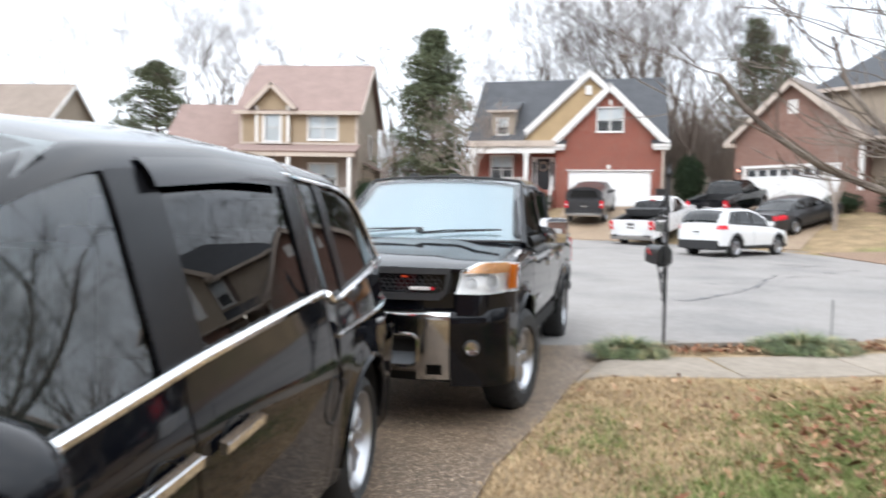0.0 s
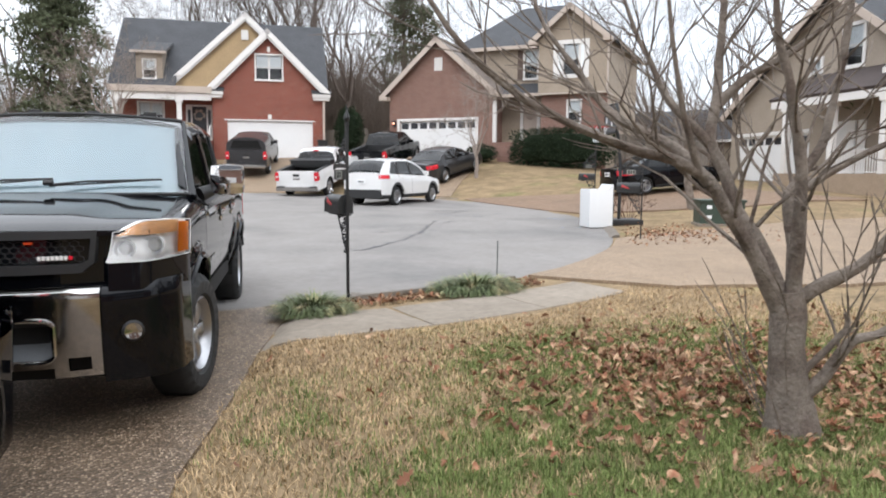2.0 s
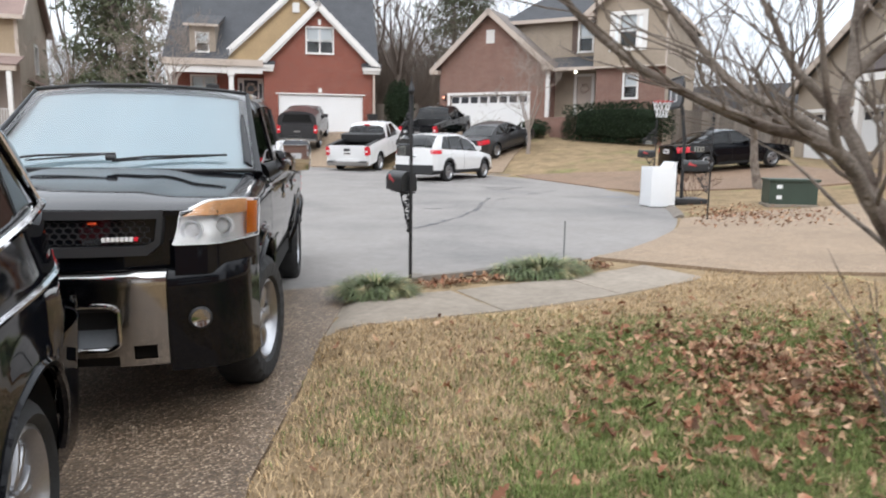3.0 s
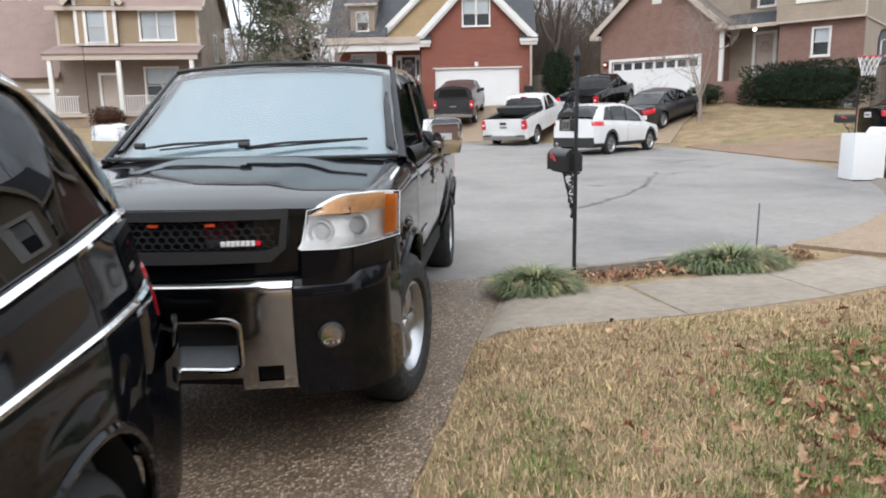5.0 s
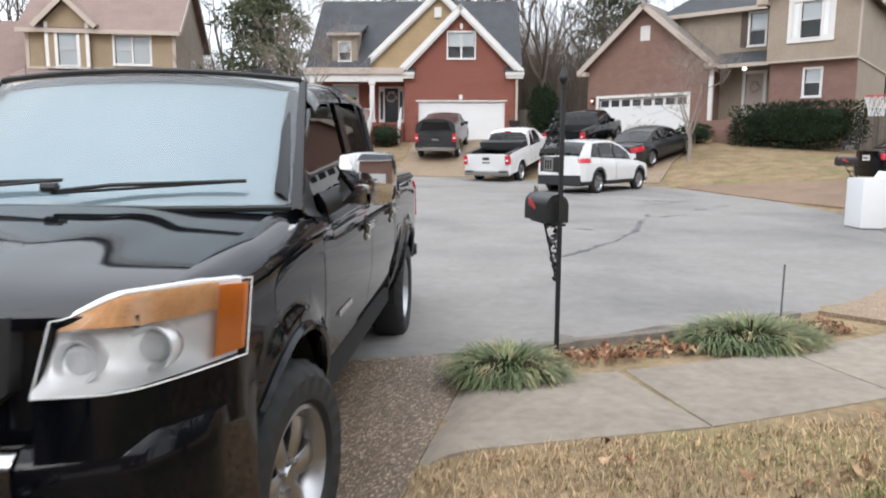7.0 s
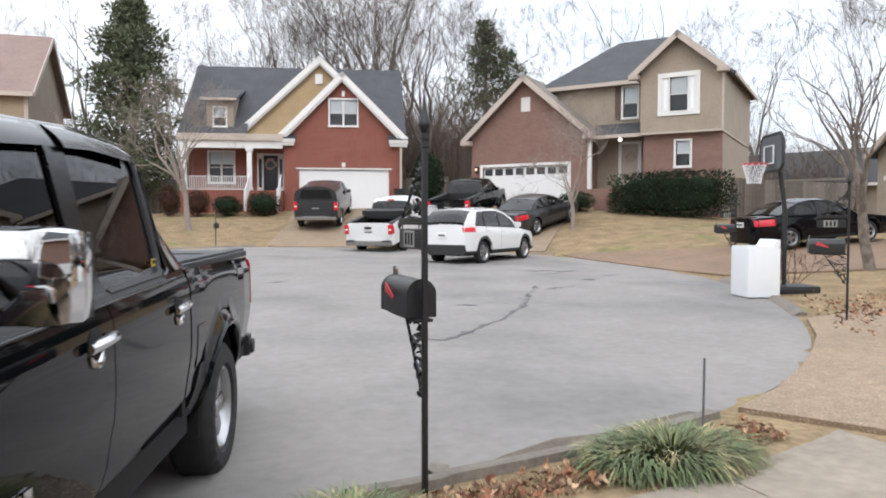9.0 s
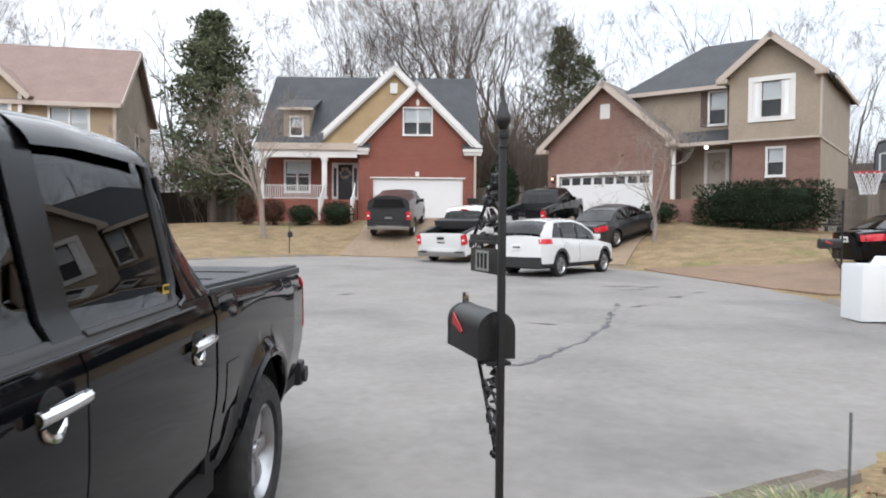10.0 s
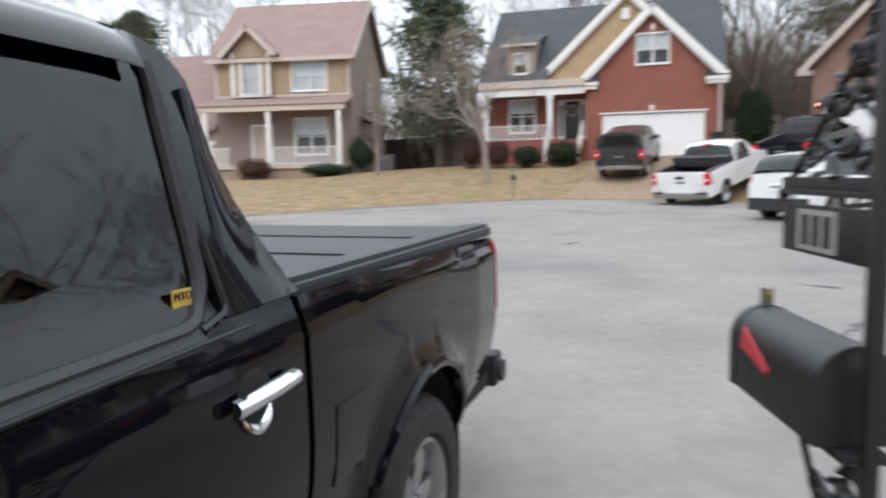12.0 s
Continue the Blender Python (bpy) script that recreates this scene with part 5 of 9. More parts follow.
    bm = sheet(bmesh.new(), lambda v, y: (0.36 + 0.6 * v - 0.12 * (1 - y * y), y * 0.8, 1.33), lin(0, 1, 4), lin(-1, 1, 12), (0, 0, -0.05))
    part("dashboard", bm, M["dash"], t)
    # added sheet; its pale blue stands in for sky reflected in the glass
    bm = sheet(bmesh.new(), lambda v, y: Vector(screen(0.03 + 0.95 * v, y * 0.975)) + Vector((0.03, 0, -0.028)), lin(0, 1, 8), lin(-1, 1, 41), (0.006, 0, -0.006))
    part("sunshade", bm, M["sunshade"], t, "added pale sheet standing in for sky reflected by the windscreen")
    # grille
    gz0, gz1, gw = 1.03, 1.225, 0.585

    def nose(y):
        return -1.0 + 0.1 * (y / 0.6) ** 2

    bm = bmesh.new()
    outer = [(-gw - 0.005, gz1 + 0.01), (gw + 0.005, gz1 + 0.01), (gw - 0.015, gz0 + 0.025), (gw - 0.08, gz0 - 0.03), (-gw + 0.08, gz0 - 0.03), (-gw + 0.015, gz0 + 0.025)]
    inner = [(-gw + 0.035, gz1 - 0.035), (gw - 0.035, gz1 - 0.035), (gw - 0.05, gz0 + 0.045), (gw - 0.10, gz0 + 0.02), (-gw + 0.10, gz0 + 0.02), (-gw + 0.05, gz0 + 0.045)]

    def fine(poly, n=8):
        return [(a[0] + (b[0] - a[0]) * i / n, a[1] + (b[1] - a[1]) * i / n) for a, b in zip(poly, poly[1:] + poly[:1]) for i in range(n)]
    po, pi = fine(outer), fine(inner)
    rings(bm, [[(nose(y) + 0.04, y, z) for y, z in po], [(nose(y) - 0.012, y * 0.985, z) for y, z in po], [(nose(y) - 0.012, y, z) for y, z in pi], [(nose(y) + 0.035, y, z) for y, z in pi]], True, False)
    bmesh.ops.recalc_face_normals(bm, faces=bm.faces)
    gr = part("grille", bm, M["plastic"], t, "black honeycomb grille")
    bm = bmesh.new()
    R, wy, wz = 0.024, 0.044, 0.0285
    row, z = 0, gz0 + 0.045
    while z < gz1 - 0.045:
        y = -gw + 0.10 + (wy / 2 if row % 2 else 0)
        while y < gw - 0.08:
            c = Vector((nose(y) + 0.025, y, z))
            hexa = [(math.sin(math.pi / 3 * k) * R * 1.06, math.cos(math.pi / 3 * k) * R * 0.78) for k in range(6)]
            rings(bm, [[c + Vector((0, a * f, b * f)) + Vector((dx, 0, 0)) for a, b in hexa] for f, dx in ((1.0, 0.012), (1.0, 0.0), (0.80, 0.0), (0.80, 0.012))], True, False)
            y += wy
        z += wz
        row += 1
    part("grille_mesh", bm, M["plastic"], gr, smooth=0)
    bm = sheet(bmesh.new(), lambda y, z: (nose(y) + 0.09, y, z), lin(-gw, gw, 10), lin(gz0 - 0.02, gz1, 3), (0.02, 0, 0))
    part("grille_back", bm, M["under"], gr)
    for y in (-0.25, 0.0, 0.25):
        bm = bx(bmesh.new(), nose(y) + 0.0, nose(y) + 0.02, y - 0.022, y + 0.022, gz1 - 0.062, gz1 - 0.048, 0.003)
        part("marker_lamp", bm, M["marker_red"], gr, "small amber marker lamp")
    bm = bmesh.new()
    for i in range(7):
        y = -0.435 + i * 0.021
        bx(bm, nose(y) - 0.008, nose(y) + 0.004, y, y + 0.017, gz0 + 0.045, gz0 + 0.068, 0.002)
    part("grille_badge", bm, M["trim"], gr, "pale grille badge of plain bars")
    bm = bx(bmesh.new(), nose(-0.45) - 0.01, nose(-0.45) + 0.004, -0.460, -0.440, gz0 + 0.046, gz0 + 0.068, 0.003)
    part("grille_badge", bm, M["red_lens"], gr, "red badge")
    bm = sheet(bmesh.new(), lambda y, z: (nose(y) + 0.03 + 0.10 * max(0, abs(y) - 0.6), y, z), lin(-0.76, 0.76, 20), lin(0.85, 1.245, 3), (0.05, 0, 0))
    part("nose_panel", bm, M["paint_black"], t)
    # headlamps
    for sg in (-1, 1):
        def lamp(y, k):
            """y from inner 0 to outer 1, k up 0 to 1"""
            yy = 0.64 + (1.025 - 0.64) * y + 0.02 * k * (1 - y)
            x = -0.955 + 0.10 * y + 0.52 * max(0, y - 0.35) ** 1.7 + 0.06 * k
            z0, z1 = 1.055 + 0.035 * max(0, y - 0.55), 1.222 + 0.062 * ease(y / 0.5) - 0.012 * max(0, y - 0.8) / 0.2
            return Vector((x, sg * yy, z0 + (z1 - z0) * k))
        ys = lin(0, 1, 17)
        # painted strip between the lamp and the bumper
        bm = sheet(bmesh.new(), lambda y, k: lamp(y, 0).lerp(Vector((lamp(y, 0).x - 0.012, lamp(y, 0).y, 0.90)), k) + Vector((0.004, 0, 0)), ys, lin(0, 1, 6), (0.02, -sg * 0.01, 0))
        bmesh.ops.recalc_face_normals(bm, faces=bm.faces)
        part("lamp_valance", bm, M["paint_black"], t, smooth=60)
        bm = sheet(bmesh.new(), lambda y, k: lamp(y, k) + Vector((0.05 * (1 - abs(2 * k - 1) ** 4) * (1 - y ** 6) + 0.006, -sg * 0.03 * y, 0)), ys, lin(0.0, 1.0, 10), (0.02, -sg * 0.02, 0))
        hl = part("headlamp", bm, M["lamp_shell"], t, "clear headlamp with amber upper reflector")
        bm = facing(sheet(bmesh.new(), lambda y, k: lamp(y, k), ys, lin(0, 1, 8)), (-0.8, sg * 0.5, 0.2))
        part("lamp_lens", bm, M["lens"], hl)
        rim = [lamp(y, 0) for y in ys] + [lamp(1, k) for k in lin(0.15, 1, 5)] + [lamp(y, 1) for y in reversed(ys)] + [lamp(0, k) for k in lin(0.85, 0.1, 5)]
        bm = tube(bmesh.new(), rim + rim[:2], 0.002, 6)
        part("lamp_rim", bm, M["lamp_shell"], hl)
        bm = sheet(bmesh.new(), lambda y, k: lamp(y, (0.84 - 0.2 * ease(y / 0.5)) + (0.13 + 0.2 * ease(y / 0.5)) * k) + Vector((0.010, -sg * 0.004, 0)), lin(0.06, 0.85, 14), lin(0, 1, 5), (0.01, 0, 0))
        part("amber_reflector", bm, M["amber_pale"], hl, "amber reflector")
        bm = sheet(bmesh.new(), lambda y, k: lamp(y, k) + Vector((0.010, -sg * 0.006, 0)), lin(0.86, 0.985, 5), lin(0.08, 0.93, 6), (0.01, 0, 0))
        part("amber_reflector", bm, M["amber"], hl, "amber reflector")
        for y, k, r in ((0.2, 0.36, 0.056), (0.58, 0.36, 0.058)):
            c = lamp(y, k) + Vector((0.05, -sg * 0.01, 0))
            bm = turned(bmesh.new(), [(0.001, 0.03), (r * 0.5, 0.025), (r * 0.72, 0.0), (r * 0.8, 0.02), (r, 0.03), (r, -0.03)], 22, Matrix.Translation(c) @ pose(0, 0, 0, 0, -90, 0))
            part("lamp_bowl", bm, M["lamp_bowl"], hl)
    # front bumper: chrome middle, black ends
    def bump(y, k):
        a = abs(y)
        x = -1.06 + 0.10 * (a / 0.67) ** 2 if a < 0.67 else -0.96 + 0.33 * (a - 0.67) + 2.4 * max(0, a - 0.84) ** 1.6
        z = 0.40 + (0.93 - 0.40) * k
        return Vector((x + 0.05 * (k - 0.8) ** 2 + 0.034 * ease((k - 0.94) / 0.06), y, z))
    sides = [(0.36, 0.595, 0.26, 0.67), (0.36, 0.43, 0.12, 0.26), (0.54, 0.595, 0.12, 0.26), (0.36, 0.595, 0.05, 0.12)]
    for a, b, z0, z1 in [(-0.595, 0.595, 0.67, 1.0), (-0.36, 0.36, 0.16, 0.24)] + sides + [(-q[1], -q[0], q[2], q[3]) for q in sides]:
        bm = sheet(bmesh.new(), bump, lin(a, b, 14), lin(z0, z1, 8), (0.03, 0, 0))
        bmesh.ops.recalc_face_normals(bm, faces=bm.faces)
        part("bumper_chrome", bm, M["chrome_dull"], t, "chrome bumper section")
    bm = sheet(bmesh.new(), lambda y, k: bump(y, k) + Vector((0.11 - 0.03 * k, 0, 0)), lin(-0.59, 0.59, 12), lin(0.05, 0.8, 4), (0.03, 0, 0))
    part("bumper_inner", bm, M["under"], t)
    bm = sheet(bmesh.new(), lambda y, q: bump(y, 0.24 + 0.2 * q) + Vector((0.02 + 0.10 * q, 0, 0)), lin(-0.355, 0.355, 12), lin(0, 1, 4), (0.02, 0, 0))
    part("skid_plate", bm, M["skid"], t, "matt grey skid plate")
    bm = sheet(bmesh.new(), lambda y, q: bump(y, q) + Vector((0.06, 0, 0)), lin(-0.36, 0.36, 8), lin(0.59, 0.65, 3), (0.04, 0, 0))
    part("bumper_bar", bm, M["plastic"], t)
    # rounded lip round the intake
    corners = [(0.29, 0.60, 0.0), (-0.29, 0.60, 90.0), (-0.29, 0.30, 180.0), (0.29, 0.30, 270.0)]
    lip = [(cy + 0.075 * math.cos(radians(a0 + da)), ck + 0.075 * math.sin(radians(a0 + da))) for cy, ck, a0 in corners for da in lin(0, 90, 6)]
    bm = tube(bmesh.new(), [bump(y, k) + Vector((0.006, 0, 0)) for y, k in lip + lip[:2]], 0.016, 8, False)
    part("intake_lip", bm, M["chrome_dull"], t, "rounded chrome lip of the intake")
    for sg in (-1, 1):
        def wing(q, k):
            if q < 0.7:
                y = 0.601 + (0.985 - 0.601) * q / 0.7
                p = bump(y, k)
            else:
                p = bump(0.985, k) + Vector(((q - 0.7) / 0.3 * 0.22, 0.025 * (q - 0.7) / 0.3, 0))
            p.z += 0.03 * q * k
            p.y *= sg
            return p
        bm = sheet(bmesh.new(), wing, lin(0, 1, 22), lin(-0.04, 1.0, 12), (0.025, 0, 0))
        bmesh.ops.recalc_face_normals(bm, faces=bm.faces)
        part("bumper_end", bm, M["paint_black"], t, smooth=60)
        c = bump(0.755, 0.5)
        m = Matrix.Translation((c.x - 0.012, sg * c.y, c.z)) @ pose(0, 0, 0, 0, 0, -20 * sg) @ pose(0, 0, 0, 0, -90, 0)
        bm = turned(bmesh.new(), [(0.06, -0.05), (0.06, 0.004), (0.05, 0.012), (0.048, 0.0)], 22, m)
        fog = part("fog_lamp", bm, M["plastic"], t, "round fog lamp")
        bm = turned(bmesh.new(), [(0.001, 0.0), (0.03, 0.003), (0.048, 0.008), (0.05, -0.02)], 22, m)
        part("fog_reflector", bm, M["chrome_dull"], fog)
    # bed
    cover = part("bed_cover", bx(bmesh.new(), 2.86, 4.84, -0.93, 0.93, 1.355, 1.40, 0.015), M["cover"], t, "matt black vinyl bed cover")
    for y in (-0.86, 0.86):
        part("cover_rail", bx(bmesh.new(), 2.865, 4.835, y - 0.05, y + 0.05, 1.38, 1.418, 0.012), M["cover"], cover)
    for x in (3.5, 4.15):
        part("cover_rib", bx(bmesh.new(), x - 0.01, x + 0.01, -0.8, 0.8, 1.395, 1.407), M["cover"], cover)
    bm = bx(bmesh.new(), 4.84, 4.90, -0.78, 0.78, 0.72, 1.36, 0.02)
    part("tailgate", bm, M["paint_black"], t)
    bm = bx(bmesh.new(), 4.90, 5.05, -0.93, 0.93, 0.52, 0.70, 0.03)
    part("rear_bumper", bm, M["plastic"], t)
    bm = tube(bmesh.new(), [(4.98, -0.955, 0.60), (4.98, -0.92, 0.60)], 0.06, 12)
    part("bumper_step", bm, M["plastic"], t)
    # hidden core
    bm = bx(bmesh.new(), -0.80, 4.85, -0.60, 0.60, 0.36, 0.95, 0.05)
    bx(bm, 0.6, 3.0, -0.92, 0.92, 0.46, 0.70)
    bx(bm, 4.2, 4.82, -0.90, 0.90, 0.55, 1.33)
    bx(bm, 2.85, 3.1, -0.92, 0.92, 0.55, 1.33)
    bx(bm, -0.72, -0.55, -0.85, 0.85, 0.5, 1.15)
    part("chassis", bm, M["under"], t)
    bm = bx(bmesh.new(), 2.80, 2.86, -0.95, 0.95, 0.6, 1.34)
    part("bed_front", bm, M["under"], t)
    # sticker on the rear side window
    y = -half(2.46, 1.44) + 0.002
    bm = bx(bmesh.new(), 2.435, 2.49, y - 0.004, y, 1.41, 1.455)
    st = part("window_sticker", bm, M["sticker"], t, "small yellow sticker lettered MTO", smooth=0)
    fc = bpy.data.curves.new("sticker_lettering", "FONT")
    fc.body, fc.size, fc.extrude, fc.align_x = "MTO", 0.024, 0.001, "CENTER"
    lt = new("lettering", fc)
    lt.data.materials.append(M["under"])
    lt.parent = st
    lt.matrix_local = Matrix.Translation((2.4625, y - 0.006, 1.433)) @ pose(0, 0, 0, 90, 0, 0)
    return t


M["marker_red"] = material("marker_lens", (0.6, 0.07, 0.02), 0.2, vary=0.1)
M["screen"] = glass("windscreen_pane", (0.88, 0.91, 0.91), 0.0, 2.2)
# reflected sky put into the colour of the sheet behind the windscreen
M["sunshade"] = material("sky_reflection_sheet", (0.50, 0.61, 0.67), 0.5, 0.0, vary=0.05, scale=0.8)
M["skid"] = material("grey_skid_plate", (0.06, 0.065, 0.072), 0.5, vary=0.12, scale=8)
M["dash"] = material("grey_dashboard", (0.22, 0.22, 0.22), 0.8)
M["chrome_dull"] = material("weathered_chrome", (0.46, 0.45, 0.44), 0.09, 1.0, vary=0.06, scale=5)
M["cover"] = material("vinyl_cover", (0.028, 0.030, 0.034), 0.5, vary=0.12, scale=6, bump=0.15, bump_scale=150)
M["sticker"] = material("yellow_sticker", (0.55, 0.36, 0.06), 0.5)
black_pickup()


def black_minivan():
    t = thing("minivan", pose(-1.587, 3.587, -0.02, 0, 0, 80.7), "glossy black minivan parked on the driveway", "van")
    FX, RW, AZ, AR = -3.08, 0.345, 0.36, 0.42
    belt = interp([(-3.9, 0.95), (-2.6, 1.02), (-1.7, 1.105), (-0.66, 1.172), (-0.58, 1.172), (-0.46, 1.115), (0.50, 1.25), (0.58, 1.238), (0.73, 1.155), (0.9, 1.05), (1.0, 0.995), (1.1, 0.95)])
    roof_edge = soft([(-3.2, 1.05), (-2.75, 1.28), (-2.3, 1.56), (-1.9, 1.68), (-1.2, 1.735), (-0.5, 1.735), (0.1, 1.70), (0.4, 1.59), (0.6, 1.44), (0.74, 1.28), (0.84, 1.14), (0.92, 1.05), (1.0, 1.0)], 0.2)
    plan = soft([(-4.05, 0.6), (-3.9, 0.8), (-3.6, 0.92), (-3.0, 0.975), (-1.0, 0.985), (0.2, 0.98), (0.5, 0.955), (0.75, 0.90), (0.9, 0.83), (1.0, 0.75), (1.06, 0.66)], 0.12)

    def half(x, z):
        w = plan(x)
        if z < 0.62:
            w -= 0.07 * ((0.62 - z) / 0.4) ** 2
        b = belt(x)
        if z > 0.86:
            w -= 0.05 * ease((z - 0.86) / max(b - 0.86, 0.05)) ** 1.3
        if z > b:
            w -= (z - b) * 0.30 + 0.25 * max(0, z - b - 0.35) ** 2
        re = roof_edge(x)
        if z > re - 0.10 and z > b:
            w -= 0.05 * ((z - re + 0.10) / 0.10) ** 2
        # crease above the sills and the sliding door's track
        w += 0.012 * math.exp(-((z - 0.80 - 0.02 * x) / 0.05) ** 2)
        for cx in (0, FX):
            d = math.hypot(x - cx, z - AZ)
            if d < AR + 0.12 and z < 0.95:
                w += 0.018 * (1 - ease((d - AR) / 0.12))
        return w
    s = Shell(t, half, "paint_van")
    rock = 0.30

    def low(x):
        return max(arch(x, 0, AZ, AR, rock), arch(x, FX, AZ, AR, rock))
    f_top = lambda x: roof_edge(x) - 0.075
    s_top = lambda x: roof_edge(x) - 0.075
    q_top = lambda x: max(belt(x) + 0.006, min(roof_edge(x) - 0.075, 1.255 + (0.50 - x) * 1.35))
    for sg in (-1, 1):
        s.side("front_fender", -3.95, -2.72, low, lambda x: belt(x) - 0.02, sgn=sg, step=0.025)
        s.side("front_door", -2.71, -1.785, rock, lambda x: belt(x), sgn=sg)
        s.side("sliding_door", -1.775, -0.615, lambda x: max(rock, arch(x, 0, AZ, AR + 0.03, rock)), lambda x: belt(x), sgn=sg)
        s.side("rear_quarter", -0.605, 1.05, low, lambda x: belt(x), sgn=sg, step=0.02)
        s.side("roof_rail", -2.9, 0.99, lambda x: max(belt(x) + 0.004, f_top(x) if x < -1.7 else (s_top(x) if x < -0.58 else q_top(x))), lambda x: max(roof_edge(x), belt(x) + 0.008), sgn=sg, step=0.02, nz=5)
        s.side("door_pillar", -1.86, -1.64, lambda x: belt(x), lambda x: roof_edge(x) - 0.07, "pillar", sg, 0.0)
        s.side("rear_pillar", -0.75, -0.55, lambda x: belt(x), lambda x: roof_edge(x) - 0.07, "pillar", sg, 0.0)
        s.side("quarter_pillar", -0.29, -0.20, lambda x: belt(x) + 0.004, q_top, "pillar", sg, -0.004)
        s.side("side_window", -2.62, -1.86, lambda x: belt(x) + 0.004, f_top, "tint_light", sg, -0.012, depth=0.004, label="clear front side window")
        for a, b, fn in ((-1.64, -0.75, s_top), (-0.55, -0.29, q_top), (-0.20, 0.50, q_top)):
            s.side("side_window", a, b, lambda x: belt(x) + 0.004, fn, "tint", sg, -0.012, depth=0.004, label="dark tinted side window")
        for a, b, fn in ((-1.70, -0.72, s_top),):
            bm = sheet(bmesh.new(), lambda x, k: (x, sg * (half(x, fn(x) + 0.02 - 0.08 * k) + 0.006 + 0.02 * math.sin(k * 1.5)), fn(x) + 0.03 - 0.08 * k), lin(a, b, 16), lin(0, 1, 5), (0, -sg * 0.006, 0))
            bmesh.ops.recalc_face_normals(bm, faces=bm.faces)
            part("window_visor", bm, M["paint_black"], t, "dark rain visor")
        s.line("belt_chrome", [(x, belt(x)) for x in lin(-2.66, -0.62, 24)], 0.018, "chrome", sg, 0.006, label="chrome window strip")
        s.line("belt_chrome", [(x, belt(x)) for x in [-0.56, -0.53, -0.49] + lin(-0.44, 0.52, 16)], 0.017, "chrome", sg, 0.006, label="chrome window strip")
        s.line("window_frame", [(x, s_top(x) + 0.005) for x in lin(-1.64, -0.64, 10)] + [(x, q_top(x) + 0.005) for x in lin(-0.57, 0.50, 18)], 0.009, "chrome", sg, 0.002)
        # sliding door track and crease
        s.line("door_track", [(x, 0.985 + 0.03 * x) for x in lin(-0.50, 0.76, 16)], 0.013, "chrome", sg, 0.0)
        for x, z0, z1 in ((-1.78, 0.33, 1.08), (-0.61, 0.5, 1.12), (-2.715, 0.6, 1.0)):
            s.side("seam", x - 0.006, x + 0.006, z0, z1, "under", sg, -0.018)
        for cx in (0, FX):
            bm = tube(bmesh.new(), [(cx + (AR + 0.01) * math.cos(a), sg * (half(cx + (AR + 0.01) * math.cos(a), AZ + (AR + 0.01) * math.sin(a)) - 0.004), AZ + (AR + 0.01) * math.sin(a)) for a in lin(0.0, math.pi, 26)], 0.016, 6)
            part("arch_lip", bm, M["paint_van"], t)
            bm = rings(bmesh.new(), [[(cx + (AR + 0.005) * math.cos(a), sg * y, AZ + (AR + 0.005) * math.sin(a)) for a in lin(-0.2, math.pi + 0.2, 22)] for y in (0.6, 0.94)], False)
            part("wheel_liner", bm, M["under"], t)
            wheel(t, pose(cx, sg * 0.845, RW, 0, 0, 0 if sg < 0 else 180), RW, 0.23, 0.245, 7, True, 0.075)
        for x, dx in ((-1.56, 0.13), (-1.95, 0.13)):
            y, z = half(x, 0.87), 0.87
            bm = rings(bmesh.new(), [[(x + o, sg * (y + 0.012 + q), z + 0.05 * o + dz) for dz, q in ((-0.02, 0.0), (-0.016, 0.024), (0.012, 0.028), (0.02, 0.0))] for o in lin(-dx, dx, 6)])
            h = part("door_handle", bm, M["chrome"], t, "chrome door handle")
            bm = turned(bmesh.new(), [(0.001, -0.014), (0.05, -0.01), (0.062, 0.003), (0.058, -0.02)], 18, pose(x, sg * y, z - 0.01, 90 if sg < 0 else -90) @ Matrix.Diagonal((1.3, 0.9, 1, 1)))
            part("handle_cup", bm, M["under"], h)
        # door mirror
        bm = bmesh.new()
        bmesh.ops.create_uvsphere(bm, u_segments=20, v_segments=14, radius=1, matrix=Matrix.Translation((-2.66, sg * 1.10, 1.13)) @ Matrix.Diagonal((0.10, 0.15, 0.105, 1)))
        mir = part("door_mirror", bm, M["paint_van"], t)
        bm = tube(bmesh.new(), [(-2.62, sg * 0.93, 1.06), (-2.64, sg * 1.02, 1.09)], 0.045, 8)
        part("mirror_arm", bm, M["plastic"], mir)
        # fuel door
        if sg < 0:
            bm = bmesh.new()
            pts = [(-0.62 + 0.10 * math.cos(a), 0.72 + 0.10 * math.sin(a)) for a in lin(0, 6.283, 24)]
            tube(bm, [(x, sg * (half(x, z) + 0.001), z) for x, z in pts], 0.004, 5, False)
            part("fuel_door", bm, M["under"], t)
        # tail lamp
        def tail(q, k):
            z = 0.86 + 0.19 * k
            x = 0.72 + 0.12 * (1 - k) + (0.30 - 0.08 * k) * q
            return Vector((min(x, 1.06), sg * (half(min(x, 1.05), min(z, belt(x))) + 0.008 - 0.1 * max(0, x - 1.0)), z))
        bm = sheet(bmesh.new(), tail, lin(0, 1, 10), lin(0, 1, 8), (-0.03, -sg * 0.03, 0))
        bmesh.ops.recalc_face_normals(bm, faces=bm.faces)
        part("tail_lamp", bm, M["red_lens"], t, "red tail lamp")
        bm = sheet(bmesh.new(), lambda q, k: tail(q, k) + Vector((0.004, sg * 0.003, 0)), lin(0.35, 0.95, 6), lin(0.02, 0.22, 4), (-0.02, -sg * 0.02, 0))
        part("reversing_lamp", bm, M["lamp_shell"], t, "clear reversing lamp")

    # roof
    def rooftop(x, y):
        e = roof_edge(x)
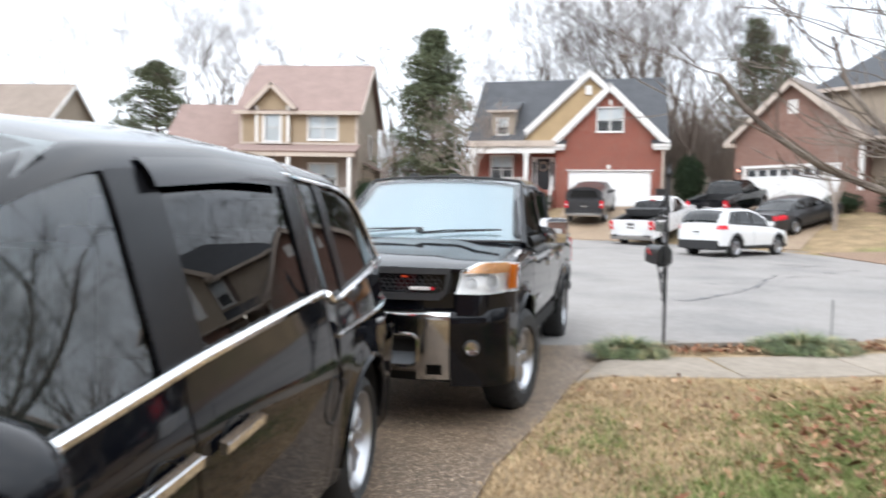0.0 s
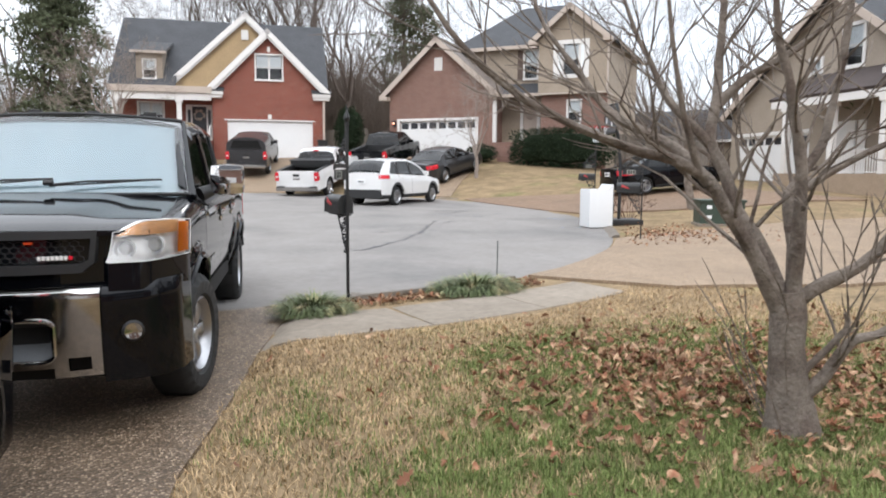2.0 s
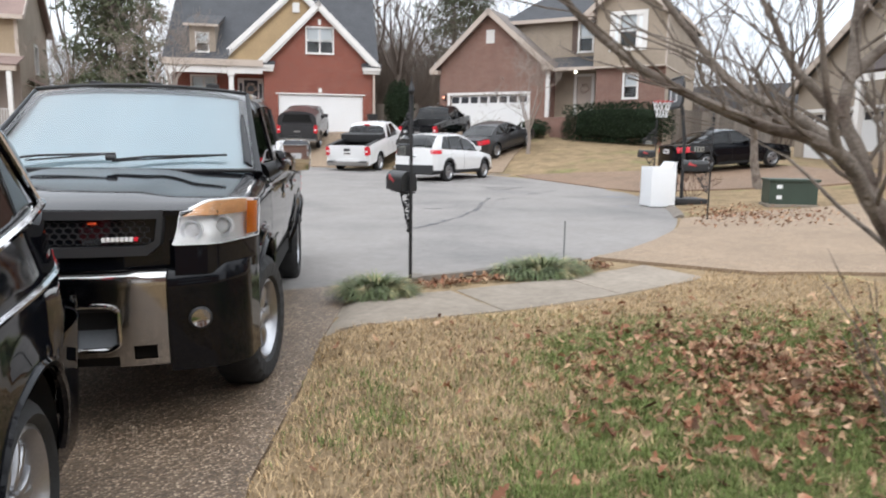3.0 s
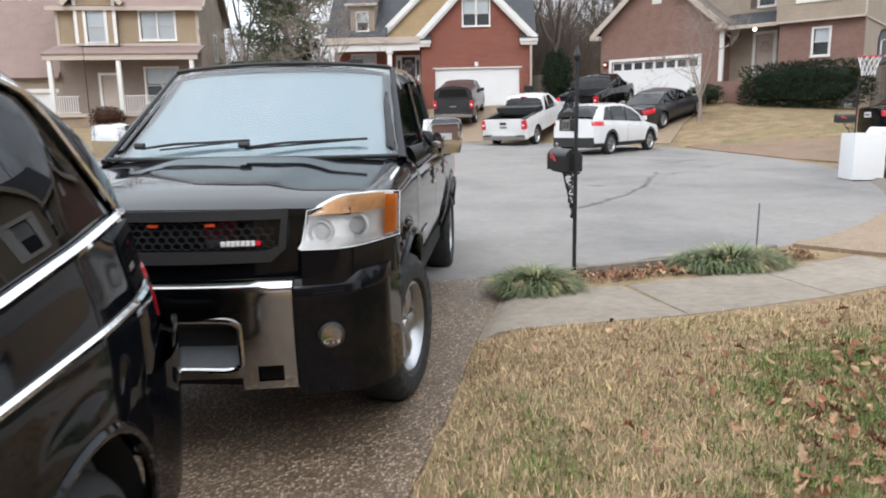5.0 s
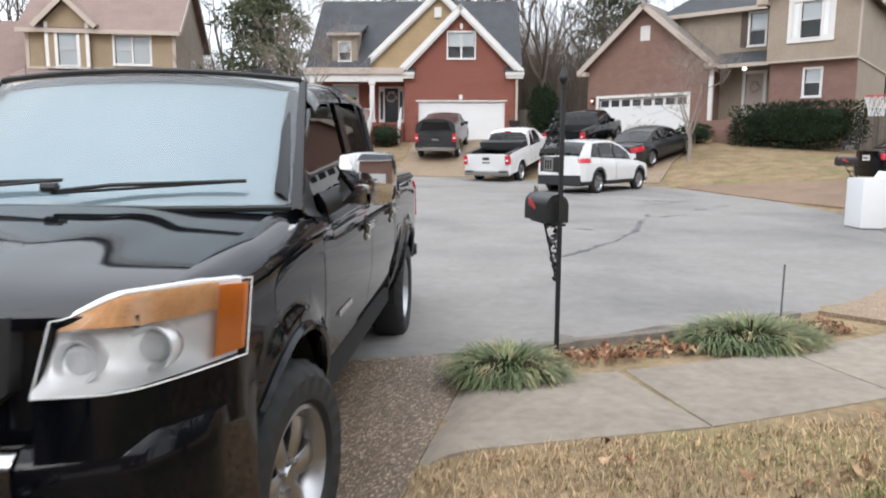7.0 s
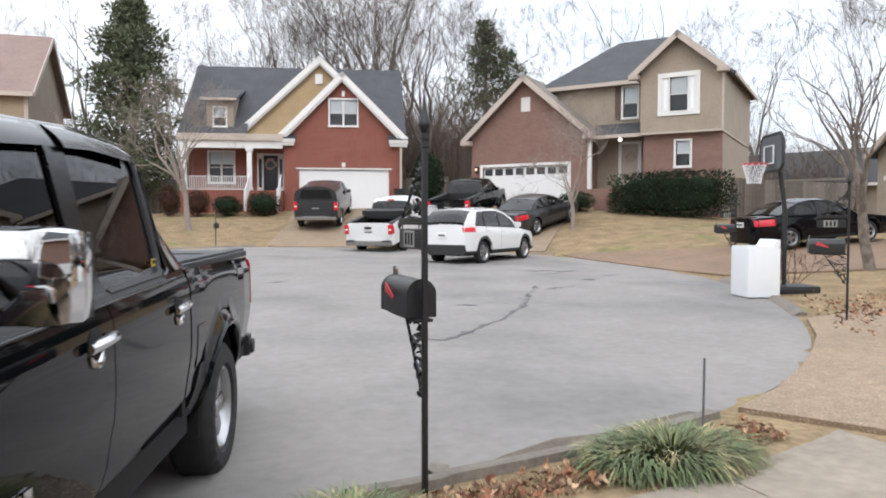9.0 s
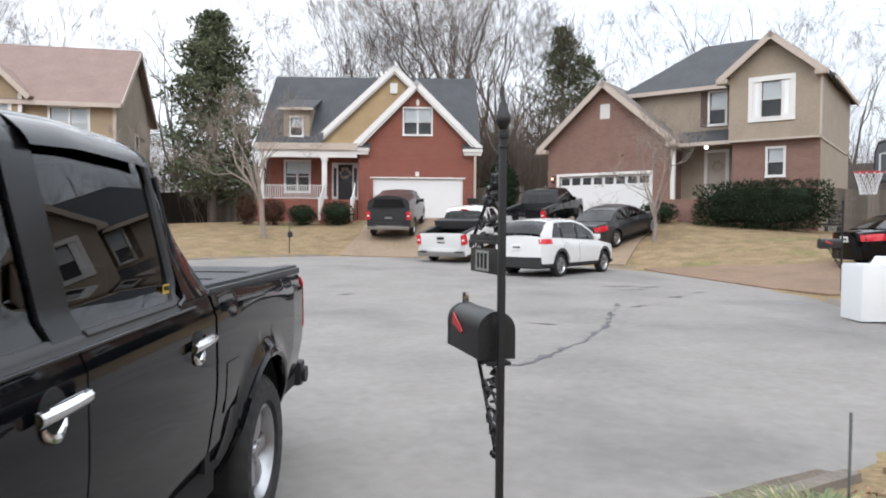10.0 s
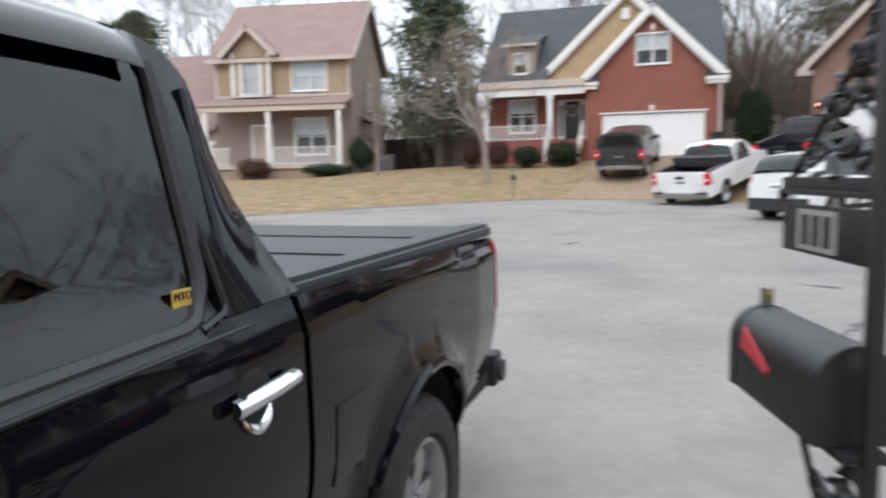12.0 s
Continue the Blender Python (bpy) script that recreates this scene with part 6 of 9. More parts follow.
        crown = 0.085 * min(1, max(0.15, (e - 1.2) / 0.4)) if x < 0.1 else 1.785 - 0.09 * ((x - 0.1) / 0.52) ** 1.5 - e
        return (x, y * half(x, e), e + crown * (1 - abs(y) ** 2.6))
    top_sheet(t, "roof_panel", lin(-2.0, 0.66, 40), lin(-1, 1, 25), rooftop, "paint_van", 0.03)
    bm = sheet(bmesh.new(), lambda v, y: (-3.0 + 1.02 * v - 0.12 * (1 - y * y), y * (0.87 - 0.14 * v), 1.10 + 0.56 * v + 0.06 * (1 - y * y) * v), lin(0, 1, 8), lin(-1, 1, 13))
    part("windscreen", facing(bm, (-0.6, 0, 0.8)), M["tint_light"], t)
    top_sheet(t, "hood", lin(-4.0, -2.85, 16), lin(-0.9, 0.9, 15), lambda x, y: (x, y * min(1, 0.7 + 0.3 * ease((x + 4.05) / 0.4)), 0.80 + 0.30 * ease((x + 4.2) / 1.5) - 0.06 * abs(y) ** 2), "paint_van")
    bm = sheet(bmesh.new(), lambda y, z: (-4.06 + 0.12 * y * y + 0.08 * z, y * 0.85, 0.25 + 0.55 * z), lin(-1, 1, 13), lin(0, 1, 6), (0.05, 0, 0))
    part("front_bumper", bm, M["paint_van"], t)

    # rear: hatch, glass, bumper
    def rear(y, z):
        w = interp([(0.3, 0.80), (1.2, 0.78), (1.7, 0.66)])(z)
        return Vector((1.07 - 0.10 * abs(y) ** 3 - (0.50 + 0.30 * y * y) * max(0, z - 0.92) - 0.04 * ease((z - 0.75) / 0.1), y * w, z))
    bm = sheet(bmesh.new(), rear, lin(-1, 1, 21), lin(0.75, 1.72, 16), (-0.03, 0, 0))
    part("tailgate", bm, M["paint_van"], t)
    bm = sheet(bmesh.new(), lambda y, z: rear(y * 0.93, z) + Vector((0.006, 0, 0.003)), lin(-1, 1, 13), lin(1.24, 1.64, 8))
    part("rear_window", facing(bm, (1, 0, 0.3)), M["tint"], t)

    def bumper(a, k):
        ang = (a - 0.5) * math.pi
        y = math.copysign(abs(math.sin(ang)) ** 0.6, ang) * 0.97
        x = 0.45 + 0.68 * abs(math.cos(ang)) ** 0.45
        return Vector((x - 0.05 * (1 - k), y * (0.97 + 0.02 * k), 0.28 + 0.49 * k))
    bm = sheet(bmesh.new(), bumper, lin(0, 1, 41), lin(0, 1, 8), (-0.03, 0, 0))
    part("rear_bumper", bm, M["paint_van"], t, smooth=60)
    bm = sheet(bmesh.new(), lambda a, k: bumper(a, k) + Vector((-0.02, 0, 0.05 * k)), lin(0.04, 0.96, 31), (0.98, 1.06), (0, 0, -0.02))
    part("bumper_top", bm, M["paint_van"], t)
    # inside
    part("cabin_floor", bx(bmesh.new(), -2.9, 0.6, -0.82, 0.82, 0.35, 0.95, 0.05), M["seat"], t)
    for x in (-1.85, -0.95, 0.0):
        for y in (-0.42, 0.42):
            seat = part("seat", bx(bmesh.new(), x - 0.1, x + 0.1, y - 0.27, y + 0.27, 0.9, 1.42, 0.06), M["seat"], t)
            part("headrest", bx(bmesh.new(), x - 0.05, x + 0.07, y - 0.13, y + 0.13, 1.40, 1.58, 0.05), M["seat"], seat)
    bm = bx(bmesh.new(), -3.9, 0.95, -0.60, 0.60, 0.22, 0.8, 0.05)
    bx(bm, -2.55, -0.5, -0.9, 0.9, 0.24, 0.5)
    part("chassis", bm, M["under"], t)
    return t


M["paint_van"] = M["paint_black"]
M["seat"] = material("grey_seat_cloth", (0.10, 0.10, 0.10), 0.9)
black_minivan()


# ---- the other cars ----
def parked_car(name, m, label, category, paint, top, roofl, plan, wheels, wr, rock, windows, glass_rows, screen, extra=None, crown=0.05, belt_in=0.05, tumble=0.32, plate_z=0.75, tail=None, group="parked cars", bed=None, cladding=None, spokes=5):
    """A whole car further off. x runs from the nose (negative) to the tail; z is up from the ground."""
    t = thing(name, m, label, category, group)
    topf, rooff, planf = interp(top), interp(roofl), interp(plan)
    x0, x1 = plan[0][0], plan[-1][0]

    def half(x, z):
        w, b = planf(x), topf(x)
        if z < 0.6:
            w -= 0.06 * ((0.6 - z) / 0.35) ** 2
        if z > b - 0.25:
            w -= belt_in * ease((z - b + 0.25) / 0.25)
        if z > b:
            w -= (z - b) * tumble
        for cx in wheels:
            d = math.hypot(x - cx, z - wr)
            if d < wr + 0.2:
                w += 0.02 * (1 - ease((d - wr - 0.07) / 0.13))
        return w
    s = Shell(t, half, paint)
    ar = wr + 0.075
    low = lambda x: max(arch(x, wheels[0], wr, ar, rock), arch(x, wheels[1], wr, ar, rock))
    for sg in (-1, 1):
        s.side("body_side", x0, x1, low, lambda x: topf(x) - 0.02, sgn=sg, step=0.035, nz=9)
        if cladding:
            s.side("lower_cladding", x0 + 0.05, x1 - 0.05, low, lambda x: low(x) + 0.09, cladding, sg, 0.008, step=0.035, nz=3)
        a, b = roofl[0][0], roofl[-1][0]

        def win_hi(x):
            for p, q in windows:
                if p <= x <= q:
                    return max(topf(x) + 0.01, min(rooff(x) - 0.06, topf(x) + 0.02 + (x - p) * 1.4 + (0.0 if p > roofl[0][0] + 0.9 else 0.0), topf(x) + 0.02 + (q - x) * 3.0 if q > b - 0.9 else 9) if p < roofl[0][0] + 0.7 else min(rooff(x) - 0.06, topf(x) + 0.02 + (q - x) * 1.6 if q > b - 0.75 else 9))
            return topf(x) - 0.015
        s.side("cabin_side", a, b, win_hi, lambda x: max(rooff(x), topf(x)), sgn=sg, step=0.03, nz=5)
        for p, q in windows:
            s.side("side_window", p, q, lambda x: topf(x) - 0.012, win_hi, "tint", sg, -0.01, depth=0.004)
        for (p, q), (p2, q2) in zip(windows, windows[1:]):
            if p2 - q < 0.12:
                s.side("window_pillar", q - 0.01, p2 + 0.01, lambda x: topf(x) - 0.012, lambda x: rooff(x) - 0.065, "plastic", sg, 0.003, step=0.02, nz=4)
        bm = bmesh.new()
        mx = windows[0][0] + 0.18
        bx(bm, mx - 0.06, mx + 0.06, sg * 1.03 - 0.10, sg * 1.03 + 0.10, topf(mx) + 0.01, topf(mx) + 0.17, 0.035)
        part("door_mirror", bm, M[paint], t)
        for p, q in windows[:2]:
            bm = bx(bmesh.new(), q - 0.25, q - 0.07, sg * (half(q, topf(q) - 0.14) + 0.012) - 0.012, sg * (half(q, topf(q) - 0.14) + 0.012) + 0.012, topf(q) - 0.16, topf(q) - 0.12, 0.008)
            part("door_handle", bm, M[paint], t)
            s.side("seam", q + 0.02, q + 0.032, rock + 0.1, topf(q) - 0.02, "under", sg, 0.001, depth=0.004)
        for cx in wheels:
            wheel(t, pose(cx, sg * (planf(cx) - 0.115), wr, 0, 0, 0 if sg < 0 else 180), wr, 0.22, wr * 0.66, spokes, True, 0.09)
            bm = rings(bmesh.new(), [[(cx + ar * math.cos(u), sg * y, wr + ar * math.sin(u)) for u in lin(-0.1, math.pi + 0.1, 16)] for y in (0.5, planf(cx) - 0.02)], False)
            part("wheel_liner", bm, M["under"], t)
        if tail:
            (tx0, tz0, tz1, ty) = tail
            bm = sheet(bmesh.new(), lambda q, k: (tx0 + (x1 - tx0) * min(1, q * 1.6) + 0.008, sg * (half(min(tx0 + (x1 - tx0) * min(1, q * 1.6), x1), tz0 + (tz1 - tz0) * k) + 0.01 - ty * max(0, q - 0.6) / 0.4), tz0 + (tz1 - tz0) * k), lin(0, 1, 9), lin(0, 1, 4), (-0.03, -sg * 0.02, 0))
            part("tail_lamp", bm, M["red_lens"], t, "red tail lamp")
    # hood, deck and ends
    hood_end = glass_rows[0][0]
    top_sheet(t, "hood", lin(x0, hood_end, 16), lin(-1, 1, 13), lambda x, y: (x, y * half(x, topf(x) - 0.02), topf(x) - 0.02 + crown * (1 - y * y)), paint)
    if not bed:
        top_sheet(t, "rear_deck", lin(glass_rows[1][1] - 0.02, x1, 10), lin(-1, 1, 13), lambda x, y: (x, y * half(x, topf(x) - 0.02), topf(x) - 0.02 + crown * (1 - y * y)), paint)
    for xe, d in ((x0, 0.03), (x1, -0.03)):
        bm = sheet(bmesh.new(), lambda y, k: (xe - (0.06 if xe < 0 else -0.06) * (1 - y * y), y * half(xe, rock + (topf(xe) - 0.02 - rock) * k), rock + 0.02 + (topf(xe) + crown * (1 - y * y) * 0.9 - 0.04 - rock) * k), lin(-1, 1, 13), lin(0, 1, 8), (d, 0, 0))
        part("front_end" if xe < 0 else "tail_panel", bm, M[paint], t)
    bm = sheet(bmesh.new(), lambda y, k: (x1 + 0.09 - 0.07 * y * y, y * (half(x1, 0.5) + 0.01), rock - 0.02 + 0.30 * k), lin(-1, 1, 13), lin(0, 1, 4), (-0.08, 0, 0))
    part("rear_bumper", bm, M[cladding or paint], t)
    bm = sheet(bmesh.new(), lambda y, k: (x0 - 0.09 + 0.07 * y * y, y * (half(x0, 0.5) + 0.01), rock - 0.02 + 0.30 * k), lin(-1, 1, 13), lin(0, 1, 4), (0.08, 0, 0))
    part("front_bumper", bm, M[cladding or paint], t)
    # roof and glass
    ra, rb = glass_rows[0][1], glass_rows[1][0]
    top_sheet(t, "roof_panel", lin(ra - 0.05, rb + 0.05, 20), lin(-1, 1, 13), lambda x, y: (x, y * half(x, rooff(x)), rooff(x) + 0.06 * (1 - abs(y) ** 2.5)), paint)
    for (a, b), nm in zip(glass_rows, ("windscreen", "rear_window")):
        z = lambda x: max(rooff(x), topf(x) - 0.02)
        bm = sheet(bmesh.new(), lambda k, y: (a + (b - a) * k + (-0.06 if nm == "windscreen" else 0.05) * (1 - y * y), y * (half(a + (b - a) * k, z(a + (b - a) * k)) - 0.015), z(a + (b - a) * k) + 0.03 * (1 - y * y)), lin(0, 1, 9), lin(-1, 1, 11))
        part(nm, facing(bm, (0, 0, 1)), M[screen if nm == "windscreen" else "tint"], t)
    bm = bx(bmesh.new(), x0 + 0.15, x1 - 0.15, -0.62, 0.62, rock - 0.06, 0.7)
    bx(bm, wheels[0] + ar + 0.05, wheels[1] - ar - 0.05, -0.86, 0.86, rock - 0.02, 0.55)
    part("chassis", bm, M["under"], t)
    bm = bx(bmesh.new(), x1 + 0.06, x1 + 0.085, -0.16, 0.16, plate_z - 0.08, plate_z + 0.08, 0.004)
    pl = part("number_plate", bm, M["white"], t, "white number plate with plain bars")
    bm = bmesh.new()
    for i in range(5):
        bx(bm, x1 + 0.085, x1 + 0.088, -0.12 + i * 0.05, -0.085 + i * 0.05, plate_z - 0.03, plate_z + 0.03)
    part("plate_bars", bm, M["under"], pl, smooth=0)
    if bed:
        b0, b1, bz = bed
        bm = bx(bmesh.new(), b0, b1, -0.78, 0.78, 0.62, 0.68)
        part("bed_floor", bm, M["plastic"], t)
        for sg in (-1, 1):
            bm = bx(bmesh.new(), b0, b1, sg * 0.86 - 0.09, sg * 0.86 + 0.09, bz - 0.04, bz + 0.015, 0.02)
            part("bed_rail", bm, M["plastic"], t)
            bm = bx(bmesh.new(), b0, b1, sg * 0.79 - 0.012, sg * 0.79 + 0.012, 0.64, bz)
            part("bed_liner", bm, M["plastic"], t)
        bm = bx(bmesh.new(), b0 - 0.06, b0, -0.86, 0.86, 0.6, bz + 0.02, 0.01)
        part("bed_front", bm, M["plastic"], t)
        for sg in (-1, 1):
            lamp = part("tail_lamp", bx(bmesh.new(), x1 - 0.04, x1 + 0.062, sg * 0.885 - 0.085, sg * 0.885 + 0.085, 0.90, 1.25, 0.02), M["red_lens"], t, "red tail lamp")
            part("reversing_lens", bx(bmesh.new(), x1 + 0.058, x1 + 0.068, sg * 0.885 - 0.05, sg * 0.885 + 0.05, 1.04, 1.10, 0.006), M["lamp_shell"], lamp)
            part("bumper_pad", bx(bmesh.new(), x1 + 0.02, x1 + 0.19, sg * 0.72 - 0.16, sg * 0.72 + 0.16, 0.63, 0.675, 0.01), M["plastic"], t)
        part("tailgate_badge", bx(bmesh.new(), x1 + 0.052, x1 + 0.066, -0.16, 0.16, bz - 0.36, bz - 0.29, 0.006), M["chrome_dull"], t)
        bm = bx(bmesh.new(), x1 - 0.02, x1 + 0.055, -0.80, 0.80, 0.70, bz + 0.01, 0.02)
        part("tailgate", bm, M[paint], t)
        bm = bx(bmesh.new(), x1 + 0.055, x1 + 0.075, -0.14, 0.14, bz - 0.22, bz - 0.12, 0.006)
        part("tailgate_handle", bm, M["plastic"], t)
        bm = bx(bmesh.new(), x1 + 0.0, x1 + 0.18, -0.92, 0.92, 0.48, 0.66, 0.03)
        part("step_bumper", bm, M["chrome_dull"], t)
    if extra:
        extra(t, s, half)
    return t


def place(xt, yt, bearing, tail, wheels):
    """The pose of a car whose tail end stands at (xt, yt) and whose nose points along a bearing (degrees from +y to +x)."""
    h = Vector((math.sin(radians(bearing)), math.cos(radians(bearing))))
    c = Vector((xt, yt)) + h * tail
    za, zb = (ground_z(*(c - h * w)) for w in wheels)
    pitch = math.atan2(zb - za, wheels[1] - wheels[0])
    zc = za - wheels[0] * (zb - za) / (wheels[1] - wheels[0]) + 0.035
    return pose(c.x, c.y, zc, 0, -math.degrees(pitch), 270 - bearing)


parked_car("crossover", place(8.98, 24.05, 56, 2.25, (-1.37, 1.29)), "white compact crossover parked at the kerb", "car", "paint_white",
           [(-2.25, 0.78), (-2.1, 0.90), (-1.0, 1.06), (-0.8, 1.07), (1.4, 1.16), (2.1, 1.20), (2.25, 1.15)],
           [(-1.0, 1.08), (-0.6, 1.38), (-0.2, 1.56), (0.3, 1.67), (1.2, 1.66), (1.75, 1.61), (1.95, 1.49), (2.15, 1.24)],
           [(-2.3, 0.62), (-2.2, 0.78), (-1.9, 0.88), (-1.2, 0.915), (1.5, 0.915), (2.0, 0.87), (2.2, 0.78)],
           (-1.37, 1.29), 0.345, 0.32, [(-0.78, 0.22), (0.30, 1.12), (1.2, 1.72)], ((-0.95, -0.15), (1.72, 2.14)), "tint_light", cladding="plastic", tail=(1.75, 0.98, 1.12, 0.30), plate_z=0.88)

PICK_TOP = [(-2.9, 0.95), (-2.75, 1.08), (-1.5, 1.17), (-1.3, 1.19), (0.65, 1.25), (0.8, 1.30), (2.85, 1.32), (2.9, 1.31)]
PICK_PLAN = [(-2.95, 0.72), (-2.8, 0.88), (-2.4, 0.97), (-1.5, 1.0), (2.4, 1.0), (2.8, 0.98), (2.9, 0.95)]
PICK_W = (-1.95, 1.75)


def ram_cap(t, s, half):
    bm = sheet(bmesh.new(), lambda x, a: (x, -0.95 * math.cos(a) * (1 - 0.16 * math.sin(a)), 1.31 + 0.64 * math.sin(a) ** 0.36), lin(0.82, 2.86, 12), lin(0.0, math.pi, 21), None)
    part("bed_canopy", bm, M["paint_grey"], t, "dark grey bed canopy")
    pts = [(-0.95 * math.cos(a) * (1 - 0.16 * math.sin(a)), 1.31 + 0.64 * math.sin(a) ** 0.36) for a in lin(0, math.pi, 21)]
    for x in (0.83, 2.85):
        bm = bmesh.new()
        bm.faces.new([bm.verts.new((x, y, z)) for y, z in pts])
        part("canopy_end", bm, M["paint_grey"], t)
    bm = facing(sheet(bmesh.new(), lambda y, z: (2.88, y * (0.74 - 0.15 * (z - 1.4) / 0.4), z), (-1, 1), (1.42, 1.80)), (1, 0, 0))
    part("canopy_window", bm, M["tint"], t)
    for sg in (-1, 1):
        bm = facing(sheet(bmesh.new(), lambda x, k: (x, sg * (0.945 - 0.12 * k), 1.45 + 0.28 * k), lin(1.0, 2.7, 5), lin(0, 1, 3)), (0, sg, 0.3))
        part("canopy_window", bm, M["tint"], t)


def bed_toolbox(t, s, half):
    box = part("toolbox", bx(bmesh.new(), 0.9, 1.42, -0.93, 0.93, 1.20, 1.47, 0.02), M["plastic"], t, "black bed toolbox")
    part("toolbox_lid", bx(bmesh.new(), 0.88, 1.44, -0.95, 0.95, 1.47, 1.52, 0.015), M["plastic"], box)
    part("third_brake_lamp", bx(bmesh.new(), 0.60, 0.66, -0.14, 0.14, 1.80, 1.85, 0.01), M["red_lens"], t)


def pickup(name, m, label, paint, crew, extra=None, spokes=5):
    wins = [(-1.05, -0.35), (-0.27, 0.60)] if crew else [(-0.75, 0.15), (0.22, 0.58)]
    roofl = [(-1.35, 1.2), (-0.85, 1.62), (-0.55, 1.80), (0.0, 1.85), (0.5, 1.82), (0.62, 1.70), (0.78, 1.26)] if crew else [(-1.2, 1.2), (-0.65, 1.64), (-0.35, 1.80), (0.1, 1.84), (0.5, 1.82), (0.62, 1.7), (0.78, 1.26)]
    g0 = -1.3 if crew else -1.15
    return parked_car(name, m, label, "truck", paint, PICK_TOP, roofl, PICK_PLAN, PICK_W, 0.40, 0.50, wins, ((g0, g0 + 0.75), (0.56, 0.77)), "tint_light", extra, tail=(2.78, 0.92, 1.27, 0.12), plate_z=0.62, bed=(0.85, 2.88, 1.31), cladding=None, spokes=spokes)


pickup("pickup_truck", place(8.46, 30.0, 41, 2.9, PICK_W), "white pickup with a black toolbox in its open bed", "paint_white", False, bed_toolbox)
pickup("pickup_truck", place(7.6, 35.7, 21, 2.9, PICK_W), "dark grey pickup with a bed canopy on a sloping driveway", "paint_grey", True, ram_cap)
pickup("pickup_truck", place(12.8, 32.8, 44, 2.9, PICK_W), "black crew-cab pickup on the brick house's driveway", "paint_black", True)

SEDAN_TOP = [(-2.35, 0.66), (-2.2, 0.76), (-1.0, 0.93), (1.2, 1.0), (1.6, 1.03), (2.3, 1.01), (2.35, 0.98)]
SEDAN_ROOF = [(-0.95, 0.95), (-0.4, 1.26), (0.0, 1.40), (0.5, 1.43), (0.95, 1.38), (1.3, 1.24), (1.7, 1.03)]
SEDAN_PLAN = [(-2.4, 0.6), (-2.25, 0.78), (-1.9, 0.87), (-1.2, 0.90), (1.4, 0.90), (2.0, 0.85), (2.3, 0.74), (2.38, 0.64)]
SEDAN_W = (-1.4, 1.35)


def sedan(m, label, paint):
    return parked_car("sedan", m, label, "car", paint, SEDAN_TOP, SEDAN_ROOF, SEDAN_PLAN, SEDAN_W, 0.32, 0.26, [(-0.62, 0.30), (0.38, 1.22)], ((-0.9, -0.05), (1.0, 1.68)), "tint_light", tail=(1.85, 0.74, 0.93, 0.25), plate_z=0.80)


sedan(place(14.0, 29.75, 62, 2.35, SEDAN_W), "dark grey sedan on the brick house's driveway", "paint_grey")
sedan(place(18.0, 21.3, 100, 2.35, SEDAN_W), "black sedan on the brown driveway behind the hoop", "paint_black")
sedan(place(-12.9, 35.5, 170, 2.35, SEDAN_W), "dark sedan on the ochre house's driveway", "paint_black")


# ---- trees and shrubs ----
def grow(bm, rnd, start, way, length, radius, depth, spread_deg, droop=0.0, sides=6, split=(2, 3), shrink=0.72, wander=0.18):
    """A limb that bends, tapers and forks into smaller ones."""
    n = 4 if depth > 1 else 3
    pts, rad = [Vector(start)], [radius]
    d = Vector(way).normalized()
    for i in range(n):
        d = (d + Vector((rnd.uniform(-1, 1), rnd.uniform(-1, 1), rnd.uniform(-0.6, 1) - droop)) * wander).normalized()
        pts.append(pts[-1] + d * length / n)
        rad.append(max(radius * (1 - 0.45 * (i + 1) / n), 0.004))
    if depth == 0:
        rad[-1] = radius * 0.25
    tube(bm, pts, rad, max(3, sides), depth == 0)
    if depth <= 0:
        return
    for k in range(rnd.randint(*split)):
        j = n if k == 0 else rnd.randint(max(1, n - 2), n)
        axis = d.orthogonal().normalized()
        axis.rotate(Matrix.Rotation(rnd.uniform(0, 6.283), 3, d))
        w = d.copy()
        w.rotate(Matrix.Rotation(radians(rnd.uniform(0.4, 1.0) * spread_deg), 3, axis))
        grow(bm, rnd, pts[j], w, length * shrink * rnd.uniform(0.8, 1.1), rad[j] * rnd.uniform(0.6, 0.8), depth - 1, spread_deg, droop, sides - 1, split, shrink, wander)


def bare_tree(x, y, height, seed, label, spread_deg=32, trunk_r=None, depth=5, trunk_part=0.28, z=None, mat="bark_far", forks=(2, 3), lean=(0, 0)):
    rnd = random.Random(seed)
    z = ground_z(x, y) if z is None else z
    t = thing("tree", Matrix.Translation((x, y, z - 0.05)), label, "tree", "bare trees")
    r = trunk_r or height * 0.016
    th = height * trunk_part
    bm = bmesh.new()
    top = Vector((lean[0] + rnd.uniform(-0.2, 0.2), lean[1] + rnd.uniform(-0.2, 0.2), th))
    tube(bm, [(0, 0, -0.1), (0, 0, 0.05), top * 0.5 + Vector((rnd.uniform(-0.1, 0.1), 0, 0)), top], [r * 1.5, r * 1.2, r, r * 0.85], 9)
    part("trunk", bm, M[mat], t)
    bm = bmesh.new()
    for k in range(forks[1] + 1):
        a = rnd.uniform(0, 6.283)
        grow(bm, rnd, top - Vector((0, 0, rnd.uniform(0, 0.25) * th * (k > 0))), (math.cos(a) * 0.5 * (k > 0), math.sin(a) * 0.5 * (k > 0), 1), height * 0.27, r * 0.7, depth - 1, spread_deg, 0, 6, forks, 0.74, 0.2)
    part("crown", bm, M[mat], t, "bare winter limbs and twigs")
    return t


